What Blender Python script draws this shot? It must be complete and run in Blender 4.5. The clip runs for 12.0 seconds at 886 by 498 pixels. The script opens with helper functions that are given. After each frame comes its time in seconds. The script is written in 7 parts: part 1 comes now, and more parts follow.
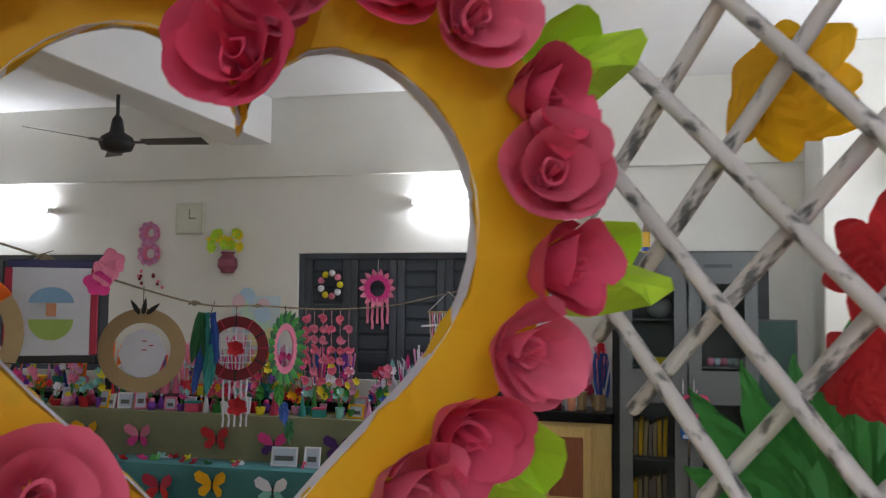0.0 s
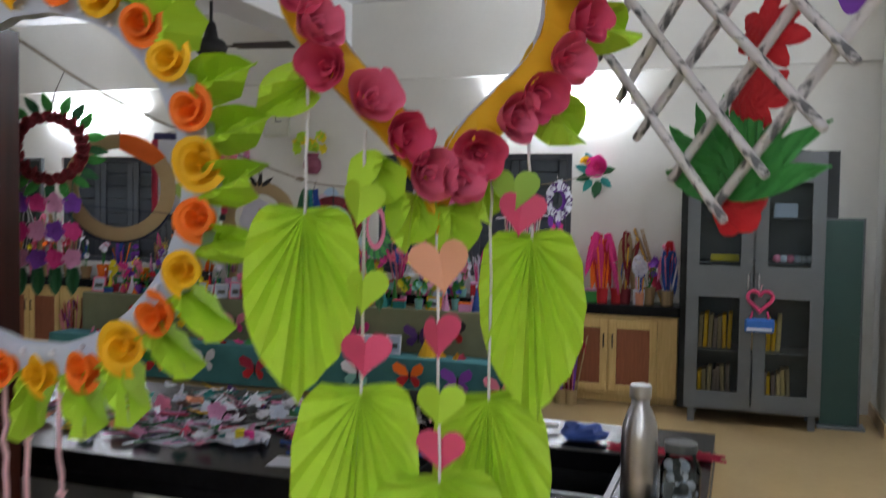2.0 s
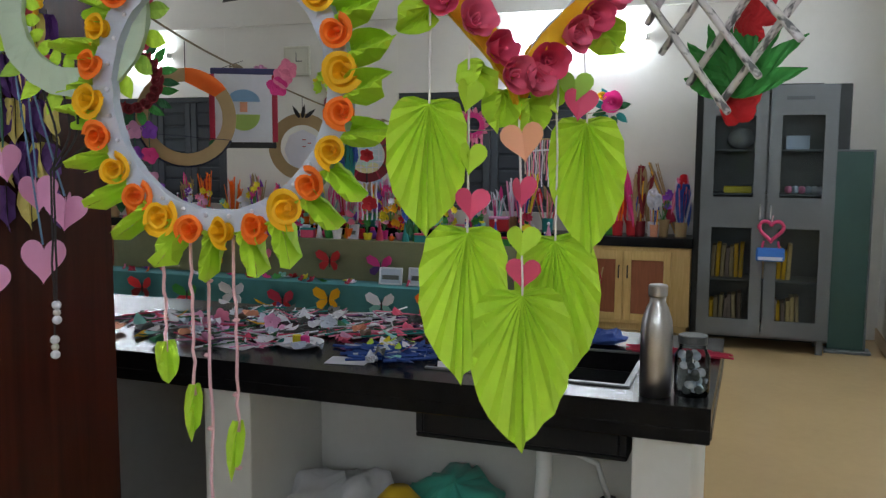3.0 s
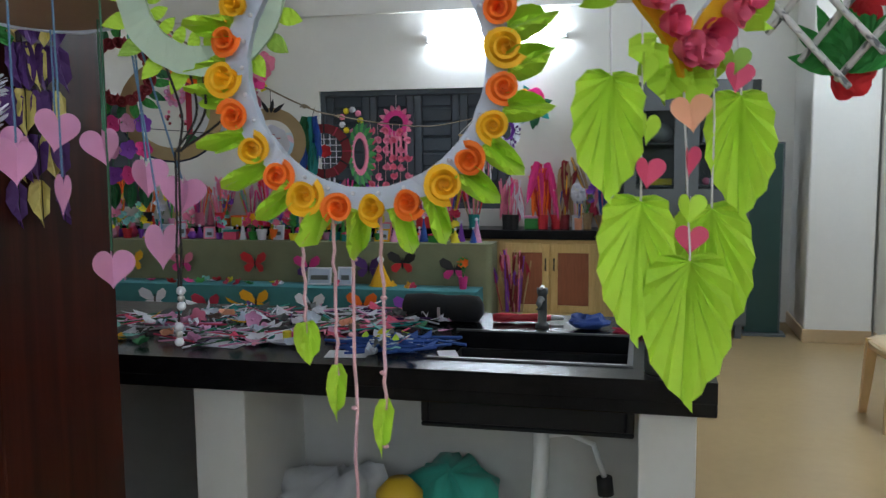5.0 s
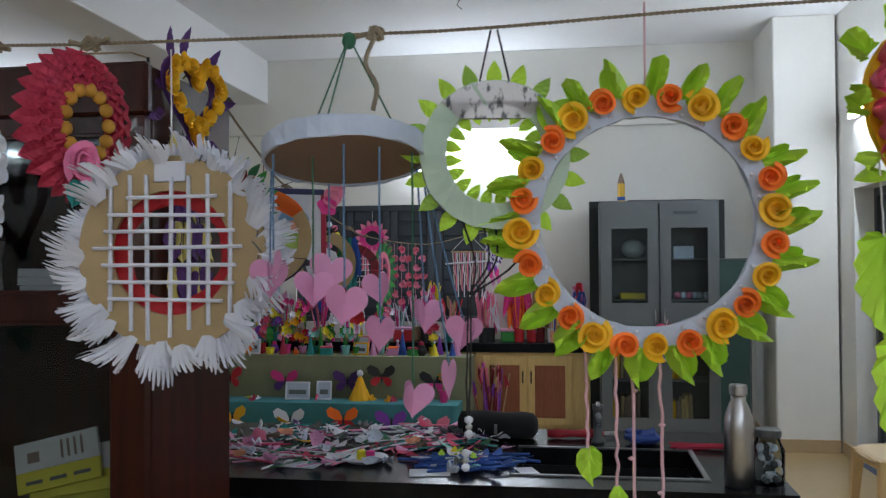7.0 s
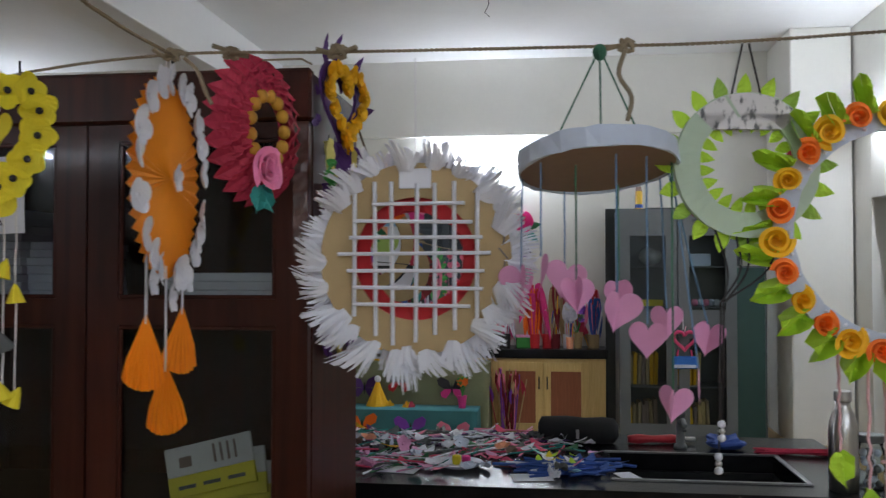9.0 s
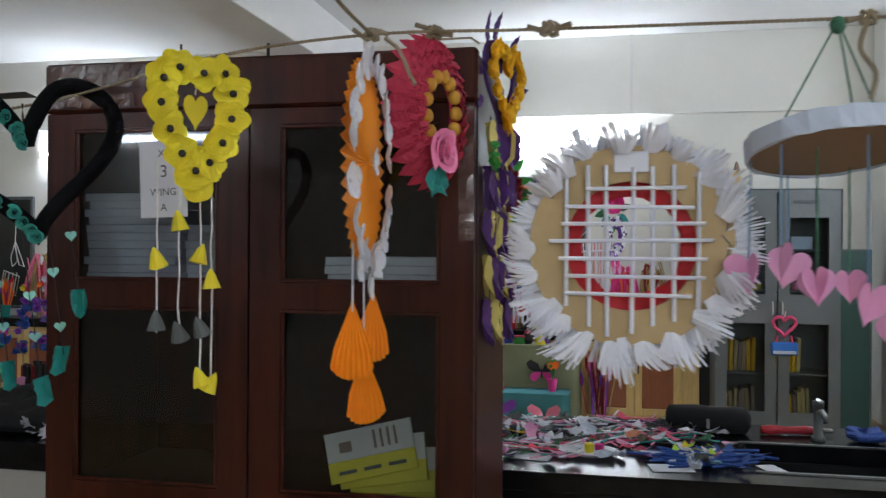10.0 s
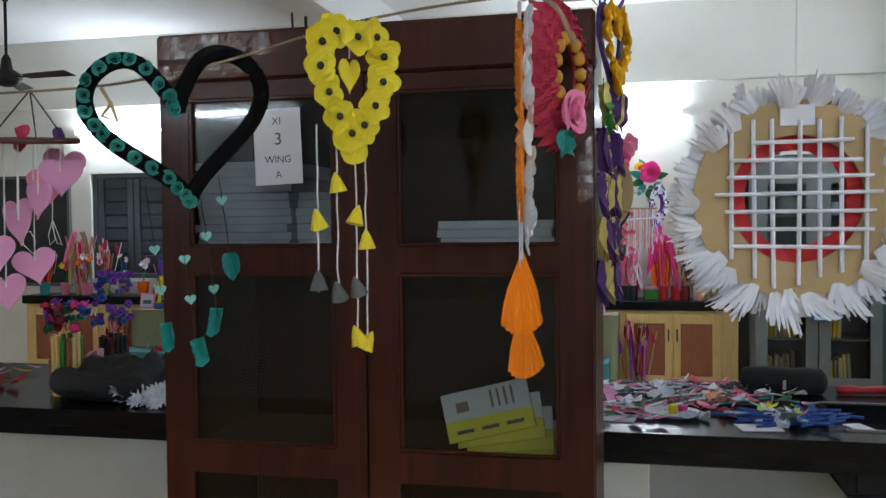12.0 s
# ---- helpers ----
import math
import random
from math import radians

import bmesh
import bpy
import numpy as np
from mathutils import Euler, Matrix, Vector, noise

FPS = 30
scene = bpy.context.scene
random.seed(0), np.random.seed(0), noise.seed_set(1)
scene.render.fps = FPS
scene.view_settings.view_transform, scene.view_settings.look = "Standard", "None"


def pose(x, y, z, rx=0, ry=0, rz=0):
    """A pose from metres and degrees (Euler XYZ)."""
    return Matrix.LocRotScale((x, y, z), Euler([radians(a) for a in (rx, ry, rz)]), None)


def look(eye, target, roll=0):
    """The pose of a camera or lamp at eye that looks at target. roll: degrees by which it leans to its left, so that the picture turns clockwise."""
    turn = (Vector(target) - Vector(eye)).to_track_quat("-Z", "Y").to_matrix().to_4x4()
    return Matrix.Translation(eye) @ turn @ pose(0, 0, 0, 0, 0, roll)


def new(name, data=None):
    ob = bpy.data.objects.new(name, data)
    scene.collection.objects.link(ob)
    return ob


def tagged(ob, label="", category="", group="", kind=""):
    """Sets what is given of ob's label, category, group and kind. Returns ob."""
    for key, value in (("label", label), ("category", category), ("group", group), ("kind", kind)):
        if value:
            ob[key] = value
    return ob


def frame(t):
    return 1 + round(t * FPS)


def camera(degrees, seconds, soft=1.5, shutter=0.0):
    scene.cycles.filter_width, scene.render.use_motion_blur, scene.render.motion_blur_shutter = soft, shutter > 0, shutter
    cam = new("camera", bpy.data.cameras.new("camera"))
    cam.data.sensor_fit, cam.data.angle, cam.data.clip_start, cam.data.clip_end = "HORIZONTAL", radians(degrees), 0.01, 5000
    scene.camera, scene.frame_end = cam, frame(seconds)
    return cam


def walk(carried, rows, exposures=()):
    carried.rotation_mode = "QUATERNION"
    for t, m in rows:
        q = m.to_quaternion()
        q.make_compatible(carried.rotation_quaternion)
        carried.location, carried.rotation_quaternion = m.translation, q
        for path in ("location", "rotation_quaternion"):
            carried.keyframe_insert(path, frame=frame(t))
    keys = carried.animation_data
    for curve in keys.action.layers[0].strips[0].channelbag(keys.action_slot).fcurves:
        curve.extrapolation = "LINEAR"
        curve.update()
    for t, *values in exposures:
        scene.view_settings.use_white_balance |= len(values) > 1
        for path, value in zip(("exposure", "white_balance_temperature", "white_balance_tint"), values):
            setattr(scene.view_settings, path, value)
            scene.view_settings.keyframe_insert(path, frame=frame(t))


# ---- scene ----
cam = camera(54.3, 12.0, soft=1.3, shutter=0.4)
PATH = [
    (0, (-0.412, 0.098, 1.620), (-0.908, 2.032, 1.742), 0.5),
    (0.5, (-0.432, 0.113, 1.610), (-0.951, 2.039, 1.751), 1.4),
    (1, (-0.419, 0.037, 1.611), (-0.948, 1.958, 1.781), 0.8),
    (1.5, (-0.402, -0.065, 1.569), (-0.968, 1.850, 1.684), 0.8),
    (2, (-0.339, -0.214, 1.500), (-0.994, 1.674, 1.419), 0.9),
    (2.5, (-0.314, -0.357, 1.473), (-1.023, 1.502, 1.264), 0.6),
    (4.5, (-0.469, -0.534, 1.41), (-0.962, 1.394, 1.204), -0.9),
    (5, (-0.564, -0.545, 1.428), (-1.017, 1.391, 1.214), -0.5),
    (5.5, (-0.667, -0.627, 1.461), (-0.979, 1.343, 1.307), 0.1),
    (6, (-0.774, -0.724, 1.454), (-1.084, 1.251, 1.381), -0.1),
    (6.5, (-0.855, -0.739, 1.465), (-1.174, 1.235, 1.493), -0.4),
    (8.5, (-1.174, -0.76, 1.475), (-1.401, 1.226, 1.52), 0.6),
    (9, (-1.264, -0.806, 1.473), (-1.514, 1.178, 1.524), -0.0),
    (9.5, (-1.342, -0.834, 1.464), (-1.67, 1.138, 1.498), 0.6),
    (10, (-1.451, -0.791, 1.481), (-1.856, 1.167, 1.487), 0.3),
    (10.5, (-1.525, -0.74, 1.479), (-1.964, 1.21, 1.525), -0.7),
    (11, (-1.58, -0.757, 1.47), (-2.078, 1.179, 1.501), 0.3),
    (11.5, (-1.608, -0.809, 1.473), (-2.042, 1.144, 1.466), 0.7),
    (12, (-1.635, -0.852, 1.46), (-2.074, 1.099, 1.406), -0.6),
]
walk(cam, [(t, look(eye, target, roll)) for t, eye, target, roll in PATH], [
    (0.0, 0.02, 6850, 18), (1.0, -0.12, 6900, 19), (1.5, -0.2, 6800, 19), (2.0, -0.03, 6600, 18), (2.5, 0.1, 6600, 16), (4.5, 0.06, 6250, 12), (5.0, 0.08, 6200, 12), (6.0, -0.1, 6100, 14), (6.5, -0.12, 6150, 14),
    (9.0, -0.15, 6500, 16), (9.5, 0.0, 6500, 16), (10.0, 0.24, 6400, 14), (10.5, 0.2, 6300, 13), (11.0, 0.27, 6300, 11), (12.0, 0.32, 6300, 11)])

# ---- world and light ----
world = bpy.data.worlds.new("world")
scene.world = world
world.use_nodes = True
world.node_tree.nodes["Background"].inputs[0].default_value = (0.6, 0.7, 0.9, 1)
world.node_tree.nodes["Background"].inputs[1].default_value = 0.08
TUBE_POWER = 116.0


# ---- materials ----
def mat(name, col, rough=0.6, metal=0.0, var=0.12, scale=40.0, bump=0.15, coat=0.0, thin=0.0, stains=0.0, sheen=0.0):
    """A painted, paper, wood or metal surface with two scales of variation and a fine relief."""
    m = bpy.data.materials.new(name)
    m.use_nodes = True
    nt = m.node_tree
    n, l = nt.nodes, nt.links
    b = n["Principled BSDF"]
    b.inputs["Roughness"].default_value = rough
    b.inputs["Metallic"].default_value = metal
    if coat:
        b.inputs["Coat Weight"].default_value = coat
        b.inputs["Coat Roughness"].default_value = 0.08
    tc = n.new("ShaderNodeTexCoord")
    fine = n.new("ShaderNodeTexNoise")
    fine.inputs["Scale"].default_value = scale
    fine.inputs["Detail"].default_value = 5
    big = n.new("ShaderNodeTexNoise")
    big.inputs["Scale"].default_value = scale * 0.09
    big.inputs["Detail"].default_value = 3
    info = n.new("ShaderNodeObjectInfo")
    for x in (fine, big):
        l.new(tc.outputs["Object"], x.inputs["Vector"])
    add = n.new("ShaderNodeMath")
    add.operation = "MULTIPLY_ADD"
    l.new(fine.outputs["Fac"], add.inputs[0])
    add.inputs[1].default_value = 0.5
    l.new(big.outputs["Fac"], add.inputs[2])
    add2 = n.new("ShaderNodeMath")
    add2.operation = "MULTIPLY_ADD"
    l.new(info.outputs["Random"], add2.inputs[0])
    add2.inputs[1].default_value = 0.35
    l.new(add.outputs[0], add2.inputs[2])
    ramp = n.new("ShaderNodeMapRange")
    ramp.inputs["From Min"].default_value = 0.45
    ramp.inputs["From Max"].default_value = 1.35
    ramp.inputs["To Min"].default_value = 1.0 - var
    ramp.inputs["To Max"].default_value = 1.0 + var
    l.new(add2.outputs[0], ramp.inputs["Value"])
    mul = n.new("ShaderNodeVectorMath")
    mul.operation = "SCALE"
    mul.inputs[0].default_value = col
    l.new(ramp.outputs[0], mul.inputs["Scale"])
    out_col = mul.outputs[0]
    if stains:
        st = n.new("ShaderNodeTexNoise")
        st.inputs["Scale"].default_value = 1.1
        st.inputs["Detail"].default_value = 8
        st.inputs["Roughness"].default_value = 0.7
        l.new(tc.outputs["Object"], st.inputs["Vector"])
        sr = n.new("ShaderNodeMapRange")
        sr.inputs["From Min"].default_value = 0.55
        sr.inputs["From Max"].default_value = 0.8
        sr.inputs["To Max"].default_value = stains
        l.new(st.outputs["Fac"], sr.inputs["Value"])
        mix = n.new("ShaderNodeMix")
        mix.data_type = "RGBA"
        l.new(sr.outputs[0], mix.inputs["Factor"])
        l.new(out_col, mix.inputs["A"])
        mix.inputs["B"].default_value = (col[0] * 0.62, col[1] * 0.58, col[2] * 0.5, 1)
        out_col = mix.outputs["Result"]
    l.new(out_col, b.inputs["Base Color"])
    bp = n.new("ShaderNodeBump")
    bp.inputs["Strength"].default_value = bump
    bp.inputs["Distance"].default_value = 0.004
    l.new(add.outputs[0], bp.inputs["Height"])
    l.new(bp.outputs[0], b.inputs["Normal"])
    if thin:
        tr = n.new("ShaderNodeBsdfTranslucent")
        l.new(out_col, tr.inputs["Color"])
        mx = n.new("ShaderNodeMixShader")
        mx.inputs[0].default_value = thin
        l.new(b.outputs[0], mx.inputs[1])
        l.new(tr.outputs[0], mx.inputs[2])
        l.new(mx.outputs[0], n["Material Output"].inputs[0])
    return m


def wood_mat(name, dark, light, rough=0.35, coat=0.3, scale=6.0):
    m = mat(name, dark, rough, 0, 0.2, 30, 0.08, coat)
    n, l = m.node_tree.nodes, m.node_tree.links
    tc = n.new("ShaderNodeTexCoord")
    mp = n.new("ShaderNodeMapping")
    mp.inputs["Scale"].default_value = (14, 14, 0.9)
    l.new(tc.outputs["Object"], mp.inputs["Vector"])
    no = n.new("ShaderNodeTexNoise")
    no.inputs["Scale"].default_value = scale
    no.inputs["Detail"].default_value = 8
    no.inputs["Distortion"].default_value = 0.8
    l.new(mp.outputs[0], no.inputs["Vector"])
    cr = n.new("ShaderNodeValToRGB")
    cr.color_ramp.elements[0].position, cr.color_ramp.elements[0].color = 0.35, (*dark, 1)
    cr.color_ramp.elements[1].position, cr.color_ramp.elements[1].color = 0.7, (*light, 1)
    l.new(no.outputs["Fac"], cr.inputs["Fac"])
    l.new(cr.outputs[0], n["Principled BSDF"].inputs["Base Color"])
    return m


def glow_mat(name, col, strength):
    m = bpy.data.materials.new(name)
    m.use_nodes = True
    b = m.node_tree.nodes["Principled BSDF"]
    b.inputs["Base Color"].default_value = (*col, 1)
    b.inputs["Emission Color"].default_value = (*col, 1)
    b.inputs["Emission Strength"].default_value = strength
    return m


def glass_mat(name, tint=(0.9, 0.95, 0.93), clear=0.9, rough=0.02, ior=1.27):
    """Thin pane: mostly see-through, with a true gloss on top."""
    m = bpy.data.materials.new(name)
    m.use_nodes = True
    n, l = m.node_tree.nodes, m.node_tree.links
    n.remove(n["Principled BSDF"])
    t = n.new("ShaderNodeBsdfTransparent")
    t.inputs[0].default_value = (*[c * clear for c in tint], 1)
    g = n.new("ShaderNodeBsdfGlossy")
    g.inputs["Roughness"].default_value = rough
    f = n.new("ShaderNodeFresnel")
    f.inputs["IOR"].default_value = ior
    x = n.new("ShaderNodeMixShader")
    l.new(f.outputs[0], x.inputs[0])
    l.new(t.outputs[0], x.inputs[1])
    l.new(g.outputs[0], x.inputs[2])
    l.new(x.outputs[0], n["Material Output"].inputs[0])
    return m


def news_mat(name):
    """Rolled newsprint: pale grey paper with dark spiralling smudges of print."""
    m = mat(name, (0.6, 0.58, 0.58), 0.7, 0, 0.12, 80, 0.2)
    n, l = m.node_tree.nodes, m.node_tree.links
    tc = n.new("ShaderNodeTexCoord")
    mp = n.new("ShaderNodeMapping")
    mp.inputs["Rotation"].default_value = (0.3, 0.5, 0.4)
    mp.inputs["Scale"].default_value = (1.0, 1.0, 0.45)
    l.new(tc.outputs["Object"], mp.inputs["Vector"])
    no = n.new("ShaderNodeTexNoise")
    no.inputs["Scale"].default_value = 120
    no.inputs["Detail"].default_value = 3
    l.new(mp.outputs[0], no.inputs["Vector"])
    cr = n.new("ShaderNodeValToRGB")
    cr.color_ramp.elements[0].position, cr.color_ramp.elements[0].color = 0.37, (0.14, 0.14, 0.15, 1)
    cr.color_ramp.elements[1].position, cr.color_ramp.elements[1].color = 0.47, (0.68, 0.65, 0.66, 1)
    l.new(no.outputs["Fac"], cr.inputs["Fac"])
    l.new(cr.outputs[0], n["Principled BSDF"].inputs["Base Color"])
    return m


WALL = mat("cream_wall_paint", (0.79, 0.78, 0.73), 0.75, 0, 0.04, 25, 0.08, stains=0.12)
CEIL = mat("white_ceiling_paint", (0.85, 0.85, 0.85), 0.8, 0, 0.04, 20, 0.08, stains=0.1)
FLOOR = mat("tan_floor", (0.44, 0.31, 0.155), 0.22, 0, 0.1, 18, 0.03, stains=0.15)
SKIRT = mat("tan_skirting", (0.5, 0.36, 0.2), 0.35, 0, 0.1, 18, 0.03)
GRANITE = mat("black_granite", (0.007, 0.007, 0.008), 0.24, 0, 0.5, 220, 0.02)
GRANITE.node_tree.nodes["Principled BSDF"].inputs["Specular IOR Level"].default_value = 0.14
BASIN = mat("black_sink", (0.008, 0.008, 0.009), 0.45, 0, 0.3, 90, 0.05)
BASIN.node_tree.nodes["Principled BSDF"].inputs["Specular IOR Level"].default_value = 0.2
WHITEWALL = mat("white_plaster", (0.72, 0.71, 0.67), 0.8, 0, 0.06, 20, 0.15, stains=0.3)
STEEL = mat("brushed_steel", (0.62, 0.62, 0.64), 0.28, 1.0, 0.08, 120, 0.05)
GREYSTEEL = mat("grey_painted_steel", (0.105, 0.115, 0.12), 0.4, 0.2, 0.08, 40, 0.04, stains=0.15)
DARKSTEEL = mat("dark_interior", (0.05, 0.055, 0.06), 0.6, 0, 0.1, 30, 0.05)
SHUTTER = mat("slate_blue_shutter", (0.035, 0.047, 0.062), 0.5, 0, 0.12, 30, 0.06, stains=0.2)
SHUTTERF = mat("slate_grey_frame", (0.055, 0.068, 0.084), 0.45, 0, 0.1, 30, 0.06)
DARKWOOD = wood_mat("dark_brown_wood", (0.022, 0.0038, 0.0018), (0.056, 0.0098, 0.0045), 0.34, 0.05, 1.7)
DARKWOOD.node_tree.nodes["Principled BSDF"].inputs["Specular IOR Level"].default_value = 0.17
YELLOWWOOD = wood_mat("yellow_wood", (0.62, 0.42, 0.15), (0.72, 0.52, 0.22), 0.45, 0.1)
REDPANEL = wood_mat("red_brown_panel", (0.24, 0.07, 0.025), (0.3, 0.09, 0.035), 0.5, 0.05)
GREENBOARD = mat("dark_green_board", (0.012, 0.05, 0.04), 0.5, 0, 0.15, 20, 0.05, stains=0.2)
BLACKBOARD = mat("blackboard", (0.02, 0.024, 0.024), 0.65, 0, 0.3, 14, 0.05)
GREYPLASTER = mat("mid_grey_plaster", (0.26, 0.26, 0.255), 0.85, 0, 0.12, 22, 0.2, stains=0.4)
# white plaster with the shade under the counter put into its colour
SHADEPLASTER = mat("shaded_white_plaster", (0.5, 0.49, 0.46), 0.85, 0, 0.1, 22, 0.2, stains=0.4)
RIMST = mat("dull_dark_steel", (0.16, 0.16, 0.165), 0.38, 1.0, 0.2, 120, 0.05)
CHALK = mat("white_chalk", (0.7, 0.7, 0.7), 0.9)
GLASS = glass_mat("cabinet_glass", (0.9, 0.93, 0.95), 0.78, 0.04, 1.38)
GLASSF = glass_mat("shelf_glass", (0.85, 0.9, 0.9), 0.9)
TUBE = glow_mat("wall_or_fill_tube", (0.8, 0.91, 1.0), TUBE_POWER)
WHITEPL = mat("white_plastic", (0.75, 0.75, 0.73), 0.4, 0, 0.04)
BEIGEPL = mat("beige_plastic", (0.62, 0.42, 0.2), 0.35, 0, 0.06, 30, 0.03)
TEALCLOTH = mat("teal_cloth", (0.045, 0.2, 0.22), 0.85, 0, 0.12, 90, 0.35)
GREENCLOTH = mat("olive_cloth", (0.21, 0.22, 0.125), 0.85, 0, 0.12, 90, 0.35, stains=0.15)
BLACKCLOTH = mat("black_cloth", (0.012, 0.012, 0.014), 0.9, 0, 0.3, 120, 0.4)
NAVY = mat("navy_fabric", (0.015, 0.02, 0.05), 0.8, 0, 0.3, 150, 0.3)
JUTE = mat("jute_rope", (0.25, 0.195, 0.13), 0.9, 0, 0.35, 500, 0.8)
BLACK = mat("matt_black", (0.012, 0.012, 0.013), 0.6, 0, 0.2)
CARD = mat("brown_cardboard", (0.4, 0.28, 0.14), 0.8, 0, 0.12, 60, 0.2)
CARDB = mat("grey_brown_cardboard", (0.26, 0.18, 0.14), 0.8, 0, 0.12, 60, 0.2)
NEWS = news_mat("rolled_newsprint")
PALEBLUE = mat("pale_blue_paper", (0.5, 0.56, 0.68), 0.6, 0, 0.08, 50, 0.2)
PALEGREEN = mat("pale_green_paper", (0.42, 0.52, 0.4), 0.6, 0, 0.1, 40, 0.25, stains=0.2)
PAPER_THIN = 0.22


def paper(name, col, var=0.1):
    return mat(name, col, 0.62, 0, var, 60, 0.18, thin=PAPER_THIN)


LIME = paper("lime_green_paper", (0.5, 0.77, 0.05))
LIMED = paper("leaf_green_paper", (0.3, 0.5, 0.06))
GREEN = paper("green_paper", (0.04, 0.3, 0.05))
DGREEN = paper("dark_green_paper", (0.02, 0.14, 0.05))
ROSE = paper("rose_pink_paper", (0.76, 0.085, 0.185), 0.14)
ROSEL = paper("light_rose_paper", (0.82, 0.165, 0.28), 0.14)
ORANGE = paper("orange_paper", (0.98, 0.2, 0.012))
ORANGEY = paper("bright_orange_paper", (0.92, 0.3, 0.01))
AMBER = paper("amber_paper", (0.93, 0.5, 0.005))
YELLOW = paper("yellow_paper", (0.85, 0.72, 0.03))
GOLD = paper("golden_paper", (0.88, 0.5, 0.01))
LILAC = paper("lilac_pink_paper", (0.74, 0.33, 0.56))
PINK = paper("pink_paper", (0.85, 0.25, 0.4))
HOTPINK = paper("hot_pink_paper", (0.8, 0.05, 0.3))
PEACH = paper("peach_paper", (0.9, 0.42, 0.26))
CRIMSON = paper("crimson_paper", (0.5, 0.025, 0.07))
RED = paper("red_paper", (0.62, 0.02, 0.03))
DRED = paper("dark_red_paper", (0.22, 0.012, 0.02))
PURPLE = paper("purple_paper", (0.1, 0.03, 0.19))
VIOLET = paper("violet_paper", (0.25, 0.06, 0.5))
BLUE = paper("blue_paper", (0.03, 0.1, 0.42))
TEAL = paper("teal_paper", (0.02, 0.3, 0.28))
AQUA = paper("aqua_paper", (0.25, 0.6, 0.55))
WHITE = paper("white_paper", (0.8, 0.81, 0.89), 0.05)
GREYP = paper("grey_paper", (0.12, 0.13, 0.13))
STRINGW = mat("white_string", (0.75, 0.72, 0.72), 0.9, 0, 0.1, 300, 0.4)
STRINGP = mat("pink_string", (0.72, 0.42, 0.46), 0.9, 0, 0.1, 300, 0.4)
STRINGB = mat("blue_string", (0.12, 0.22, 0.36), 0.9, 0, 0.1, 300, 0.4)
STRINGG = mat("green_string", (0.04, 0.14, 0.08), 0.9, 0, 0.1, 300, 0.4)
STRINGK = mat("black_cord", (0.02, 0.017, 0.017), 0.8, 0, 0.1, 300, 0.4)
BRIGHTS = [ROSE, ORANGE, YELLOW, LILAC, PINK, HOTPINK, RED, VIOLET, BLUE, TEAL, AQUA, WHITE, GREEN, AMBER, CRIMSON]


# ---- geometry ----
def join(*gs):
    v, f = [], []
    for g in gs:
        k = len(v)
        v += g[0]
        f += [tuple(i + k for i in q) for q in g[1]]
    return v, f


def moved(g, m):
    return [tuple(m @ Vector(p)) for p in g[0]], g[1]


def at(g, x, y, z, rx=0, ry=0, rz=0, s=1.0):
    m = pose(x, y, z, rx, ry, rz)
    return [tuple(m @ (Vector(p) * s)) for p in g[0]], g[1]


def box(sx, sy, sz, c=(0, 0, 0), b=0.003):
    """A box centred at c, its edges chamfered by b."""
    b = min(b, sx * 0.3, sy * 0.3, sz * 0.3)
    bm = bmesh.new()
    bmesh.ops.create_cube(bm, size=1)
    for p in bm.verts:
        p.co = Vector((p.co.x * sx, p.co.y * sy, p.co.z * sz)) + Vector(c)
    bmesh.ops.bevel(bm, geom=bm.edges[:], offset=b, segments=1, affect="EDGES")
    bm.verts.index_update()
    g = [tuple(p.co) for p in bm.verts], [tuple(p.index for p in q.verts) for q in bm.faces]
    bm.free()
    return g


def slab(x0, x1, y0, y1, z0, z1, b=0.003):
    return box(x1 - x0, y1 - y0, z1 - z0, ((x0 + x1) / 2, (y0 + y1) / 2, (z0 + z1) / 2), b)


def lathe(profile, n=20):
    """Turns (radius, z) pairs round the z axis, with both ends closed."""
    v, f = [], []
    for r, z in profile:
        for i in range(n):
            a = 2 * math.pi * i / n
            v.append((r * math.cos(a), r * math.sin(a), z))
    for j in range(len(profile) - 1):
        for i in range(n):
            k = (i + 1) % n
            f.append((j * n + i, j * n + k, (j + 1) * n + k, (j + 1) * n + i))
    f.append(tuple(range(n))[::-1])
    f.append(tuple((len(profile) - 1) * n + i for i in range(n)))
    return v, f


def tube(pts, r, n=6):
    """A round cord along the points."""
    pts = [Vector(p) for p in pts]
    v, f = [], []
    for i, p in enumerate(pts):
        d = (pts[min(i + 1, len(pts) - 1)] - pts[max(i - 1, 0)]).normalized()
        u = d.cross(Vector((0.31, 0.17, 0.93)) if abs(d.z) < 0.9 else Vector((0, 1, 0))).normalized()
        w = d.cross(u)
        for k in range(n):
            a = 2 * math.pi * k / n
            v.append(tuple(p + r * (math.cos(a) * u + math.sin(a) * w)))
    for i in range(len(pts) - 1):
        for k in range(n):
            q = (k + 1) % n
            f.append((i * n + k, i * n + q, (i + 1) * n + q, (i + 1) * n + k))
    f.append(tuple(range(n))[::-1])
    f.append(tuple((len(pts) - 1) * n + k for k in range(n)))
    return v, f


def wavy(p, q, n=10, amp=0.002, sag=0.0, seed=0):
    """Points from p to q with small kinks, for strings."""
    rnd = random.Random(seed)
    p, q = Vector(p), Vector(q)
    out = []
    for i in range(n + 1):
        t = i / n
        o = p.lerp(q, t)
        k = amp if 0 < i < n else 0
        out.append((o.x + rnd.uniform(-k, k), o.y + rnd.uniform(-k, k), o.z - sag * 4 * t * (1 - t)))
    return out


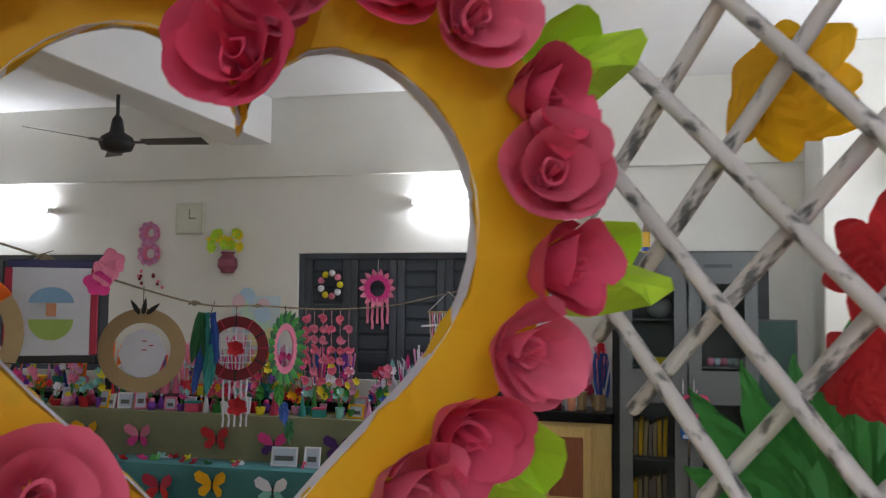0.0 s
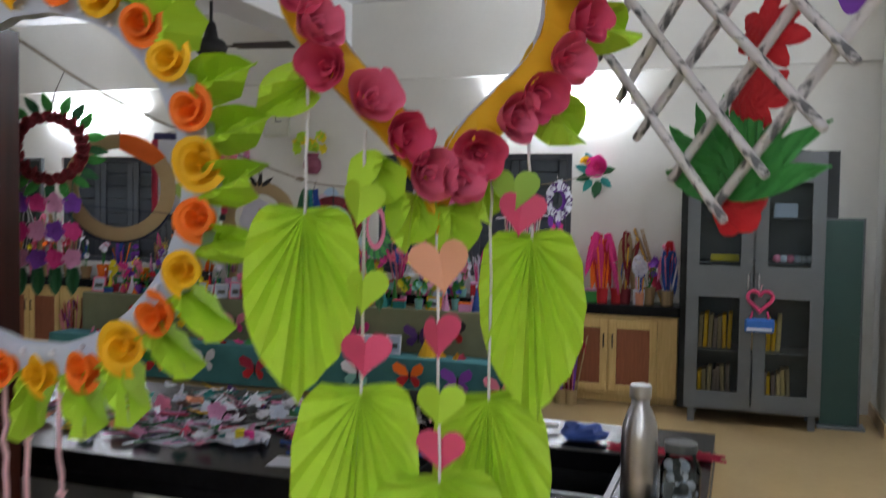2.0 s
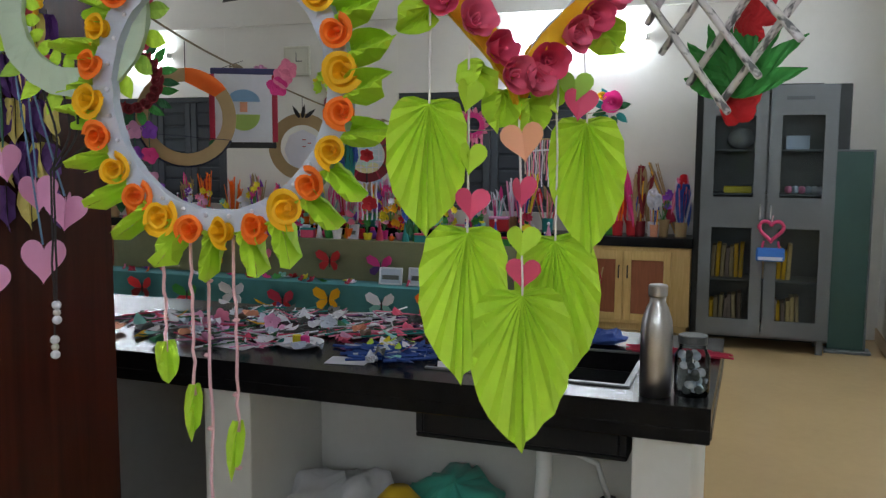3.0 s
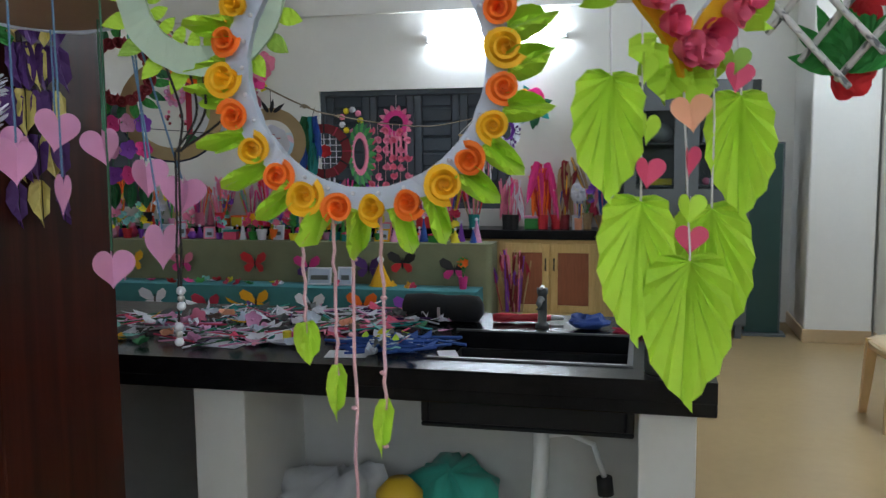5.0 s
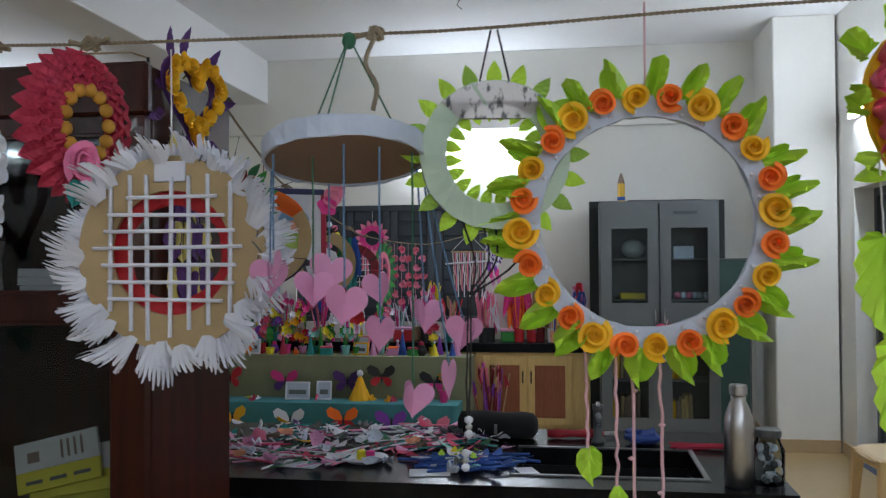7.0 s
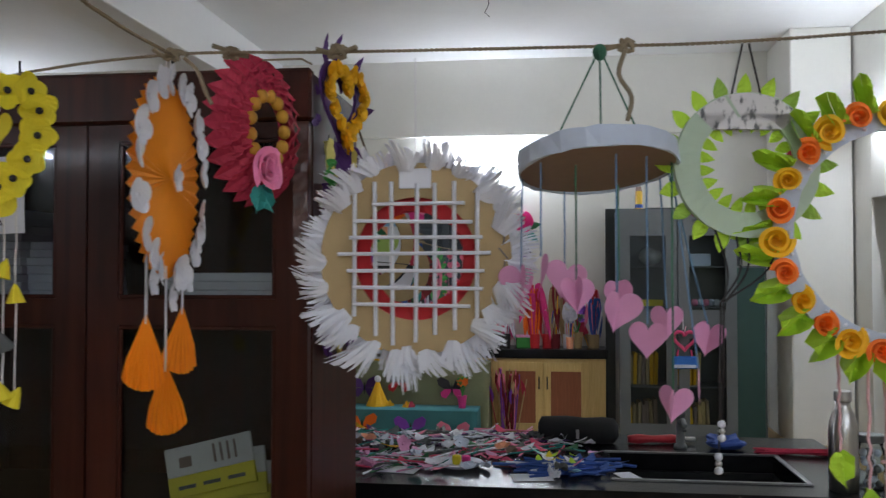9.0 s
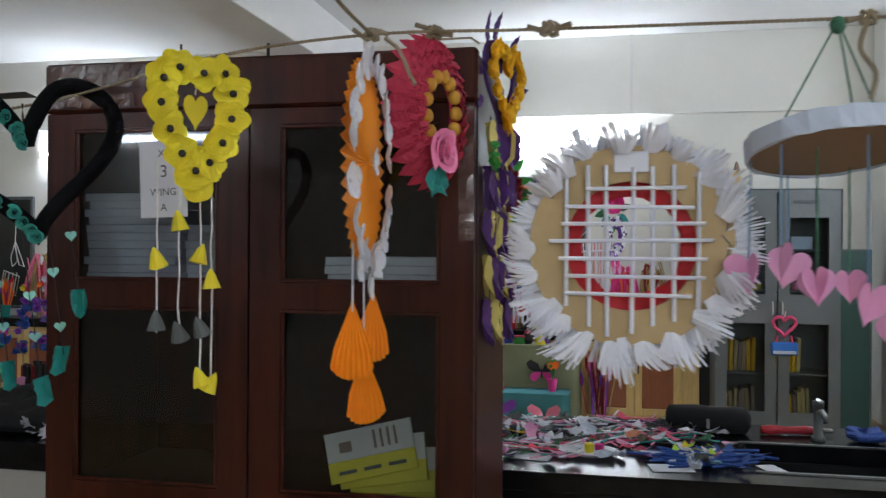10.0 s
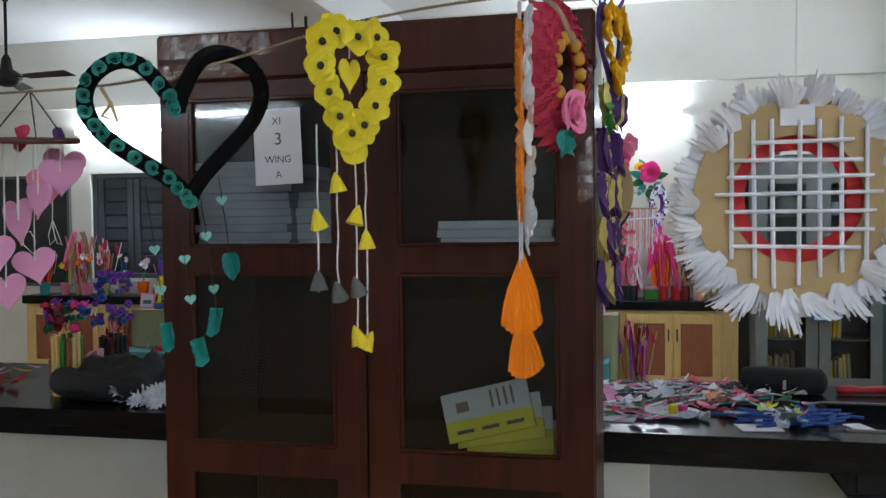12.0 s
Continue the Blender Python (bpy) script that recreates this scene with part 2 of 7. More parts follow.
def smooth_path(pts, n=6):
    """Points of a smooth curve through pts."""
    P = [Vector(p) for p in pts]
    P = [2 * P[0] - P[1]] + P + [2 * P[-1] - P[-2]]
    out = []
    for i in range(1, len(P) - 2):
        for k in range(n):
            t = k / n
            a, b, c, d = P[i - 1], P[i], P[i + 1], P[i + 2]
            out.append(tuple(0.5 * (2 * b + (c - a) * t + (2 * a - 5 * b + 4 * c - d) * t * t + (3 * b - a - 3 * c + d) * t ** 3)))
    out.append(tuple(P[-2]))
    return out


def band(inner, outer, th):
    """A closed flat band between two loops of (x, z), th thick along y."""
    n = len(inner)
    v = [(x, -th / 2, z) for x, z in inner] + [(x, -th / 2, z) for x, z in outer] + [(x, th / 2, z) for x, z in inner] + [(x, th / 2, z) for x, z in outer]
    f = []
    for i in range(n):
        k = (i + 1) % n
        f += [(i, k, n + k, n + i), (2 * n + k, 2 * n + i, 3 * n + i, 3 * n + k), (n + i, n + k, 3 * n + k, 3 * n + i), (k, i, 2 * n + i, 2 * n + k)]
    return v, f


def circle(r, n=48, sx=1.0):
    return [(r * sx * math.cos(2 * math.pi * i / n), r * math.sin(2 * math.pi * i / n)) for i in range(n)]


def heart(w, n=64, h=1.0):
    """A heart's outline, w wide, its middle at the origin."""
    out = []
    for i in range(n):
        t = 2 * math.pi * i / n
        x = 16 * math.sin(t) ** 3
        z = 13 * math.cos(t) - 5 * math.cos(2 * t) - 2 * math.cos(3 * t) - math.cos(4 * t)
        out.append((x * w / 32, (z + 2.5) * w / 32 * h))
    return out


def crumple(g, amount, seed=0):
    """The same shape with each point pushed a little, for hand-wrapped paper."""
    rnd = random.Random(seed)
    return [tuple(c + rnd.uniform(-amount, amount) for c in p) for p in g[0]], g[1]


def twisted(pts, r, pitch=0.016):
    """A cord of two strands laid round each other along the points."""
    P = [Vector(p) for p in pts]
    fine, run = [], 0.0
    for a, b in zip(P, P[1:]):
        n = max(1, int((b - a).length / (pitch / 5)))
        n = min(n, 40)
        for k in range(n):
            fine.append((a.lerp(b, k / n), (b - a).normalized(), run + (b - a).length * k / n))
        run += (b - a).length
    fine.append((P[-1], (P[-1] - P[-2]).normalized(), run))
    gs = []
    for ph in (0, math.pi):
        line = []
        for p, d, l in fine:
            u = d.cross(Vector((0, 0, 1))).normalized()
            w = d.cross(u)
            a = 2 * math.pi * l / pitch + ph
            line.append(p + r * 0.55 * (math.cos(a) * u + math.sin(a) * w))
        gs.append(tube(line, r * 0.62, 5))
    return join(*gs)


def plate(loop, th):
    """A flat shape cut from sheet, th thick along y."""
    n = len(loop)
    v = [(x, -th / 2, z) for x, z in loop] + [(x, th / 2, z) for x, z in loop]
    f = [tuple(range(n))[::-1], tuple(range(n, 2 * n))] + [(i, (i + 1) % n, n + (i + 1) % n, n + i) for i in range(n)]
    return v, f


def ball(r, n=10, squash=1.0):
    prof = [(max(0.02 * r, r * math.sin(math.pi * i / n)), -r * squash * math.cos(math.pi * i / n)) for i in range(n + 1)]
    return lathe(prof, n + 2)


def rose_geo(r, h, turns=2.6, seed=0, wob=0.08, flare=1.0):
    """A paper rose rolled from one scalloped strip, opening towards -y."""
    rnd = random.Random(seed)
    n, rows = int(turns * 17), 5
    ph = rnd.uniform(0, 6)
    v, f = [], []
    for i in range(n + 1):
        t = i / n
        a = 2 * math.pi * turns * t + ph
        scal = math.sin(a * 1.37 + ph) * wob + math.sin(a * 2.9) * wob * 0.5
        rt = r * (0.13 + 0.87 * t ** 0.9) * (1 + scal)
        rb = r * (0.1 + 0.42 * t)
        ht = h * (1.0 - 0.45 * t + scal * 0.9)
        for j in range(rows):
            s = j / (rows - 1)
            rr = rb + (rt - rb) * s ** 1.5
            hh = ht * (1 - (1 - s) ** 1.7)
            if j == rows - 1:
                rr += r * 0.09 * flare * t
                hh -= h * 0.1 * t
            v.append((rr * math.cos(a), -hh, rr * math.sin(a)))
    for i in range(n):
        for j in range(rows - 1):
            k = i * rows + j
            f.append((k, k + 1, k + rows + 1, k + rows))
    disc = lathe([(r * 0.02, -0.001), (r * 0.55, 0.0), (r * 0.5, 0.002)], 12)
    return join((v, f), at(disc, 0, 0, 0, 90))


def cup_rose_petals(r, h, seed=0, petals=7):
    """The rolled heart and the broad cupped petals of a rose that opens towards -y."""
    rnd = random.Random(seed)
    gs = [rose_geo(r * 0.36, h * 0.92, 1.7, seed, 0.1)]
    for p in range(petals):
        ring = 0 if p < 3 else 1
        a0 = (p if ring == 0 else p - 3) * 2 * math.pi / (3 if ring == 0 else petals - 3) + rnd.uniform(-0.3, 0.3) + ring
        R = r * (0.74 if ring == 0 else 1.06) * rnd.uniform(0.92, 1.1)
        H = h * (1.05 if ring == 0 else 0.9) * rnd.uniform(0.8, 1.2)
        wid = 1.5 if ring == 0 else 1.2
        v, f = [], []
        nu, nv = 8, 5
        for i in range(nu + 1):
            u = i / nu * 2 - 1
            for j in range(nv + 1):
                s = j / nv
                ww = wid * (0.55 + 0.45 * s) * (1 - 0.15 * s ** 4)
                a = a0 + u * ww
                edge = 1 - 0.12 * abs(u) ** 3 + 0.05 * s * math.sin(4 * u + 2 * p)
                rr = R * (0.16 + 0.84 * s ** 0.8) * edge + (R * 0.05 if j == nv else 0)
                hh = H * (s ** 1.6) * edge - (H * 0.1 if j == nv else 0) + 0.05 * H * math.sin(3 * u + p)
                v.append((rr * math.cos(a), -hh, rr * math.sin(a)))
        for i in range(nu):
            for j in range(nv):
                k = i * (nv + 1) + j
                f.append((k, k + 1, k + nv + 2, k + nv + 1))
        gs.append((v, f))
    return gs


def cup_rose_geo(r, h, seed=0, petals=7):
    return join(*cup_rose_petals(r, h, seed, petals))


def fan_leaf(L, W, pleats=22, amp=0.004, bend=0.0, full=0.9, seed=0):
    """A leaf of pleated paper hanging along -z from its stalk at the origin, facing -y."""
    rnd = random.Random(seed)
    n = pleats * 2
    out = []
    for i in range(n + 1):
        q = (i / n * 2 - 1) * math.pi
        side = -1 if q < 0 else 1
        u = 1 - abs(q) / math.pi  # 1 at the stalk, 0 at the tip
        x = W / 2 * max(0.0, math.sin(math.pi * (1 - u) ** full)) ** (0.75 + 0.6 * max(0, 0.5 - u)) * (1 - 0.55 * (1 - u) ** 7)
        z = 0.06 * L * math.sin(math.pi * min(1, 2.2 * (1 - u))) - 0.95 * L * (0.5 - 0.5 * math.cos(math.pi * (1 - u) ** 1.05)) - 0.07 * L * (1 - u) ** 14
        out.append((side * x, z))
    stalk = (0.0, -0.03 * L)
    rows = 4
    v, f = [(stalk[0], -amp, stalk[1])], []
    for i, (x, z) in enumerate(out):
        sg = (1 if i % 2 else -1)
        for j in range(1, rows + 1):
            s = j / rows
            px, pz = stalk[0] + (x - stalk[0]) * s, stalk[1] + (z - stalk[1]) * s
            d = math.hypot(px - stalk[0], pz - stalk[1]) / L
            py = sg * amp * min(1, 0.25 + s) * (1 - 0.35 * s) - bend * L * d * d + 0.06 * bend * math.sin(9 * px / W)
            v.append((px, py + rnd.uniform(-1, 1) * amp * 0.2, pz))
    for i in range(n):
        a, b = 1 + i * rows, 1 + (i + 1) * rows
        f.append((0, a, b))
        for j in range(rows - 1):
            f.append((a + j, a + j + 1, b + j + 1, b + j))
    return v, f


def small_leaf(L, W, bend=0.2, fold=0.18, blunt=0.8):
    """A small pointed leaf along +z with a fold down its middle and slanting creases."""
    v, f = [], []
    n = 9
    for i in range(n + 1):
        s = i / n
        w = W / 2 * (math.sin(math.pi * (0.03 + 0.94 * s) ** (0.8 if blunt > 0.6 else 1.15)) ** blunt) * (1 - 0.12 * s)
        y = -bend * L * s * s
        zig = 0.012 * L * (1 if i % 2 else -1)
        v += [(-w, y + fold * w + zig, L * (s - 0.04)), (-w * 0.5, y + fold * w * 0.5 - zig, L * s), (0, y, L * s), (w * 0.5, y + fold * w * 0.5 - zig, L * s), (w, y + fold * w + zig, L * (s - 0.04))]
    for i in range(n):
        for j in range(4):
            k = i * 5 + j
            f.append((k, k + 1, k + 6, k + 5))
    return v, f


def petal_flower(r, petals=6, cup=0.35, w=0.5, seed=0):
    """A flat paper flower of separate petals facing -y."""
    rnd = random.Random(seed)
    v, f = [(0, 0, 0)], []
    for i in range(petals):
        p = small_leaf(r * rnd.uniform(0.9, 1.1), r * w * 1.3, cup, -0.15, 0.5)
        pv, pf = at(p, 0, rnd.uniform(-0.02, 0.02) * r, 0, 0, 360 * i / petals + rnd.uniform(-8, 8), 0)
        k = len(v) - 5
        v += pv[5:]
        for face in pf:
            ring = [0 if j < 5 else j + k for j in face]
            f.append(tuple(j for n, j in enumerate(ring) if j != ring[n - 1]))
    k = len(v)
    bv, bf2 = at(ball(r * 0.16, 8, 0.6), 0, -0.06 * r, 0, 90)
    v += bv
    f += [tuple(j + k for j in face) for face in bf2] + [(0, k, k + 1)]
    return v, f


def paper_heart3d(w, wings=5, seed=0):
    """Folded paper hearts glued back to back round one upright line."""
    rnd = random.Random(seed)
    half = [(x, z) for x, z in heart(w, 40) if x >= -1e-6]
    half.sort(key=lambda p: -math.atan2(p[1] + 0.05 * w, p[0] + 1e-6))
    gs = []
    for k in range(wings):
        a = 2 * math.pi * k / wings + rnd.uniform(-0.25, 0.25)
        v = [(0, 0, 0)]
        for x, z in half:
            c = 0.12 * x * x / w
            v.append((x * math.cos(a) - c * math.sin(a), x * math.sin(a) + c * math.cos(a), z))
        gs.append((v, [(0, i, i + 1) for i in range(1, len(half))]))
    return join(*gs)


def fringe_tongue(L, W, fingers=8, seed=0):
    """A tongue of soft white paper along +z, cupped and creased, its outer edge snipped into a comb."""
    rnd = random.Random(seed)
    v, f = [], []
    curl, cup, cut = rnd.uniform(-0.1, 0.5), rnd.uniform(0.12, 0.42) * rnd.choice((-1, 1)), rnd.uniform(0.44, 0.58)
    lean = rnd.uniform(-0.3, 0.3)
    crease = [rnd.uniform(-0.05, 0.05) for _ in range(fingers + 1)]
    for i in range(fingers):
        t0, t1 = i / fingers * 2 - 1, (i + 1) / fingers * 2 - 1
        tm = (t0 + t1) / 2
        top = (1.0 - 0.38 * tm * tm) * rnd.uniform(0.88, 1.06)
        bend, slip = rnd.uniform(-0.14, 0.2), rnd.uniform(-0.04, 0.04)
        k = len(v)
        for r2, s in enumerate((0.0, 0.3, cut, (cut + top) / 2, top)):
            shrink = (1, 1, 0.95, 0.7, 0.3)[r2]
            half = (t1 - t0) / 2 * shrink
            for tt, c in ((tm - half, crease[i]), (tm + half, crease[i + 1])):
                wid = 0.24 + 0.2 * min(1.0, s / 0.5) + 0.3 * max(0.0, s - 0.45)
                y = -L * curl * s * s - cup * W * (1 - tt * tt) * (0.4 + s) + c * L * 3 * s - (L * bend * (s - cut) if r2 > 2 else 0)
                v.append((tt * W * wid + lean * L * 0.2 * s * s + (slip * W if r2 == 4 else 0), y, s * L))
        for r2 in range(4):
            f.append((k + 2 * r2, k + 2 * r2 + 1, k + 2 * r2 + 3, k + 2 * r2 + 2))
    return v, f


def frame_plate(x0, x1, z0, z1, y0, y1, holes, along_y=False):
    """An upright sheet from y0 to y1 in depth with rectangular holes (x0, x1, z0, z1), as one connected mesh."""
    xs2 = sorted({x0, x1, *[h[0] for h in holes], *[h[1] for h in holes]})
    zs2 = sorted({z0, z1, *[h[2] for h in holes], *[h[3] for h in holes]})
    nx, nz = len(xs2) - 1, len(zs2) - 1

    def solid_at(i, j):
        if not (0 <= i < nx and 0 <= j < nz):
            return False
        cx, cz = (xs2[i] + xs2[i + 1]) / 2, (zs2[j] + zs2[j + 1]) / 2
        return not any(h[0] < cx < h[1] and h[2] < cz < h[3] for h in holes)

    m2 = (nx + 1) * (nz + 1)
    v = [(x, y, z) for y in (y0, y1) for z in zs2 for x in xs2]
    f = []
    for j in range(nz):
        for i in range(nx):
            if not solid_at(i, j):
                continue
            a, b = j * (nx + 1) + i, j * (nx + 1) + i + 1
            c, d = b + nx + 1, a + nx + 1
            f += [(a, b, c, d), (d + m2, c + m2, b + m2, a + m2)]
            for di, dj, p, r in ((0, -1, b, a), (1, 0, c, b), (0, 1, d, c), (-1, 0, a, d)):
                if not solid_at(i + di, j + dj):
                    f.append((p, r, r + m2, p + m2))
    if along_y:
        v = [(y, x, z) for x, y, z in v]
    return v, f


MESHES = {}


def mesh_of(g, material, smooth=False, key=None):
    if key and (key, material.name) in MESHES:
        return MESHES[(key, material.name)]
    me = bpy.data.meshes.new("mesh")
    me.from_pydata(g[0], [], g[1])
    me.materials.append(material)
    if smooth:
        me.polygons.foreach_set("use_smooth", [True] * len(me.polygons))
    me.update()
    if key:
        MESHES[(key, material.name)] = me
    return me


def part(name, g, material, parent, label="", smooth=False, m=None, key=None):
    ob = new(name, mesh_of(g, material, smooth, key))
    ob.parent = parent
    if m is not None:
        ob.matrix_basis = m
    if label:
        ob["label"] = label
    return ob


def rose_part(r, h, seed, petals, material, parent, m, key, label=""):
    """A cupped rose as a part, each of its petals a sub-part."""
    gs = cup_rose_petals(r, h, seed, petals)
    core = part("rose", gs[0], material, parent, label, False, m, key + "core")
    for i, g in enumerate(gs[1:]):
        part("petal", g, material, core, "", True, None, "%s_%d" % (key, i))
    return core


def thing(name, label, category, m=None, group="", kind=""):
    ob = new(name)
    ob.empty_display_size = 0.05
    ob.matrix_basis = m if m is not None else Matrix()
    return tagged(ob, label, category, group, kind)


def solid(name, g, material, label, category, m=None, group="", kind="", smooth=False, key=None):
    ob = new(name, mesh_of(g, material, smooth, key))
    if m is not None:
        ob.matrix_basis = m
    return tagged(ob, label, category, group, kind)


# ---- the room ----
X0, X1, Y0, Y1, H = -10.4, 1.12, -4.5, 7.14, 3.42


def structure(name, g, material, label, category):
    return solid(name, g, material, label, category, kind="structure")


structure("floor", slab(X0, X1, Y0, Y1, -0.12, 0.0, 0.001), FLOOR, "smooth tan floor with a faint shine", "floor")
structure("ceiling", slab(X0 - 0.2, X1 + 0.2, Y0 - 0.2, Y1 + 0.2, H, H + 0.15, 0.001), CEIL, "white painted flat ceiling", "ceiling")
structure("ceiling_beam", slab(-4.17, -3.79, Y0, Y1 - 0.05, 3.01, H, 0.006), CEIL, "white painted beam under the ceiling", "beam")
WINDOWS = [(-7.19, -5.43), (-3.535, -1.735)]
WZ0, WZ1 = 0.95, 2.035
far = []
xs = [X0 - 0.2, -7.19, -5.43, -3.535, -1.735, X1 + 0.2]
for i in range(5):
    if i in (1, 3):
        far.append(slab(xs[i], xs[i + 1], Y1, Y1 + 0.2, 0, WZ0, 0.001))
        far.append(slab(xs[i], xs[i + 1], Y1, Y1 + 0.2, WZ1, H, 0.001))
    else:
        far.append(slab(xs[i], xs[i + 1], Y1, Y1 + 0.2, 0, H, 0.001))
structure("wall_north", join(*far), WALL, "cream painted wall with two shuttered windows", "wall")
structure("wall_beam", slab(X0, 0.63, Y1 - 0.05, Y1 - 0.001, 2.712, H, 0.004), WALL, "cream painted beam along the top of the wall", "beam")
structure("wall_south", slab(X0 - 0.2, X1 + 0.2, Y0 - 0.2, Y0, 0, H, 0.001), WALL, "plain cream painted wall", "wall")
structure("wall_west", slab(X0 - 0.2, X0, Y0, Y1, 0, H, 0.001), WALL, "plain cream painted wall", "wall")
structure("wall_east", join(slab(X1, X1 + 0.3, Y0, 4.95, 0, H, 0.001), slab(X1, X1 + 0.3, 6.03, Y1, 0, H, 0.001), slab(X1, X1 + 0.3, 4.95, 6.03, 2.02, H, 0.001)), WALL, "cream painted wall with a door", "wall")
structure("pillar", slab(0.63, 1.1, 6.36, Y1, 0, H, 0.01), WALL, "cream painted square pillar in the corner", "pillar")
structure("skirting", join(slab(0.615, 1.1, 6.345, 6.36, 0, 0.1), slab(0.615, 0.63, 6.36, Y1, 0, 0.1), slab(1.105, X1, 6.03, 6.34, 0, 0.1)), SKIRT, "low tan skirting round the pillar", "skirting")

door = thing("door_1", "dark slate blue closed door in the side wall", "door", pose(0, 0, 0), kind="structure")
part("door_leaf", slab(1.28, 1.32, 5.01, 5.97, 0.01, 1.96), SHUTTER, door)
part("door_frame", frame_plate(4.95, 6.03, 0.0, 2.02, 1.26, 1.36, [(5.01, 5.97, 0.005, 1.96)], True), SHUTTERF, door)
for z0, z1 in ((0.14, 0.9), (1.02, 1.84)):
    part("door_panel", slab(1.27, 1.28, 5.12, 5.86, z0, z1, 0.004), SHUTTERF, door)
part("door_handle", join(slab(1.24, 1.28, 5.88, 5.9, 1.0, 1.02), slab(1.235, 1.25, 5.78, 5.9, 1.0, 1.02)), STEEL, door)


def window(name, x0, x1):
    w = thing(name, "closed slate blue shuttered window with four leaves", "window", pose(0, 0, 0), kind="structure")
    y = Y1 + 0.03
    part("window_frame", join(slab(x0, x0 + 0.05, y, y + 0.08, WZ0, WZ1), slab(x1 - 0.05, x1, y, y + 0.08, WZ0, WZ1), slab(x0 + 0.05, x1 - 0.05, y, y + 0.08, WZ1 - 0.05, WZ1), slab(x0 + 0.05, x1 - 0.05, y, y + 0.08, WZ0, WZ0 + 0.05)), SHUTTERF, w)
    n = 4
    step = (x1 - x0 - 0.1) / n
    for i in range(n):
        a = x0 + 0.05 + i * step
        leaf = part("shutter_leaf", slab(a + 0.004, a + step - 0.004, y + 0.045, y + 0.06, WZ0 + 0.054, WZ1 - 0.054), SHUTTER, w)
        part("stile", join(slab(a + 0.004, a + 0.07, y + 0.015, y + 0.045, WZ0 + 0.054, WZ1 - 0.054), slab(a + step - 0.07, a + step - 0.004, y + 0.015, y + 0.045, WZ0 + 0.054, WZ1 - 0.054)), SHUTTERF, leaf)
        for k in range(7):
            z = WZ0 + 0.12 + k * 0.135
            part("slat", slab(a + 0.075, a + step - 0.075, y + 0.025, y + 0.044, z, z + 0.115, 0.008), SHUTTER, leaf)
    part("window_back", slab(x0, x1, y + 0.085, y + 0.1, WZ0, WZ1), BLACK, w)
    return w


window("window_1", *WINDOWS[0])
window("window_2", *WINDOWS[1])


def wall_or_fill_tube(x, y, z, rz):
    """A batten with a glowing tube, a real one or unseen fill; it runs along its own x axis, its back towards +y."""
    t = thing("wall_or_fill_tube", "glowing white fluorescent tube on a slim batten, real or added fill", "tube light", pose(x, y, z, 0, 0, rz), group="tube lights on the walls")
    part("batten", slab(-0.63, 0.63, -0.03, -0.001, -0.02, 0.02), WHITEPL, t)
    for s in (-1, 1):
        part("lamp_holder", slab(s * 0.62 - 0.012, s * 0.62 + 0.012, -0.075, -0.03, -0.02, 0.02), WHITEPL, t)
    part("glass_tube", at(lathe([(0.013, -0.6), (0.0145, -0.59), (0.0145, 0.59), (0.013, 0.6)], 14), 0, -0.058, 0, 0, 90), TUBE, t, "glowing white tube", True)
    return t


wall_or_fill_tube(-1.86, Y1, 2.46, 0)
wall_or_fill_tube(-6.7, Y1, 2.46, 0)
wall_or_fill_tube(X1, 5.3, 2.54, -90)
wall_or_fill_tube(-5.1, Y0, 2.44, 180)
# from here on unseen tubes, added to fill the room with light
wall_or_fill_tube(-1.2, Y0, 2.44, 180)
wall_or_fill_tube(0.35, Y0, 2.44, 180)
wall_or_fill_tube(X1, 3.5, 2.54, -90)
wall_or_fill_tube(X1, -2.2, 2.54, -90)
wall_or_fill_tube(X0, 2.0, 2.46, 90)

# a ceiling hook with a short wire
hook = thing("ceiling_hook", "small dark ceiling hook with a dangling wire", "hook", pose(-1.71, 5.25, H))
part("rose_cap", at(lathe([(0.04, -0.012), (0.045, 0)], 14), 0, 0, 0), BLACK, hook)
part("wire", tube([(0, 0, -0.01), (0.01, 0, -0.06), (-0.02, 0, -0.12), (0.015, 0, -0.15)], 0.003), BLACK, hook)


def fan(x, y, z, rz):
    f = thing("ceiling_fan", "dark brown three-bladed ceiling fan at rest", "ceiling fan", pose(x, y, z, 0, 0, rz), group="ceiling fans")
    part("rod", lathe([(0.012, 0.1), (0.012, H - z)], 10), BLACK, f)
    part("motor", lathe([(0.03, -0.07), (0.1, -0.05), (0.12, 0.0), (0.1, 0.04), (0.05, 0.07), (0.035, 0.16), (0.015, 0.19)], 20), BLACK, f, "", True)
    part("canopy", lathe([(0.02, H - z - 0.1), (0.06, H - z - 0.02), (0.06, H - z)], 14), BLACK, f)
    for k in range(3):
        bl = join(slab(0.1, 0.2, -0.02, 0.02, -0.006, 0.006), ([(0.19, -0.055, 0.008), (0.62, -0.07, 0.012), (0.63, 0.05, -0.012), (0.19, 0.045, -0.01), (0.19, -0.055, 0.013), (0.62, -0.07, 0.017), (0.63, 0.05, -0.007), (0.19, 0.045, -0.005)], [(0, 1, 2, 3), (7, 6, 5, 4), (0, 4, 5, 1), (1, 5, 6, 2), (2, 6, 7, 3), (3, 7, 4, 0)]))
        part("blade", bl, mat("fan_blade", (0.04, 0.03, 0.025), 0.4) if k == 0 and "fan_blade" not in bpy.data.materials else bpy.data.materials["fan_blade"], f, "", False, pose(0, 0, 0, 0, 0, 120 * k))
    return f


fan(-4.01, 5.18, 2.68, 8)
fan(-6.64, 5.27, 2.7, -4)

# ---- wall counter, tables and cupboards at the far wall ----
CTX0, CTX1 = -7.72, -0.8
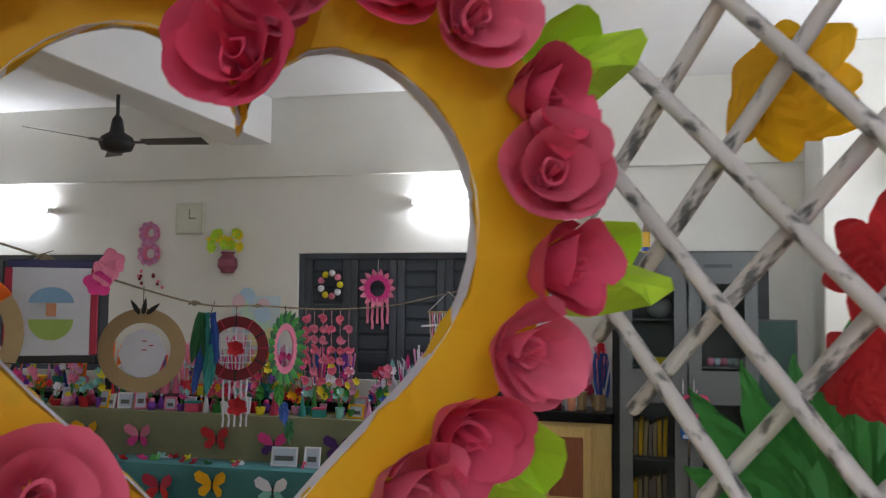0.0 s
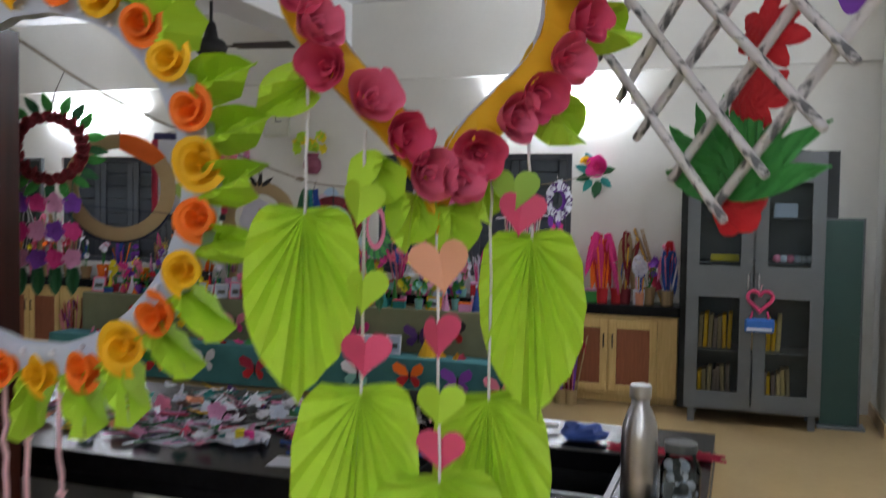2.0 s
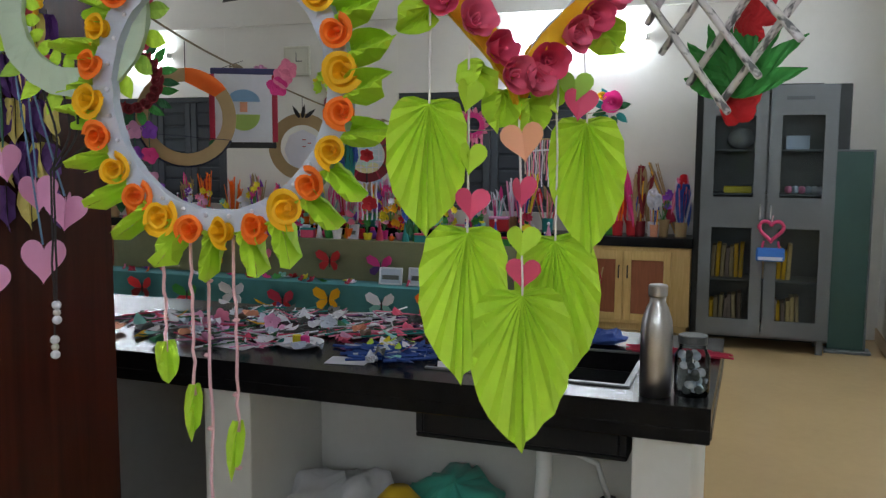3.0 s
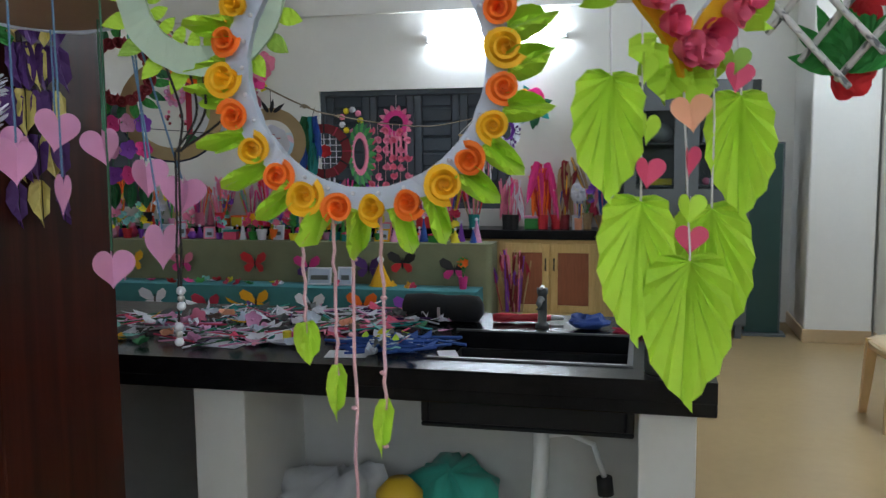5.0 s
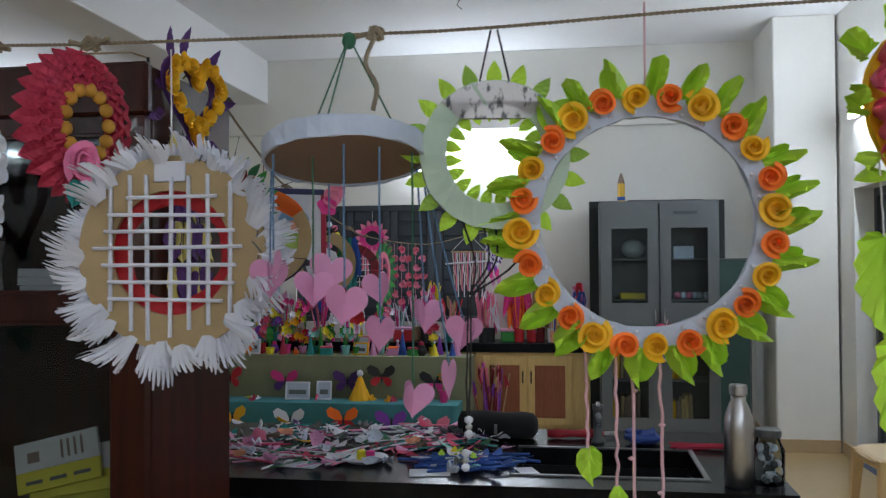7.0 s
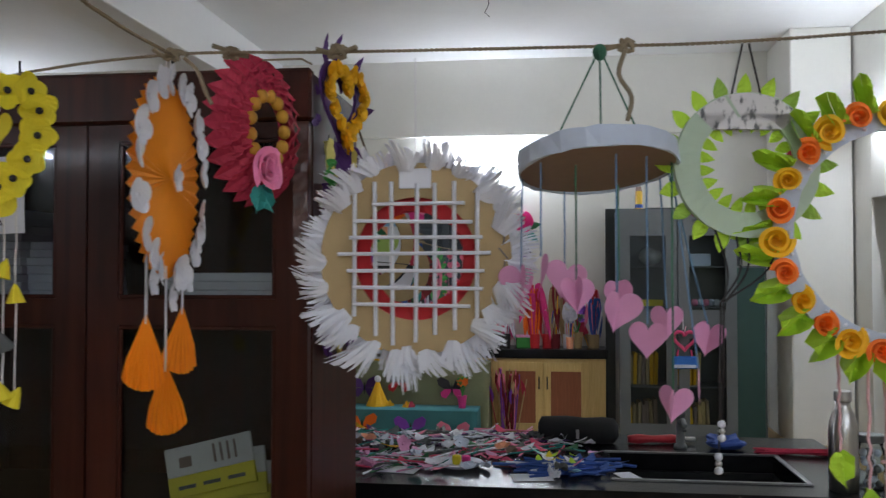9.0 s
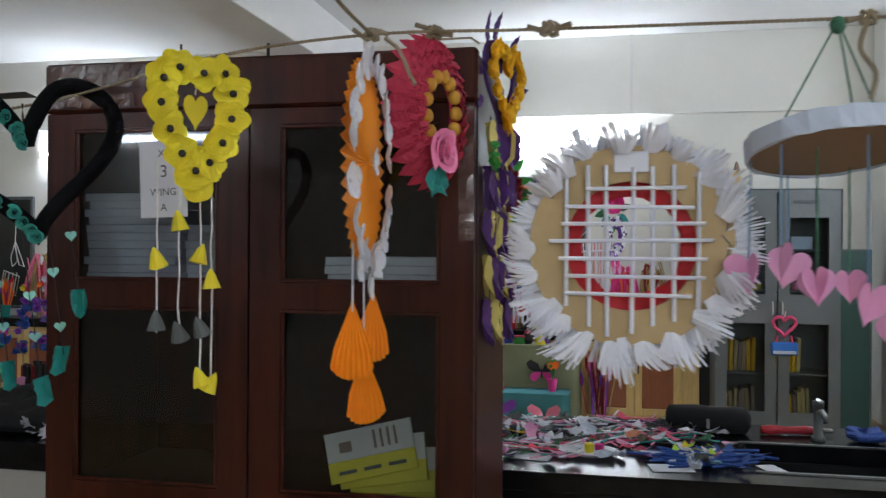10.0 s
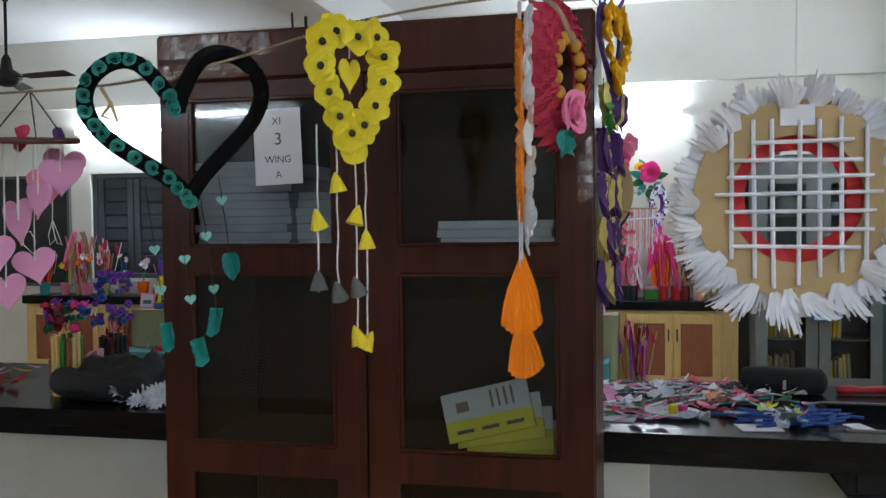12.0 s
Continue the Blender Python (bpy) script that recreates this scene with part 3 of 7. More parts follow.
counter_top = solid("counter_top", slab(CTX0 - 0.02, CTX1 + 0.01, 6.755, 7.135, 0.715, 0.796, 0.006), GRANITE, "polished black granite counter top along the wall", "counter top", kind="structure")


def wall_cabinet(x0, x1):
    c = thing("wall_cabinet", "yellow wooden base cabinet with two red-brown panelled doors", "cabinet", pose(x0, 6.775, 0), group="cabinets under the wall counter")
    w = x1 - x0
    part("body", join(slab(0, w, 0.02, 0.355, 0.06, 0.71), slab(0.02, w - 0.02, 0.06, 0.34, 0, 0.06)), YELLOWWOOD, c)
    for k in range(2):
        a = 0.06 + k * (w - 0.2) / 2
        b = a + (w - 0.2) / 2 - 0.012
        d = part("door", join(slab(a, a + 0.06, 0, 0.019, 0.09, 0.68), slab(b - 0.06, b, 0, 0.019, 0.09, 0.68), slab(a + 0.06, b - 0.06, 0, 0.019, 0.09, 0.15), slab(a + 0.06, b - 0.06, 0, 0.019, 0.6, 0.68)), YELLOWWOOD, c)
        part("panel", slab(a + 0.06, b - 0.06, 0.008, 0.019, 0.15, 0.6), REDPANEL, d)
        hx = b - 0.03 if k == 0 else a + 0.03
        part("handle", tube([(hx, 0.0, 0.45), (hx, -0.02, 0.45), (hx, -0.02, 0.55), (hx, 0.0, 0.55)], 0.006), BLACK, d, "black bar handle")
    return c


n_cab = 7
for i in range(n_cab):
    step = (CTX1 - CTX0) / n_cab
    wall_cabinet(CTX0 + i * step, CTX0 + (i + 1) * step - 0.004)


def cloth_cover(name, x0, x1, y0, y1, z, material, label, low=0.015, seed=0):
    """A table cover: a flat top with a skirt that falls in soft folds on three sides."""
    rnd = random.Random(seed)
    path = []
    n = 120
    per = [(x0, y1), (x0, y0), (x1, y0), (x1, y1)]
    for (ax, ay), (bx, by) in zip(per, per[1:]):
        k = max(4, int(math.hypot(bx - ax, by - ay) / 0.05))
        for i in range(k):
            path.append((ax + (bx - ax) * i / k, ay + (by - ay) * i / k))
    path.append(per[-1])
    cx, cy = (x0 + x1) / 2, (y0 + y1) / 2
    v, f = [], []
    rows = 6
    for i, (x, y) in enumerate(path):
        wob = math.sin(i * 0.7) * 0.5 + math.sin(i * 0.31 + 1) + rnd.uniform(-0.4, 0.4)
        for j in range(rows):
            s = j / (rows - 1)
            push = 0.014 * s * wob + 0.008
            ox = push * (1 if x >= x1 - 1e-6 else -1 if x <= x0 + 1e-6 else 0)
            oy = -push if y <= y0 + 1e-6 else 0
            v.append((x + ox, y + oy, z - (z - low) * s))
    for i in range(len(path) - 1):
        for j in range(rows - 1):
            k = i * rows + j
            f.append((k, k + 1, k + rows + 1, k + rows))
    return solid(name, join((v, f), slab(x0 - 0.008, x1 + 0.008, y0 - 0.008, y1, z - 0.004, z + 0.004, 0.002)), material, label, "tablecloth", smooth=True)


def trestle(name, x0, x1, y0, y1, z, label):
    t = thing(name, label, "table", pose((x0 + x1) / 2, (y0 + y1) / 2, 0))
    w, d = x1 - x0, y1 - y0
    part("tabletop", box(w, d, 0.03, (0, 0, z - 0.02)), CARD, t)
    for sx in (-1, 1):
        for sy in (-1, 1):
            part("leg", box(0.04, 0.04, z - 0.035, (sx * (w / 2 - 0.06), sy * (d / 2 - 0.03), (z - 0.035) / 2)), CARD, t)


trestle("display_table", -6.3, -1.8, 6.48, 6.74, 0.69, "long table under an olive cloth by the wall counter")
cloth_cover("tablecloth", -6.3, -1.8, 6.47, 6.74, 0.695, GREENCLOTH, "olive green cloth over the long display table", seed=1)
trestle("display_bench", -6.4, -1.87, 6.16, 6.44, 0.335, "low bench under a teal cloth before the long table")
cloth_cover("bench_cloth", -6.4, -1.87, 6.15, 6.44, 0.342, TEALCLOTH, "teal cloth over the low display bench", seed=2)


def almirah():
    c = thing("steel_cupboard", "grey steel cupboard with four glazed door panels", "cupboard", pose(-0.724, 6.356, 0))
    w, d, h, z0 = 0.935, 0.42, 1.98, 0.1
    part("carcass", join(slab(0, 0.02, 0.02, d, z0, h), slab(w - 0.02, w, 0.02, d, z0, h), slab(0.02, w - 0.02, 0.02, d, h - 0.03, h), slab(0.02, w - 0.02, 0.02, d, z0, z0 + 0.05), slab(0.02, w - 0.02, d - 0.012, d, z0 + 0.05, h - 0.03)), GREYSTEEL, c)
    for x in (0.03, w - 0.08):
        for y in (0.03, d - 0.08):
            part("foot", slab(x, x + 0.05, y, y + 0.05, 0, z0), GREYSTEEL, c)
    for z in (0.52, 0.96, 1.17, 1.5):
        part("shelf", slab(0.022, w - 0.022, 0.05, d - 0.014, z, z + 0.015), GREYSTEEL, c)
    for k in range(2):
        a = 0.006 + k * w / 2
        b = a + w / 2 - 0.012
        dz = [z0 + 0.02, 0.24, 0.93, 1.16, 1.76, h - 0.02]
        d1 = part("door", frame_plate(a, b, dz[0], dz[5], 0, 0.018, [(a + 0.085, b - 0.085, dz[1], dz[2]), (a + 0.085, b - 0.085, dz[3], dz[4])]), GREYSTEEL, c)
        for lo, hi in ((dz[1], dz[2]), (dz[3], dz[4])):
            p = part("pane", slab(a + 0.085, b - 0.085, 0.007, 0.011, lo, hi, 0.001), GLASSF, d1)
            p.visible_shadow = False
        hx = b - 0.03 if k == 0 else a + 0.03
        part("handle", tube([(hx, 0, 1.0), (hx, -0.025, 1.01), (hx, -0.025, 1.09), (hx, 0, 1.1)], 0.006), STEEL, d1)
    part("name_plate", slab(w * 0.62, w * 0.82, -0.003, -0.0005, 1.87, 1.895, 0.001), DARKSTEEL, c)
    return c


almirah()
rn = random.Random(5)
for z, xs2 in ((0.536, (-0.62, -0.28)), (0.151, (-0.62, -0.2))):
    for x in xs2:
        for k in range(7):
            hh = rn.uniform(0.2, 0.27)
            b = thing("book", "worn brown-backed book standing on a cupboard shelf", "book", pose(x + k * 0.034, 6.5, z, 0, rn.uniform(-3, 3), 0), group="books in the steel cupboard")
            part("cover", slab(-0.014, 0.014, 0, 0.16, 0, hh), rn.choice([CARD, AMBER, YELLOWWOOD, CARDB]), b)
            part("pages", slab(-0.011, 0.011, 0.004, 0.164, 0.004, hh - 0.004), WHITE, b)
bt = thing("yellow_tray", "small yellow plastic tray on a cupboard shelf", "tray", pose(-0.46, 6.52, 1.185))
part("body", join(slab(-0.1, 0.1, -0.06, 0.06, 0, 0.008), slab(-0.1, -0.092, -0.06, 0.06, 0.008, 0.05), slab(0.092, 0.1, -0.06, 0.06, 0.008, 0.05), slab(-0.092, 0.092, -0.06, -0.052, 0.008, 0.05), slab(-0.092, 0.092, 0.052, 0.06, 0.008, 0.05)), mat("yellow_plastic", (0.75, 0.6, 0.02), 0.4), bt)
for k in range(6):
    solid("small_ornament", at(ball(0.03, 8), 0, 0, 0.03), rn.choice([PINK, WHITE, PALEBLUE]), "small pale ornament on a cupboard shelf", "ornament", pose(-0.1 + k * 0.045, 6.52 + rn.uniform(-0.03, 0.03), 1.185), group="ornaments in the cupboard", smooth=True)
bag = solid("clear_bag", at(ball(0.1, 10, 0.8), 0, 0, 0.08, 0, 0, 0), mat("grey_plastic_film", (0.35, 0.37, 0.38), 0.25, 0, 0.3, 30, 0.6), "crumpled grey plastic bag on a cupboard shelf", "plastic bag", pose(-0.45, 6.56, 1.515), smooth=True)
solid("tin_box", slab(-0.08, 0.08, -0.06, 0.06, 0, 0.1), PALEBLUE, "pale blue tin box on a cupboard shelf", "box", pose(-0.05, 6.56, 1.515))

# ornament on the cupboard handle
orn = thing("hanging_ornament", "pink wire heart with a blue tag hanging on the cupboard", "ornament", pose(-0.21, 6.325, 0.9))
hl = heart(0.17, 30)
part("wire_heart", tube([(x, 0, z + 0.01) for x, z in hl] + [(hl[0][0], 0, hl[0][1] + 0.01)], 0.013, 8), mat("pink_plush", (0.62, 0.06, 0.16), 0.9, 0, 0.2, 200, 0.6), orn, "pink plush wire heart", True)
part("cord", tube([(0, 0, 0.085), (0.01, 0.0, 0.13)], 0.004), STRINGP, orn)
part("tag", slab(-0.1, 0.1, -0.02, 0.02, -0.21, -0.11, 0.012), mat("blue_felt", (0.02, 0.12, 0.42), 0.8, 0, 0.2, 120, 0.4), orn, "blue felt tag with a pale band")
part("tag_band", slab(-0.085, 0.085, -0.023, -0.0205, -0.2, -0.175), PALEBLUE, orn)
for s in (-1, 1):
    part("hanger", tube([(s * 0.05, 0, -0.06), (s * 0.06, 0, -0.115)], 0.008), bpy.data.materials["pink_plush"], orn)

# dark upright sheet and green board by the cupboard
solid("leaning_board", slab(-0.8, 0.33, 6.83, 6.87, 0, 2.015), BLACKBOARD, "black upright sheet behind the steel cupboard", "board")
gb = thing("green_board", "dark green board with a pale edge against the pillar", "board", pose(0, 0, 0))
part("sheet", slab(0.22, 0.47, 6.57, 6.61, 0.02, 1.5), GREENBOARD, gb)
part("rim", join(slab(0.47, 0.485, 6.565, 6.615, 0.02, 1.515), slab(0.22, 0.47, 6.565, 6.615, 1.5, 1.515)), GREYSTEEL, gb)
part("foot", slab(0.2, 0.52, 6.5, 6.68, 0, 0.02), GREYSTEEL, gb)

# a pencil-shaped ornament on the cupboard top
cr = thing("crayon_ornament", "small yellow pencil ornament standing on the cupboard", "ornament", pose(-0.54, 6.56, 1.98))
part("body", lathe([(0.03, 0), (0.03, 0.16)], 6), mat("yellow_lacquer", (0.75, 0.45, 0.03), 0.4), cr)
part("tip", lathe([(0.03, 0.16), (0.012, 0.23), (0.003, 0.25)], 6), CARDB, cr)
part("band", lathe([(0.032, 0.02), (0.032, 0.05)], 6), BLUE, cr)
solid("flat_folder", slab(-0.3, 0.3, -0.12, 0.12, 0, 0.012), BLACK, "dark folder lying on the steel cupboard", "folder", pose(-0.2, 6.58, 1.982, 0, 0, 3))

# clock and wall ornaments
ck = thing("wall_clock", "square cream wall clock", "clock", pose(-4.594, Y1, 2.358))
part("case", box(0.29, 0.03, 0.29, (0, -0.016, 0), 0.012), mat("cream_plastic", (0.6, 0.6, 0.5), 0.4), ck)
part("dial", box(0.23, 0.004, 0.23, (0, -0.033, 0)), mat("dial_card", (0.66, 0.66, 0.56), 0.5), ck)
part("pointer", join(box(0.008, 0.003, 0.09, (0.0, -0.037, 0.04)), box(0.07, 0.003, 0.01, (0.03, -0.037, 0))), GREYP, ck)

p8 = thing("paper_garland", "pink paper ring garland with petals hanging on the wall", "wall ornament", pose(-4.99, Y1 - 0.02, 2.12))
for dz, r in ((0.11, 0.09), (-0.08, 0.1)):
    part("paper_ring", at(band(circle(r * 0.45, 24), circle(r, 24), 0.015), 0, 0, dz), PINK, p8)
    for k in range(9):
        a = 2 * math.pi * k / 9
        part("petal", rose_geo(0.035, 0.03, 1.5, 3), LILAC, p8, m=pose(r * 0.9 * math.cos(a), -0.01, dz + r * 0.9 * math.sin(a)), key="p8rose")
for k in range(10):
    part("paper_dot", at(ball(0.018, 6, 0.4), 0, 0, 0, 90), rn.choice([DRED, PINK]), p8, m=pose(rn.uniform(-0.13, 0.13), 0, rn.uniform(-0.42, -0.24)))

pv = thing("paper_vase", "paper vase with lime flowers fixed to the wall", "wall ornament", pose(-4.2, Y1 - 0.03, 2.0))
part("vase", lathe([(0.05, -0.14), (0.09, -0.08), (0.085, -0.02), (0.05, 0.02), (0.065, 0.05)], 14), mat("plum_card", (0.25, 0.06, 0.1), 0.6), pv)
for k in range(14):
    part("bloom", petal_flower(0.05, 6, 0.3, 0.6, k), YELLOW if k % 2 else LIME, pv, m=pose(rn.uniform(-0.15, 0.15), -0.03 - rn.uniform(0, 0.03), rn.uniform(0.06, 0.22), 0, rn.uniform(0, 90), 0), key="pv%d" % (k % 2))

rw = thing("wall_rose", "hot pink rose with teal leaves fixed to the wall", "wall ornament", pose(-1.53, Y1 - 0.02, 1.87))
rose_part(0.085, 0.06, 4, 7, HOTPINK, rw, pose(0.01, 0, 0.05), "wallrose")
part("bud", rose_geo(0.045, 0.05, 2, 5), GOLD, rw, m=pose(-0.08, 0, 0.1))
for k, (x, z, a) in enumerate(((-0.1, -0.05, -110), (-0.08, -0.12, -150), (0.03, -0.14, 170), (0.1, -0.1, 130), (0.1, 0.02, 80), (-0.12, 0.03, -70), (0.0, -0.2, 180), (-0.05, 0.13, -30))):
    part("leaf", small_leaf(0.12, 0.07), TEAL if k % 2 else DGREEN, rw, m=pose(x * 0.5, 0, z * 0.5, 0, a, 0), key="rwleaf%d" % (k % 2))

bb = thing("chalkboard", "black chalkboard with white chalk drawings", "chalkboard", pose(0, 0, 0))
part("sheet", slab(-9.5, -7.45, Y1 - 0.03, Y1, 0.9, 2.0), BLACKBOARD, bb)
part("rim", join(slab(-9.53, -7.42, Y1 - 0.04, Y1, 0.87, 0.9), slab(-9.53, -7.42, Y1 - 0.04, Y1, 2.0, 2.03), slab(-7.45, -7.42, Y1 - 0.04, Y1, 0.9, 2.0)), GREYSTEEL, bb)
yb = Y1 - 0.033
part("chalk_drawing", join(tube([(-7.62, yb, 1.75), (-7.63, yb, 1.55), (-7.68, yb, 1.4), (-7.66, yb, 1.3), (-7.6, yb, 1.36), (-7.63, yb, 1.55)], 0.006, 4), tube([(-7.62, yb, 1.55), (-7.55, yb, 1.38), (-7.52, yb, 1.3), (-7.58, yb, 1.32), (-7.63, yb, 1.5)], 0.006, 4), tube([(-7.8, yb, 1.05), (-7.62, yb, 1.0), (-7.58, yb, 1.2), (-7.76, yb, 1.26), (-7.8, yb, 1.05)], 0.006, 4), *[tube([(-7.78 + 0.045 * k, yb, 1.05), (-7.74 + 0.045 * k, yb, 1.24)], 0.005, 4) for k in range(4)], tube([(-7.98, yb, 1.3), (-7.86, yb, 1.2), (-7.84, yb, 1.35), (-7.9, yb, 1.45), (-8.0, yb, 1.4), (-7.98, yb, 1.3)], 0.006, 4)), CHALK, bb)

tw = thing("wall_wreath", "pink ring wreath with tassels hung before the window", "wreath", pose(-2.8, Y1 + 0.02, 1.73))
part("hanger", tube([(0, 0.0, 0.1), (0, 0.02, 0.3)], 0.002, 4), STRINGW, tw)
part("paper_ring", band(circle(0.07, 24), circle(0.12, 24), 0.02), HOTPINK, tw)
for k in range(14):
    a = 2 * math.pi * k / 14
    part("petal", small_leaf(0.07, 0.05), PINK, tw, m=pose(0.1 * math.cos(a), -0.01, 0.1 * math.sin(a), 0, 90 - math.degrees(a), 0), key="twp")
for k in range(5):
    x = -0.09 + 0.045 * k
    part("tassel", tube(wavy((x, 0, -0.08), (x, 0, -0.3 - 0.05 * (k % 2)), 6, 0.004, 0, k), 0.012), PINK, tw)
ww = thing("window_ornament", "small round paper ornament hung on the shutters", "wall ornament", pose(-3.22, 7.12, 1.76))
for k in range(9):
    a = 2 * math.pi * k / 9
    part("dot", at(ball(0.032, 6, 0.5), 0, 0, 0, 90), [YELLOW, PINK, WHITE][k % 3], ww, m=pose(0.09 * math.cos(a), 0, 0.1 * math.sin(a)))
part("paper_ring", band(circle(0.07, 20), circle(0.1, 20), 0.01), BLACK, ww)


# ---- small crafts on the far tables ----
def flower_pot(x, y, z, r, h, potm, flowm, seed, tall=1.0):
    q = random.Random(seed)
    t = thing("flower_pot", "small pot with paper flowers on the display", "flower pot", pose(x, y, z), group="crafts on the display")
    part("pot", lathe([(r * 0.7, 0), (r, h), (r * 0.92, h * 0.98), (r * 0.85, h * 0.9)], 12), potm, t)
    k = q.randint(5, 8)
    for i in range(k):
        a = q.uniform(0, 6.28)
        e = r * q.uniform(0.2, 1.5)
        zz = h + tall * q.uniform(0.05, 0.14)
        tip = (e * math.cos(a), e * math.sin(a) * 0.6, zz)
        part("stem", tube([(0, 0, h * 0.8), (tip[0] * 0.6, tip[1] * 0.6, (h + zz) / 2), tip], 0.003, 4), GREEN, t)
        part("bloom", petal_flower(0.035, 6, 0.35, 0.6, i % 3), flowm[i % len(flowm)], t, m=pose(*tip, q.uniform(-50, 10), q.uniform(0, 60), q.uniform(-30, 30)), key="fpb%d" % (i % 3))
    return t


def stick_bunch(x, y, z, h, mats, holder, seed, n=14, spread=0.12, blades=0):
    q = random.Random(seed)
    t = thing("stick_bunch", "holder with a bunch of bright paper sticks", "stick bunch", pose(x, y, z), group="stick bunches on the counter")
    part("holder", lathe([(0.045, 0), (0.05, 0.12), (0.046, 0.12), (0.043, 0.01)], 12), holder, t)
    for i in range(n):
        a, e = q.uniform(0, 6.28), q.uniform(0.1, 1)
        hh = h * q.uniform(0.7, 1.05)
        tip = (spread * e * math.cos(a), spread * 0.5 * e * math.sin(a), hh)
        part("stick", tube([(tip[0] * 0.2, tip[1] * 0.2, 0.02), tip], q.uniform(0.004, 0.009), 5), mats[i % len(mats)], t)
        if i % 3 == 0:
            part("paper_leaf", small_leaf(0.14, 0.05), mats[(i + 1) % len(mats)], t, m=pose(tip[0] * 0.8, tip[1] * 0.8, hh * 0.75, 0, q.uniform(-20, 20), q.uniform(-40, 40)), key="sbl")
    for i in range(blades):
        e = (i + 0.5) / blades * 2 - 1
        part("paper_blade", fan_leaf(h * q.uniform(0.6, 0.85), q.uniform(0.05, 0.08), 5, 0.006, 0.05, 0.9, i % 4), mats[i % len(mats)], t, m=pose(spread * 0.35 * e, q.uniform(-0.03, 0.03), h * q.uniform(0.85, 1.05), q.uniform(-4, 8), -e * math.degrees(spread / h) * 0.9 + q.uniform(-5, 5), q.uniform(-40, 40)))
    return t


def photo_frame(x, y, z, w, h, rz, fm):
    t = thing("photo_frame", "small framed picture standing on the display", "photo frame", pose(x, y, z, -12, 0, rz), group="framed pictures on the display")
    part("frame", join(slab(-w / 2, w / 2, -0.008, 0.008, 0, 0.015), slab(-w / 2, w / 2, -0.008, 0.008, h - 0.015, h), slab(-w / 2, -w / 2 + 0.015, -0.008, 0.008, 0.015, h - 0.015), slab(w / 2 - 0.015, w / 2, -0.008, 0.008, 0.015, h - 0.015)), fm, t)
    part("print", slab(-w / 2 + 0.015, w / 2 - 0.015, -0.003, 0.003, 0.015, h - 0.015, 0.001), PALEBLUE, t)
    part("print_band", slab(-w / 2 + 0.03, w / 2 - 0.03, -0.005, -0.0035, h * 0.3, h * 0.55, 0.001), GREYP, t)


def craft_box(x, y, z, s, m1, m2, rz):
    t = thing("craft_box", "small bright craft box on the display", "box", pose(x, y, z, 0, 0, rz), group="crafts on the display")
    part("body", slab(-s, s, -s * 0.7, s * 0.7, 0, s * 1.2), m1, t)
    part("lid", slab(-s * 1.06, s * 1.06, -s * 0.76, s * 0.76, s * 1.2, s * 1.45), m2, t)


def bauble(x, y, z, r, m1, m2):
    t = thing("craft_pot", "round painted craft pot on the display", "pot", pose(x, y, z), group="crafts on the display")
    part("body", lathe([(r * 0.6, 0), (r, r * 0.7), (r * 0.95, r * 1.1), (r * 0.6, r * 1.6), (r * 0.7, r * 1.8)], 14), m1, t, "", True)
    part("knob", at(ball(r * 0.55, 8), 0, 0, r * 2.0), m2, t, "", True)


def paper_cone(x, y, z, r, h, m1):
    t = thing("paper_cone", "bright paper cone with a pompom", "paper cone", pose(x, y, z), group="crafts on the display")
    part("cone", lathe([(r, 0), (r * 0.5, h * 0.5), (r * 0.06, h)], 12), m1, t)
    part("pompom", at(ball(r * 0.3, 6), 0, 0, h), WHITE, t)


q = random.Random(11)
x = -6.2
while x < -1.9:
    for row, (yy, zz) in enumerate(((6.55, 0.7), (6.66, 0.7))):
        xx = x + q.uniform(-0.03, 0.03)
        k = q.randint(0, 6)
        if k <= 1:
            flower_pot(xx, yy, zz, q.uniform(0.03, 0.05), q.uniform(0.05, 0.1), q.choice(BRIGHTS), [q.choice(BRIGHTS), q.choice(BRIGHTS)], int(x * 100) + row)
        elif k == 2:
            craft_box(xx, yy, zz, q.uniform(0.035, 0.06), q.choice(BRIGHTS), q.choice(BRIGHTS), q.uniform(-30, 30))
        elif k == 3:
            bauble(xx, yy, zz, q.uniform(0.03, 0.055), q.choice(BRIGHTS + [BLACK, CARD]), q.choice(BRIGHTS))
        elif k == 4:
            photo_frame(xx, yy, zz, q.uniform(0.1, 0.16), q.uniform(0.1, 0.16), q.uniform(-20, 20), q.choice([WHITE, AMBER, PINK]))
        elif k == 5:
            paper_cone(xx, yy, zz, q.uniform(0.03, 0.045), q.uniform(0.1, 0.2), q.choice(BRIGHTS))
        else:
            bauble(xx, yy, zz, q.uniform(0.025, 0.04), q.choice(BRIGHTS), q.choice(BRIGHTS))
    x += q.uniform(0.1, 0.16)
x = -7.6
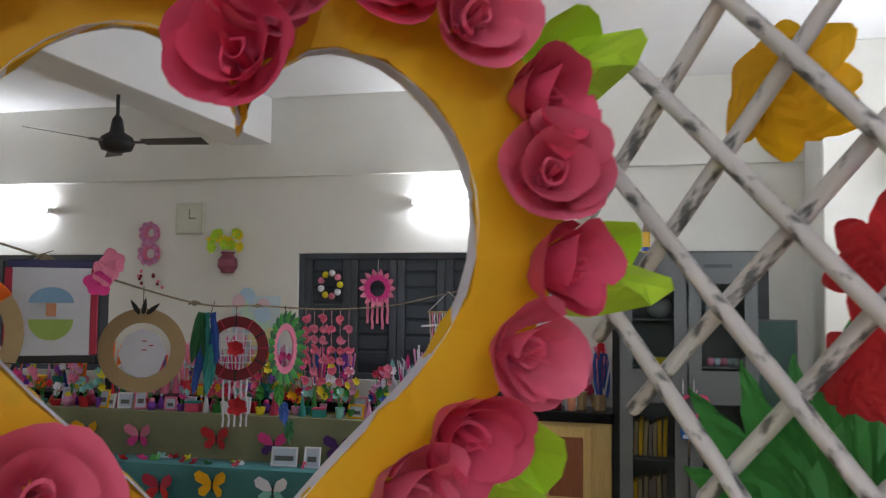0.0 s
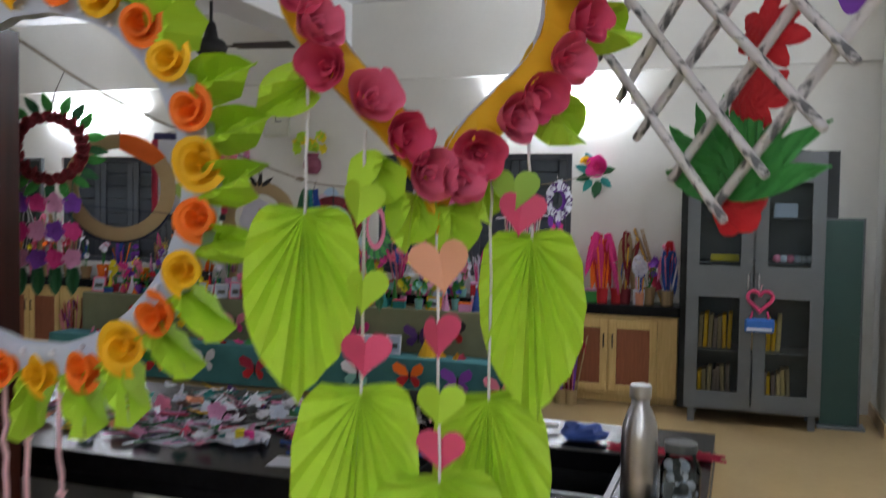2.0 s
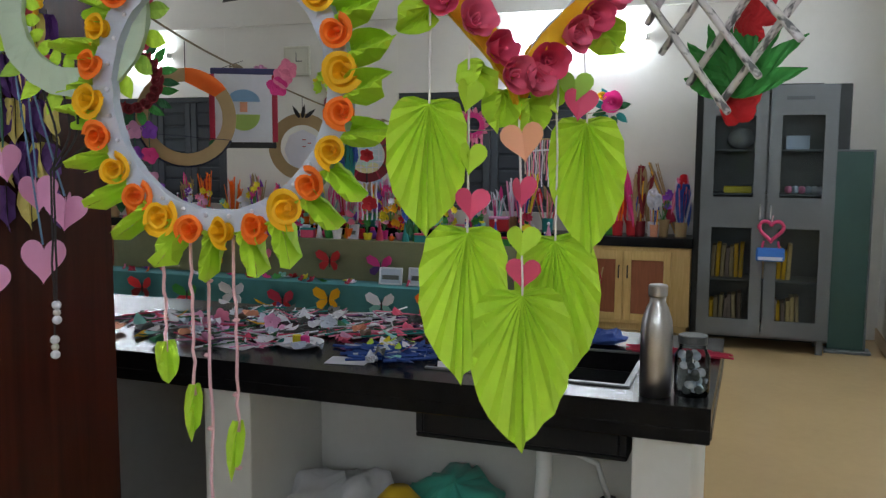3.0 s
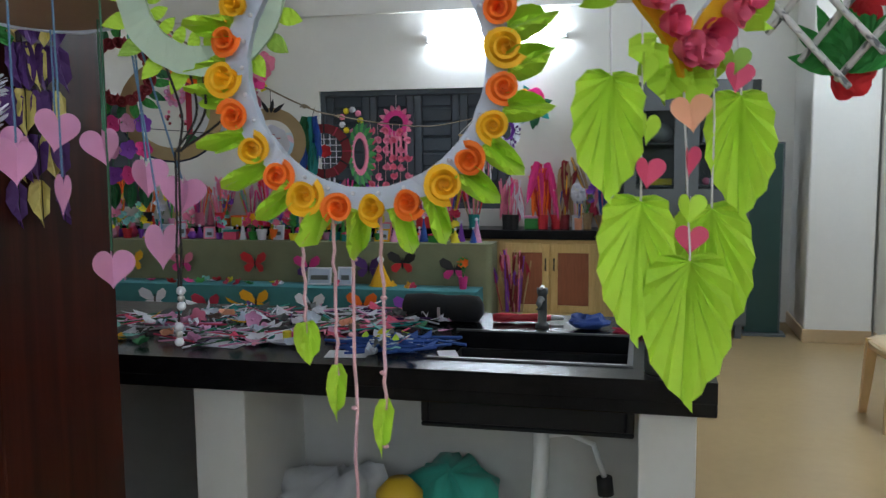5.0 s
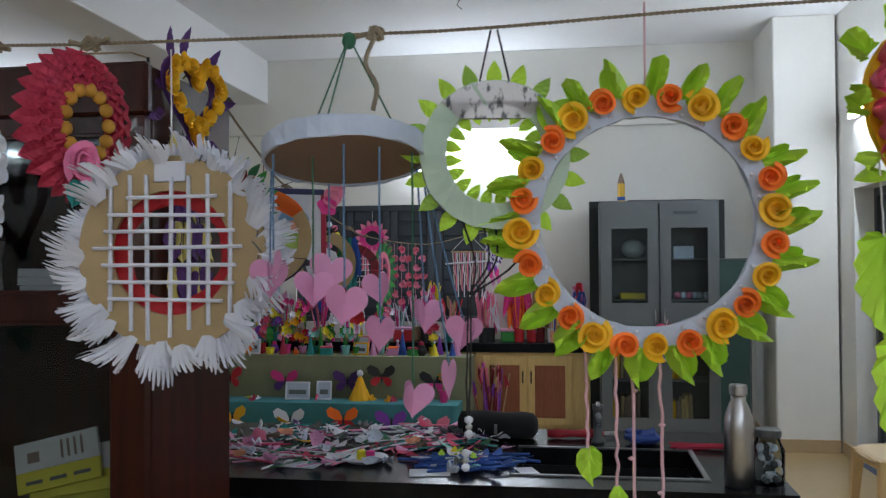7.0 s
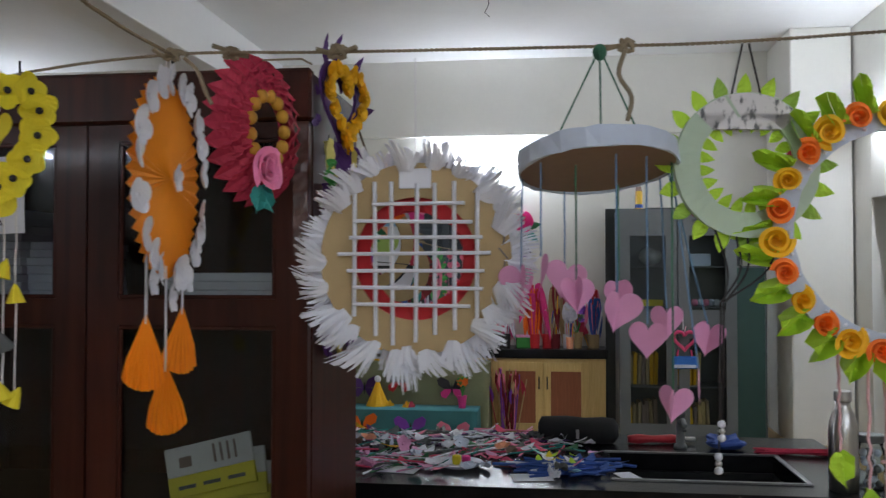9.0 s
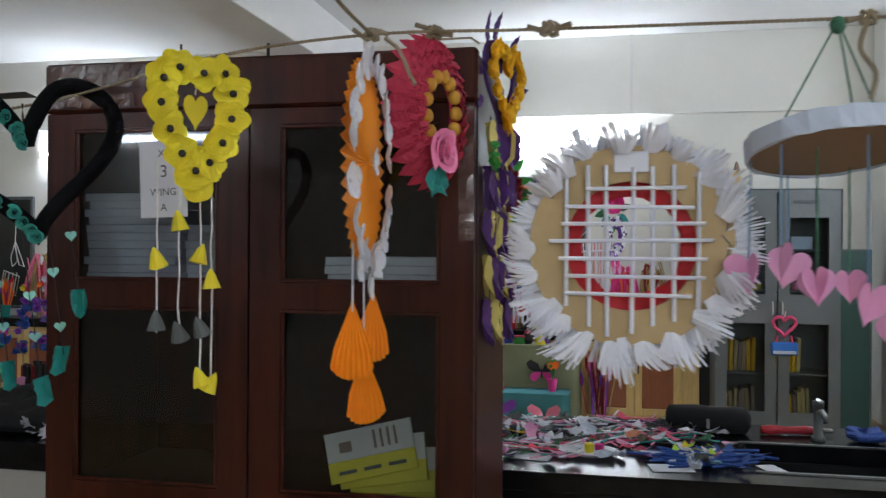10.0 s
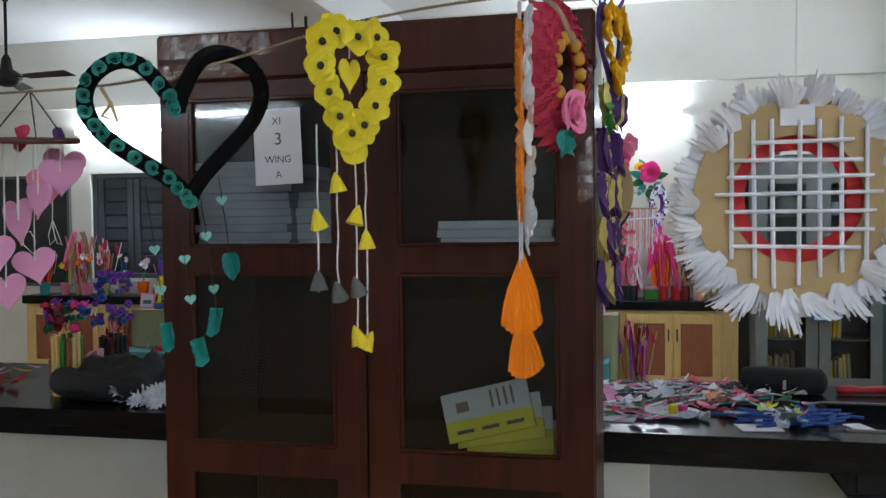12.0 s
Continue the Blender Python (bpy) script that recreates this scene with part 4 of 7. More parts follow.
while x < -1.0:
    k = q.randint(0, 3)
    if k == 0 or -7.5 < x < -6.4:
        flower_pot(x, 6.92, 0.796, q.uniform(0.05, 0.07), q.uniform(0.1, 0.14), q.choice([RED, ORANGE, VIOLET, CARD, PINK]), [q.choice(BRIGHTS), q.choice([PINK, WHITE, YELLOW])], int(x * 50), 2.0)
    elif k <= 2:
        stick_bunch(x, 6.93, 0.796, q.uniform(0.3, 0.5), [q.choice([HOTPINK, PINK, RED, ORANGE, VIOLET, BLUE, CARD, WHITE]) for _ in range(4)], q.choice([RED, BLACK, PINK, CARD, TEAL]), int(x * 70))
    else:
        craft_box(x, 6.92, 0.796, q.uniform(0.06, 0.09), q.choice(BRIGHTS), q.choice(BRIGHTS), q.uniform(-20, 20))
    x += q.uniform(0.2, 0.3)
for k in range(46):
    xx, zz, yy = q.choice([(q.uniform(-6.2, -1.9), 0.7, 6.6), (q.uniform(-6.2, -1.9), 0.796, 6.84), (q.uniform(-6.2, -3.4), 0.796, 6.98)])
    if q.random() < 0.7:
        flower_pot(xx, yy + q.uniform(-0.04, 0.04), zz, q.uniform(0.03, 0.045), q.uniform(0.05, 0.1), q.choice(BRIGHTS + [CARD, WHITE]), [q.choice(BRIGHTS), q.choice([PINK, WHITE, YELLOW, LILAC])], 500 + k, q.uniform(1.0, 2.2))
    else:
        paper_cone(xx, yy, zz, q.uniform(0.03, 0.05), q.uniform(0.14, 0.26), q.choice(BRIGHTS))
for k in range(9):
    stick_bunch(q.uniform(-6.2, -2.0), 7.02, 0.796, q.uniform(0.3, 0.55), [q.choice([PINK, AQUA, LILAC, WHITE, HOTPINK, YELLOW]) for _ in range(4)], q.choice([WHITE, PINK, CARD]), 700 + k, 10, 0.16)
stick_bunch(-1.42, 6.9, 0.796, 0.56, [HOTPINK, ORANGE, RED, HOTPINK], RED, 901, 14, 0.14, 9)
stick_bunch(-1.24, 6.93, 0.796, 0.6, [CARD, DRED, CARD, AMBER], DRED, 902, 10, 0.12, 3)
stick_bunch(-1.12, 6.88, 0.796, 0.32, [WHITE, WHITE, BLUE], WHITE, 903, 10, 0.05)
stick_bunch(-0.9, 6.92, 0.796, 0.5, [PINK, BLUE, WHITE, RED], CARD, 904, 12, 0.1, 6)
stick_bunch(-1.68, 6.93, 0.796, 0.42, [PINK, HOTPINK, WHITE, PINK], BLACK, 905, 12, 0.12, 8)
stick_bunch(-7.2, 6.95, 0.796, 0.62, [PINK, CARD, WHITE, RED], CARD, 906, 18, 0.2, 6)
stick_bunch(-6.9, 6.95, 0.796, 0.55, [PINK, CARD, WHITE, CRIMSON], GREEN, 907, 20, 0.2)
tb = thing("twig_bundle", "bundle of brown twigs bound with crimson leaning on the wall", "twig bundle", pose(-0.93, 6.96, 0.797, -8, -22, 0), group="stick bunches on the counter")
for k in range(22):
    a, e = q.uniform(0, 6.28), q.uniform(0, 0.026)
    part("twig", tube([(e * math.cos(a), e * math.sin(a), 0), (e * math.cos(a), e * math.sin(a), 0.3), (2.2 * e * math.cos(a), 1.5 * e * math.sin(a), q.uniform(0.55, 0.68))], 0.005, 5), [CARD, CARDB, CARD, AMBER][k % 4], tb)
part("binding", lathe([(0.034, 0.12), (0.036, 0.13), (0.036, 0.26), (0.034, 0.27)], 14), CRIMSON, tb)
wo = thing("white_ornament", "white paper bloom on a cup of pale sticks", "ornament", pose(-1.11, 6.84, 0.796), group="stick bunches on the counter")
part("cup", lathe([(0.03, 0), (0.036, 0.1), (0.032, 0.1), (0.028, 0.01)], 12), PEACH, wo)
for k in range(9):
    part("stick", tube([(0.02 * math.cos(k), 0.02 * math.sin(k), 0.02), (0.03 * math.cos(k), 0.03 * math.sin(k), 0.22)], 0.005, 5), [WHITE, BLUE, AMBER, PINK][k % 4], wo)
for k in range(7):
    part("bloom", rose_geo(0.034, 0.034, 2.4, k, 0.14), WHITE, wo, m=pose(0.035 * math.cos(2.4 * k), -0.01, 0.27 + 0.028 * math.sin(2.4 * k) + 0.012 * k, q.uniform(-30, 30), 40 * k, q.uniform(-30, 30)), key="wob%d" % k)
# sticks standing on the floor before the wall cabinets
for x, s in ((-1.6, 911), (-6.55, 912), (-1.68, 913)):
    stick_bunch(x, 6.6, 0.0, 0.62, [PINK, DRED, CARD, CRIMSON, VIOLET], CARD, s, 18, 0.16)

# paper butterflies pinned to the cloths
def butterfly(x, y, z, s, m1, m2, rz=0.0, name="paper_butterfly"):
    t = thing(name, "bright cut paper butterfly pinned to the table cloth", "paper butterfly", pose(x, y, z, 0, 0, rz), group="paper butterflies on the cloths")
    for k in (-1, 1):
        up = [(0, 0), (0.25, 0.55), (0.75, 0.8), (1.0, 0.6), (0.9, 0.25), (0.5, 0.02)]
        lo = [(0, 0), (0.5, 0.0), (0.75, -0.2), (0.7, -0.5), (0.4, -0.6), (0.15, -0.3)]
        part("wing", at(plate([(k * a * s, b * s) for a, b in up][::k], 0.003), 0, 0, 0, 0, 0, -18 * k), m1, t)
        part("wing", at(plate([(k * a * s, b * s) for a, b in lo][::k], 0.003), 0, -0.003, 0, 0, 0, -18 * k), m2, t)
    part("body", at(lathe([(0.02 * s, -0.4 * s), (0.07 * s, 0), (0.02 * s, 0.35 * s)], 8), 0, -0.004, 0), BLACK, t)


for x, c1, c2 in ((-5.6, RED, CRIMSON), (-5.1, AMBER, AMBER), (-4.6, PINK, HOTPINK), (-3.9, RED, RED), (-3.4, HOTPINK, PURPLE), (-2.55, BLACK, RED), (-2.1, BLACK, HOTPINK), (-2.85, PURPLE, PURPLE)):
    butterfly(x, 6.44, 0.5 + q.uniform(-0.03, 0.03), 0.13, c1, c2)
for x, c1, c2 in ((-5.7, RED, DRED), (-5.2, GREEN, RED), (-4.7, WHITE, WHITE), (-4.2, CRIMSON, RED), (-3.75, AMBER, AMBER), (-3.25, WHITE, AQUA), (-2.8, ORANGE, RED), (-2.4, VIOLET, VIOLET), (-2.05, PINK, RED)):
    butterfly(x, 6.12, 0.19 + q.uniform(-0.03, 0.03), 0.14, c1, c2)
for x, w, h, fm in ((-3.25, 0.21, 0.15, WHITE), (-3.02, 0.13, 0.16, WHITE)):
    photo_frame(x, 6.3, 0.346, w, h, 5, fm)
paper_cone(-2.72, 6.36, 0.346, 0.1, 0.22, AMBER)
flower_pot(-2.0, 6.3, 0.346, 0.04, 0.1, HOTPINK, [GREEN, ORANGE], 77)
for k in range(26):
    solid("paper_flower", petal_flower(0.05, 6, 0.3, 0.6, 1), q.choice(BRIGHTS), "bright paper flower lying on the teal cloth", "paper flower", pose(q.uniform(-6.2, -1.95), q.uniform(6.2, 6.38), 0.352, -90, q.uniform(0, 90), q.uniform(0, 360)), group="paper flowers on the bench", key="pfl")


# ---- the island counter ----
IY0, IY1, IX0, IX1, IZ = 1.46, 2.24, -6.2, -0.395, 0.91
SX0, SX1, SY0, SY1 = -1.09, -0.6, 1.585, 1.93
isl = thing("island_counter", "long black granite counter on white plastered supports with a sink", "counter", pose(0, 0, 0), kind="structure")
part("granite_top", at(band([(SX0, -SY0), (SX1, -SY0), (SX1, -SY1), (SX0, -SY1)], [(IX0, -IY0), (IX1, -IY0), (IX1, -IY1), (IX0, -IY1)], IZ - 0.86), 0, 0, (IZ + 0.86) / 2, 90), GRANITE, isl)
part("apron", join(slab(IX0, IX1, IY0 - 0.002, IY0 + 0.03, 0.828, 0.862, 0.003), slab(IX1 - 0.03, IX1 + 0.002, IY0 + 0.03, IY1, 0.828, 0.862, 0.003)), GRANITE, isl)
part("sink_basin", join(slab(SX0 - 0.02, SX1 + 0.02, SY0 - 0.06, SY1 + 0.02, 0.745, 0.757, 0.006), slab(SX0 - 0.02, SX0, SY0 - 0.06, SY1 + 0.02, 0.757, 0.858), slab(SX1, SX1 + 0.02, SY0 - 0.06, SY1 + 0.02, 0.757, 0.858), slab(SX0, SX1, SY0 - 0.06, SY0 - 0.045, 0.757, 0.858), slab(SX0, SX1, SY1, SY1 + 0.02, 0.757, 0.858)), BASIN, isl, "black moulded sink basin")
part("sink_rim", join(slab(SX0 - 0.015, SX1 + 0.015, SY0 - 0.014, SY0, IZ, IZ + 0.005, 0.001), slab(SX0 - 0.015, SX1 + 0.015, SY1, SY1 + 0.014, IZ, IZ + 0.005, 0.001), slab(SX1, SX1 + 0.014, SY0, SY1, IZ, IZ + 0.005, 0.001)), RIMST, isl, "thin steel rim of the sink")
part("drain_pipe", join(tube([(-0.83, 1.76, 0.745), (-0.83, 1.76, 0.6), (-0.84, 1.76, 0.45), (-0.86, 1.78, 0.2), (-0.86, 1.8, 0.0)], 0.022, 10), tube([(-0.83, 1.76, 0.66), (-0.76, 1.77, 0.67), (-0.69, 1.78, 0.64), (-0.66, 1.78, 0.55)], 0.008, 6)), WHITEPL, isl, "white plastic drain pipe", True)
part("support_wall", slab(-0.57, -0.435, 1.53, 2.18, 0, 0.828), WHITEWALL, isl)
# white panel, its colour darkened for the shade under the slab
part("back_panel", slab(-1.605, -0.57, 1.95, 2.05, 0, 0.86, 0.001), SHADEPLASTER, isl)
part("support_wall", slab(-1.755, -1.605, 1.54, 2.18, 0, 0.828), WHITEWALL, isl)
# set-back panel in a darker grey than its neighbours
part("back_panel", slab(-2.62, -1.755, 1.95, 2.05, 0, 0.86, 0.001), GREYPLASTER, isl)
part("front_panel", slab(IX0 + 0.1, -2.62, 1.56, 1.7, 0, 0.828, 0.001), SHADEPLASTER, isl, "white plastered front in a shade-darkened tone")
solid("hose_end", tube([(-0.66, 1.78, 0.55), (-0.655, 1.78, 0.5)], 0.022, 10), BLACK, "black rubber hose end under the sink", "hose end", smooth=True)


def crumpled_bag(x, y, r, h, material, label, seed):
    t = thing("plastic_bag", label, "plastic bag", pose(x, y, 0))
    prof = [(r * (0.85 + 0.2 * math.sin(3.0 * s)) * (1 - s ** 5) ** 0.5 + 0.01, h * s * 0.94) for s in [k / 22 for k in range(23)]]
    v, f = lathe(prof, 44)
    out = []
    for p in v:
        p = Vector(p)
        o = Vector((seed, 0, 0))
        n = 0.34 * noise.noise(p * 6 + o) + 0.36 * abs(noise.noise(p * 13 + o)) - 0.1 + 0.14 * abs(noise.noise(p * 34 + o))
        out.append((p.x * (1 + n), p.y * (1 + n), p.z * (1 + 0.4 * n * p.z / h)))
    part("sack", (out, f), material, t, "", True)
    return t


crumpled_bag(-1.42, 1.76, 0.165, 0.58, mat("white_film", (0.6, 0.6, 0.62), 0.3, 0, 0.15, 12, 0.5, coat=0.2), "crumpled white plastic bag standing under the counter", 3)
crumpled_bag(-1.1, 1.8, 0.17, 0.58, mat("sea_green_film", (0.06, 0.4, 0.3), 0.35, 0, 0.3, 12, 0.5, coat=0.2), "sea green plastic bag with yellow showing under the counter", 9)
solid("yellow_packet", lathe([(0.06, 0), (0.075, 0.06), (0.07, 0.3), (0.06, 0.44), (0.066, 0.52), (0.03, 0.56)], 12), mat("yellow_film", (0.7, 0.45, 0.03), 0.4, 0, 0.2, 20, 0.5), "yellow packet beside the plastic bags on the floor", "packet", pose(-1.2, 1.63, 0), smooth=True)

# bottle, jar, tap
bo = thing("steel_bottle", "brushed steel drinking bottle standing on the counter", "bottle", pose(-0.523, 1.535, IZ))
part("body", lathe([(0.033, 0), (0.036, 0.004), (0.036, 0.15), (0.034, 0.175), (0.024, 0.205), (0.0185, 0.215), (0.0185, 0.23)], 28), STEEL, bo, "", True)
part("cap", lathe([(0.021, 0.23), (0.022, 0.233), (0.022, 0.252), (0.02, 0.256)], 24), STEEL, bo)
jar = thing("glass_jar", "clear lidded jar filled with pebbles on the counter", "jar", pose(-0.445, 1.57, IZ))
g = part("jar_wall", lathe([(0.036, 0.0), (0.04, 0.006), (0.04, 0.09), (0.03, 0.11), (0.03, 0.12)], 20), GLASSF, jar, "", True)
g.visible_shadow = False
part("lid", lathe([(0.032, 0.12), (0.033, 0.123), (0.033, 0.138), (0.03, 0.14)], 20), GREYSTEEL, jar)
for k in range(34):
    a, e = q.uniform(0, 6.28), q.uniform(0, 0.026)
    part("pebble", ball(0.011, 6, 0.8), [WHITE, GREYP, PALEBLUE][k % 3], jar, m=pose(e * math.cos(a), e * math.sin(a), 0.014 + (k // 5) * 0.0135, q.uniform(0, 90), q.uniform(0, 90), 0), key="peb")
tap = thing("tap", "short dark chrome tap behind the sink", "tap", pose(-0.86, 2.03, IZ))
part("body", lathe([(0.022, 0), (0.02, 0.01), (0.014, 0.015), (0.014, 0.1), (0.017, 0.105), (0.017, 0.12)], 16), GREYSTEEL, tap, "", True)
part("spout", tube([(0, 0, 0.085), (0, -0.05, 0.095), (0, -0.09, 0.085), (0, -0.095, 0.07)], 0.009, 8), GREYSTEEL, tap, "", True)
part("lever", slab(-0.006, 0.006, -0.045, 0.01, 0.12, 0.128), STEEL, tap)

po = thing("pencil_pouch", "black cloth pencil pouch lying on the counter", "pouch", pose(-1.18, 2.08, IZ, 0, 0, -4))
part("body", [tuple((p[0] * (1 + 0.06 * noise.noise(Vector(p) * 20)), p[1], p[2] * (1 + 0.2 * noise.noise(Vector(p) * 15)))) for p in at(lathe([(0.02, -0.13), (0.04, -0.12), (0.045, 0), (0.042, 0.11), (0.02, 0.13)], 16), 0, 0, 0.038, 0, 90)[0]] and (at(lathe([(0.02, -0.13), (0.04, -0.12), (0.045, -0.04), (0.04, 0.02), (0.044, 0.08), (0.04, 0.115), (0.02, 0.13)], 16), 0, 0, 0.042, 0, 90)), BLACKCLOTH, po, "", True)
part("zip_pull", slab(-0.005, 0.005, -0.05, -0.044, 0.02, 0.05), STEEL, po)
rt = thing("red_scissors", "red handled tool lying on the counter", "tool", pose(-0.93, 2.09, IZ, 0, 0, 8))
part("handle", at(lathe([(0.012, -0.09), (0.016, -0.06), (0.011, -0.01), (0.015, 0.05), (0.009, 0.09)], 12), 0, 0, 0.016, 0, 90), mat("red_rubber", (0.45, 0.015, 0.03), 0.45), rt, "", True)
part("jaw", slab(0.085, 0.13, -0.008, 0.008, 0.01, 0.022), STEEL, rt)
cl = thing("blue_cloth", "crumpled blue cloth on the counter behind the sink", "cloth", pose(-0.72, 2.03, IZ))
v, f = at(ball(0.06, 12, 0.35), 0, 0, 0.022)
part("folds", ([tuple(Vector(p) * (1 + 0.4 * noise.noise(Vector(p) * 40))) for p in v], f), mat("blue_fabric", (0.025, 0.07, 0.3), 0.8, 0, 0.25, 60, 0.5), cl)
solid("pink_straws", join(*[tube([(-0.13 + q.uniform(-0.02, 0.02), q.uniform(-0.03, 0.03), 0.004 + 0.004 * (k % 4)), (0.1 + q.uniform(-0.04, 0.04), q.uniform(-0.05, 0.03), 0.004 + 0.004 * ((k + 1) % 4))], 0.003, 5) for k in range(22)]), CRIMSON, "heap of pink paper straws beside the sink", "straws", pose(-0.5, 1.97, IZ), kind="stuff")

pl = thing("paper_plate", "white paper plate with two small candles", "plate", pose(-1.53, 1.685, IZ))
part("dish", lathe([(0.045, 0.001), (0.05, 0.003), (0.068, 0.012), (0.07, 0.013), (0.068, 0.015), (0.048, 0.007)], 28), WHITE, pl, "", True)
part("candle", at(lathe([(0.012, 0), (0.013, 0.004), (0.013, 0.024), (0.009, 0.026)], 12), -0.008, 0, 0.007), YELLOW, pl)
part("candle", at(lathe([(0.012, 0), (0.013, 0.004), (0.013, 0.024), (0.009, 0.026)], 12), 0.02, -0.004, 0.007), HOTPINK, pl)


def straw_heap(x, y, mats, n, sx, sy, label, seed, r=0.0035, ln=0.16, jitter=40, name="paper_stick"):
    q3 = random.Random(seed)
    t = thing("stick_heap", label, "paper sticks", pose(x, y, IZ))
    for k in range(n):
        a = math.radians(q3.uniform(-jitter, jitter))
        l2 = ln * q3.uniform(0.6, 1.1) / 2
        cx, cy, cz = q3.gauss(0, sx * 0.5), q3.gauss(0, sy * 0.5), r + q3.uniform(0, 0.018) * math.exp(-(0.2 + abs(q3.gauss(0, 0.4))))
        part(name, tube([(cx - l2 * math.cos(a), cy - l2 * math.sin(a), cz), (cx + l2 * math.cos(a), cy + l2 * math.sin(a), cz + q3.uniform(-0.003, 0.006))], r, 5), mats[k % len(mats)], t)
        if k % 5 == 0:
            part("paper_leaf", small_leaf(0.05, 0.03), mats[(k + 1) % len(mats)], t, m=pose(cx + l2 * math.cos(a), cy + l2 * math.sin(a), cz + 0.006, -88, 0, q3.uniform(0, 360)), key="shl")
    return t


NAVYP = paper("cobalt_paper", (0.03, 0.09, 0.36))
straw_heap(-1.24, 1.68, [NAVYP, BLUE, NAVYP, NAVYP, BLUE, PALEBLUE], 90, 0.1, 0.09, "heap of blue paper straws with bits of lime", 21, 0.0045, 0.13, 35)
for k in range(7):
    solid("lime_scrap", small_leaf(0.03, 0.02), YELLOW if k % 2 else LIME, "scrap of lime paper on the blue straws", "paper scrap", pose(-1.24 + q.uniform(-0.08, 0.08), 1.68 + q.uniform(-0.06, 0.06), IZ + 0.03, -80, 0, q.uniform(0, 360)), group="paper scraps on the counter", key="lsc")
MIX = [WHITE, LILAC, WHITE, GREYP, DGREEN, ROSE, WHITE, GREYP, TEAL, PINK, WHITE, PURPLE]
for i, (x, y, n, sx) in enumerate(((-1.75, 1.72, 60, 0.16), (-1.45, 1.9, 60, 0.18), (-1.8, 2.05, 55, 0.2), (-1.4, 2.12, 45, 0.2), (-2.1, 1.85, 45, 0.2))):
    straw_heap(x, y, [MIX[(i * 3 + k) % 12] for k in range(7)], n, sx, 0.09, "heap of mixed paper sticks and cut petals on the counter", 30 + i, 0.003, 0.2, 80)
for k in range(80):
    m1 = q.choice(MIX + [BLACK, AMBER, AQUA])
    solid("cut_petal", small_leaf(q.choice([0.05, 0.07]), 0.04), m1, "cut paper petal lying on the counter", "paper petal", pose(q.uniform(-2.2, -1.15), q.uniform(1.58, 2.18), IZ + 0.006 + q.uniform(0, 0.018), -85 + q.uniform(-15, 10), 0, q.uniform(0, 360)), group="cut petals on the counter", key="cpt")
for k in range(42):
    solid("cut_leaf", fan_leaf(q.uniform(0.035, 0.06), 0.03, 5, 0.002, 0.15, 0.9, k % 5), q.choice([DGREEN, GREYP, GREYP, LILAC, WHITE, PALEBLUE, CARDB, PEACH]), "cut paper leaf lying among the sticks", "paper leaf", pose(q.uniform(-2.2, -1.2), q.uniform(1.56, 2.1), IZ + 0.012 + q.uniform(0, 0.018), -84 + q.uniform(-14, 10), 0, q.uniform(0, 360)), group="cut leaves on the counter")
for k in range(7):
    solid("paper_flower", petal_flower(0.028, 5, 0.3, 0.8, k % 3), q.choice([WHITE, LILAC, PINK, PALEBLUE]), "small paper flower lying on the counter", "paper flower", pose(q.uniform(-2.1, -1.3), q.uniform(1.6, 2.05), IZ + 0.026, -90 + q.uniform(-15, 15), q.uniform(0, 90), q.uniform(0, 360)), group="paper flowers on the counter", key="cfl%d" % (k % 3))
for x, y, w, rz in ((-1.32, 1.57, 0.11, 10), (-1.7, 1.62, 0.12, -8), (-1.06, 1.62, 0.05, 20)):
    solid("paper_sheet", slab(-w / 2, w / 2, -0.04, 0.04, 0, 0.002, 0.0005), WHITE, "white paper sheet lying on the counter", "paper sheet", pose(x, y, IZ + 0.001, 0, 0, rz))

# vases and flowers on the counter beyond the wooden cabinet
def stick_vase(x, y, r, h, cols, bloom, label, seed, tall):
    q4 = random.Random(seed)
    t = thing("stick_vase", label, "vase", pose(x, y, IZ))
    part("liner", lathe([(r * 0.8, 0.0), (r * 0.8, h * 0.9)], 14), CARDB, t)
    n = 16
    for k in range(n):
        a = 2 * math.pi * k / n
        part("stave", at(lathe([(r * 0.17, 0), (r * 0.17, h * q4.uniform(0.95, 1.02))], 6), r * math.cos(a), r * math.sin(a), 0), cols[k % len(cols)], t)
    for k in range(44):
        a, e = q4.uniform(0, 6.28), q4.uniform(0, 1) ** 0.5 * r * 1.5
        part("bloom", rose_geo(0.02, 0.024, 2.0, 1, 0.12), bloom[k % len(bloom)], t, m=pose(e * math.cos(a), e * math.sin(a), h + q4.uniform(0.02, tall), q4.uniform(-90, 20), 0, q4.uniform(-180, 180)), key="svb")


stick_vase(-3.5, 1.68, 0.045, 0.2, [YELLOWWOOD, GREEN, REDPANEL, YELLOWWOOD], [TEAL, CRIMSON, DGREEN, BLUE, VIOLET, HOTPINK, DRED], "vase of craft sticks filled with dark paper flowers", 41, 0.1)
stick_vase(-3.48, 1.92, 0.045, 0.17, [BLACK, DRED, BLACK], [VIOLET, BLUE, mat("slate_violet", (0.14, 0.15, 0.36), 0.7), VIOLET], "dark vase crowned by violet paper hyacinths", 42, 0.22)
fl = thing("white_flowers", "bunch of white paper flowers lying on the counter", "paper flowers", pose(-3.12, 1.56, IZ))
for k in range(24):
    part("bloom", petal_flower(0.03, 8, 0.4, 0.35, 2), WHITE, fl, m=pose(q.uniform(-0.1, 0.1), q.uniform(-0.04, 0.05), 0.015 + q.uniform(0, 0.035), q.uniform(-70, 0), q.uniform(0, 90), q.uniform(-60, 60)), key="wfb")
v, f = at(ball(0.22, 26, 0.3), 0, 0, 0.05)
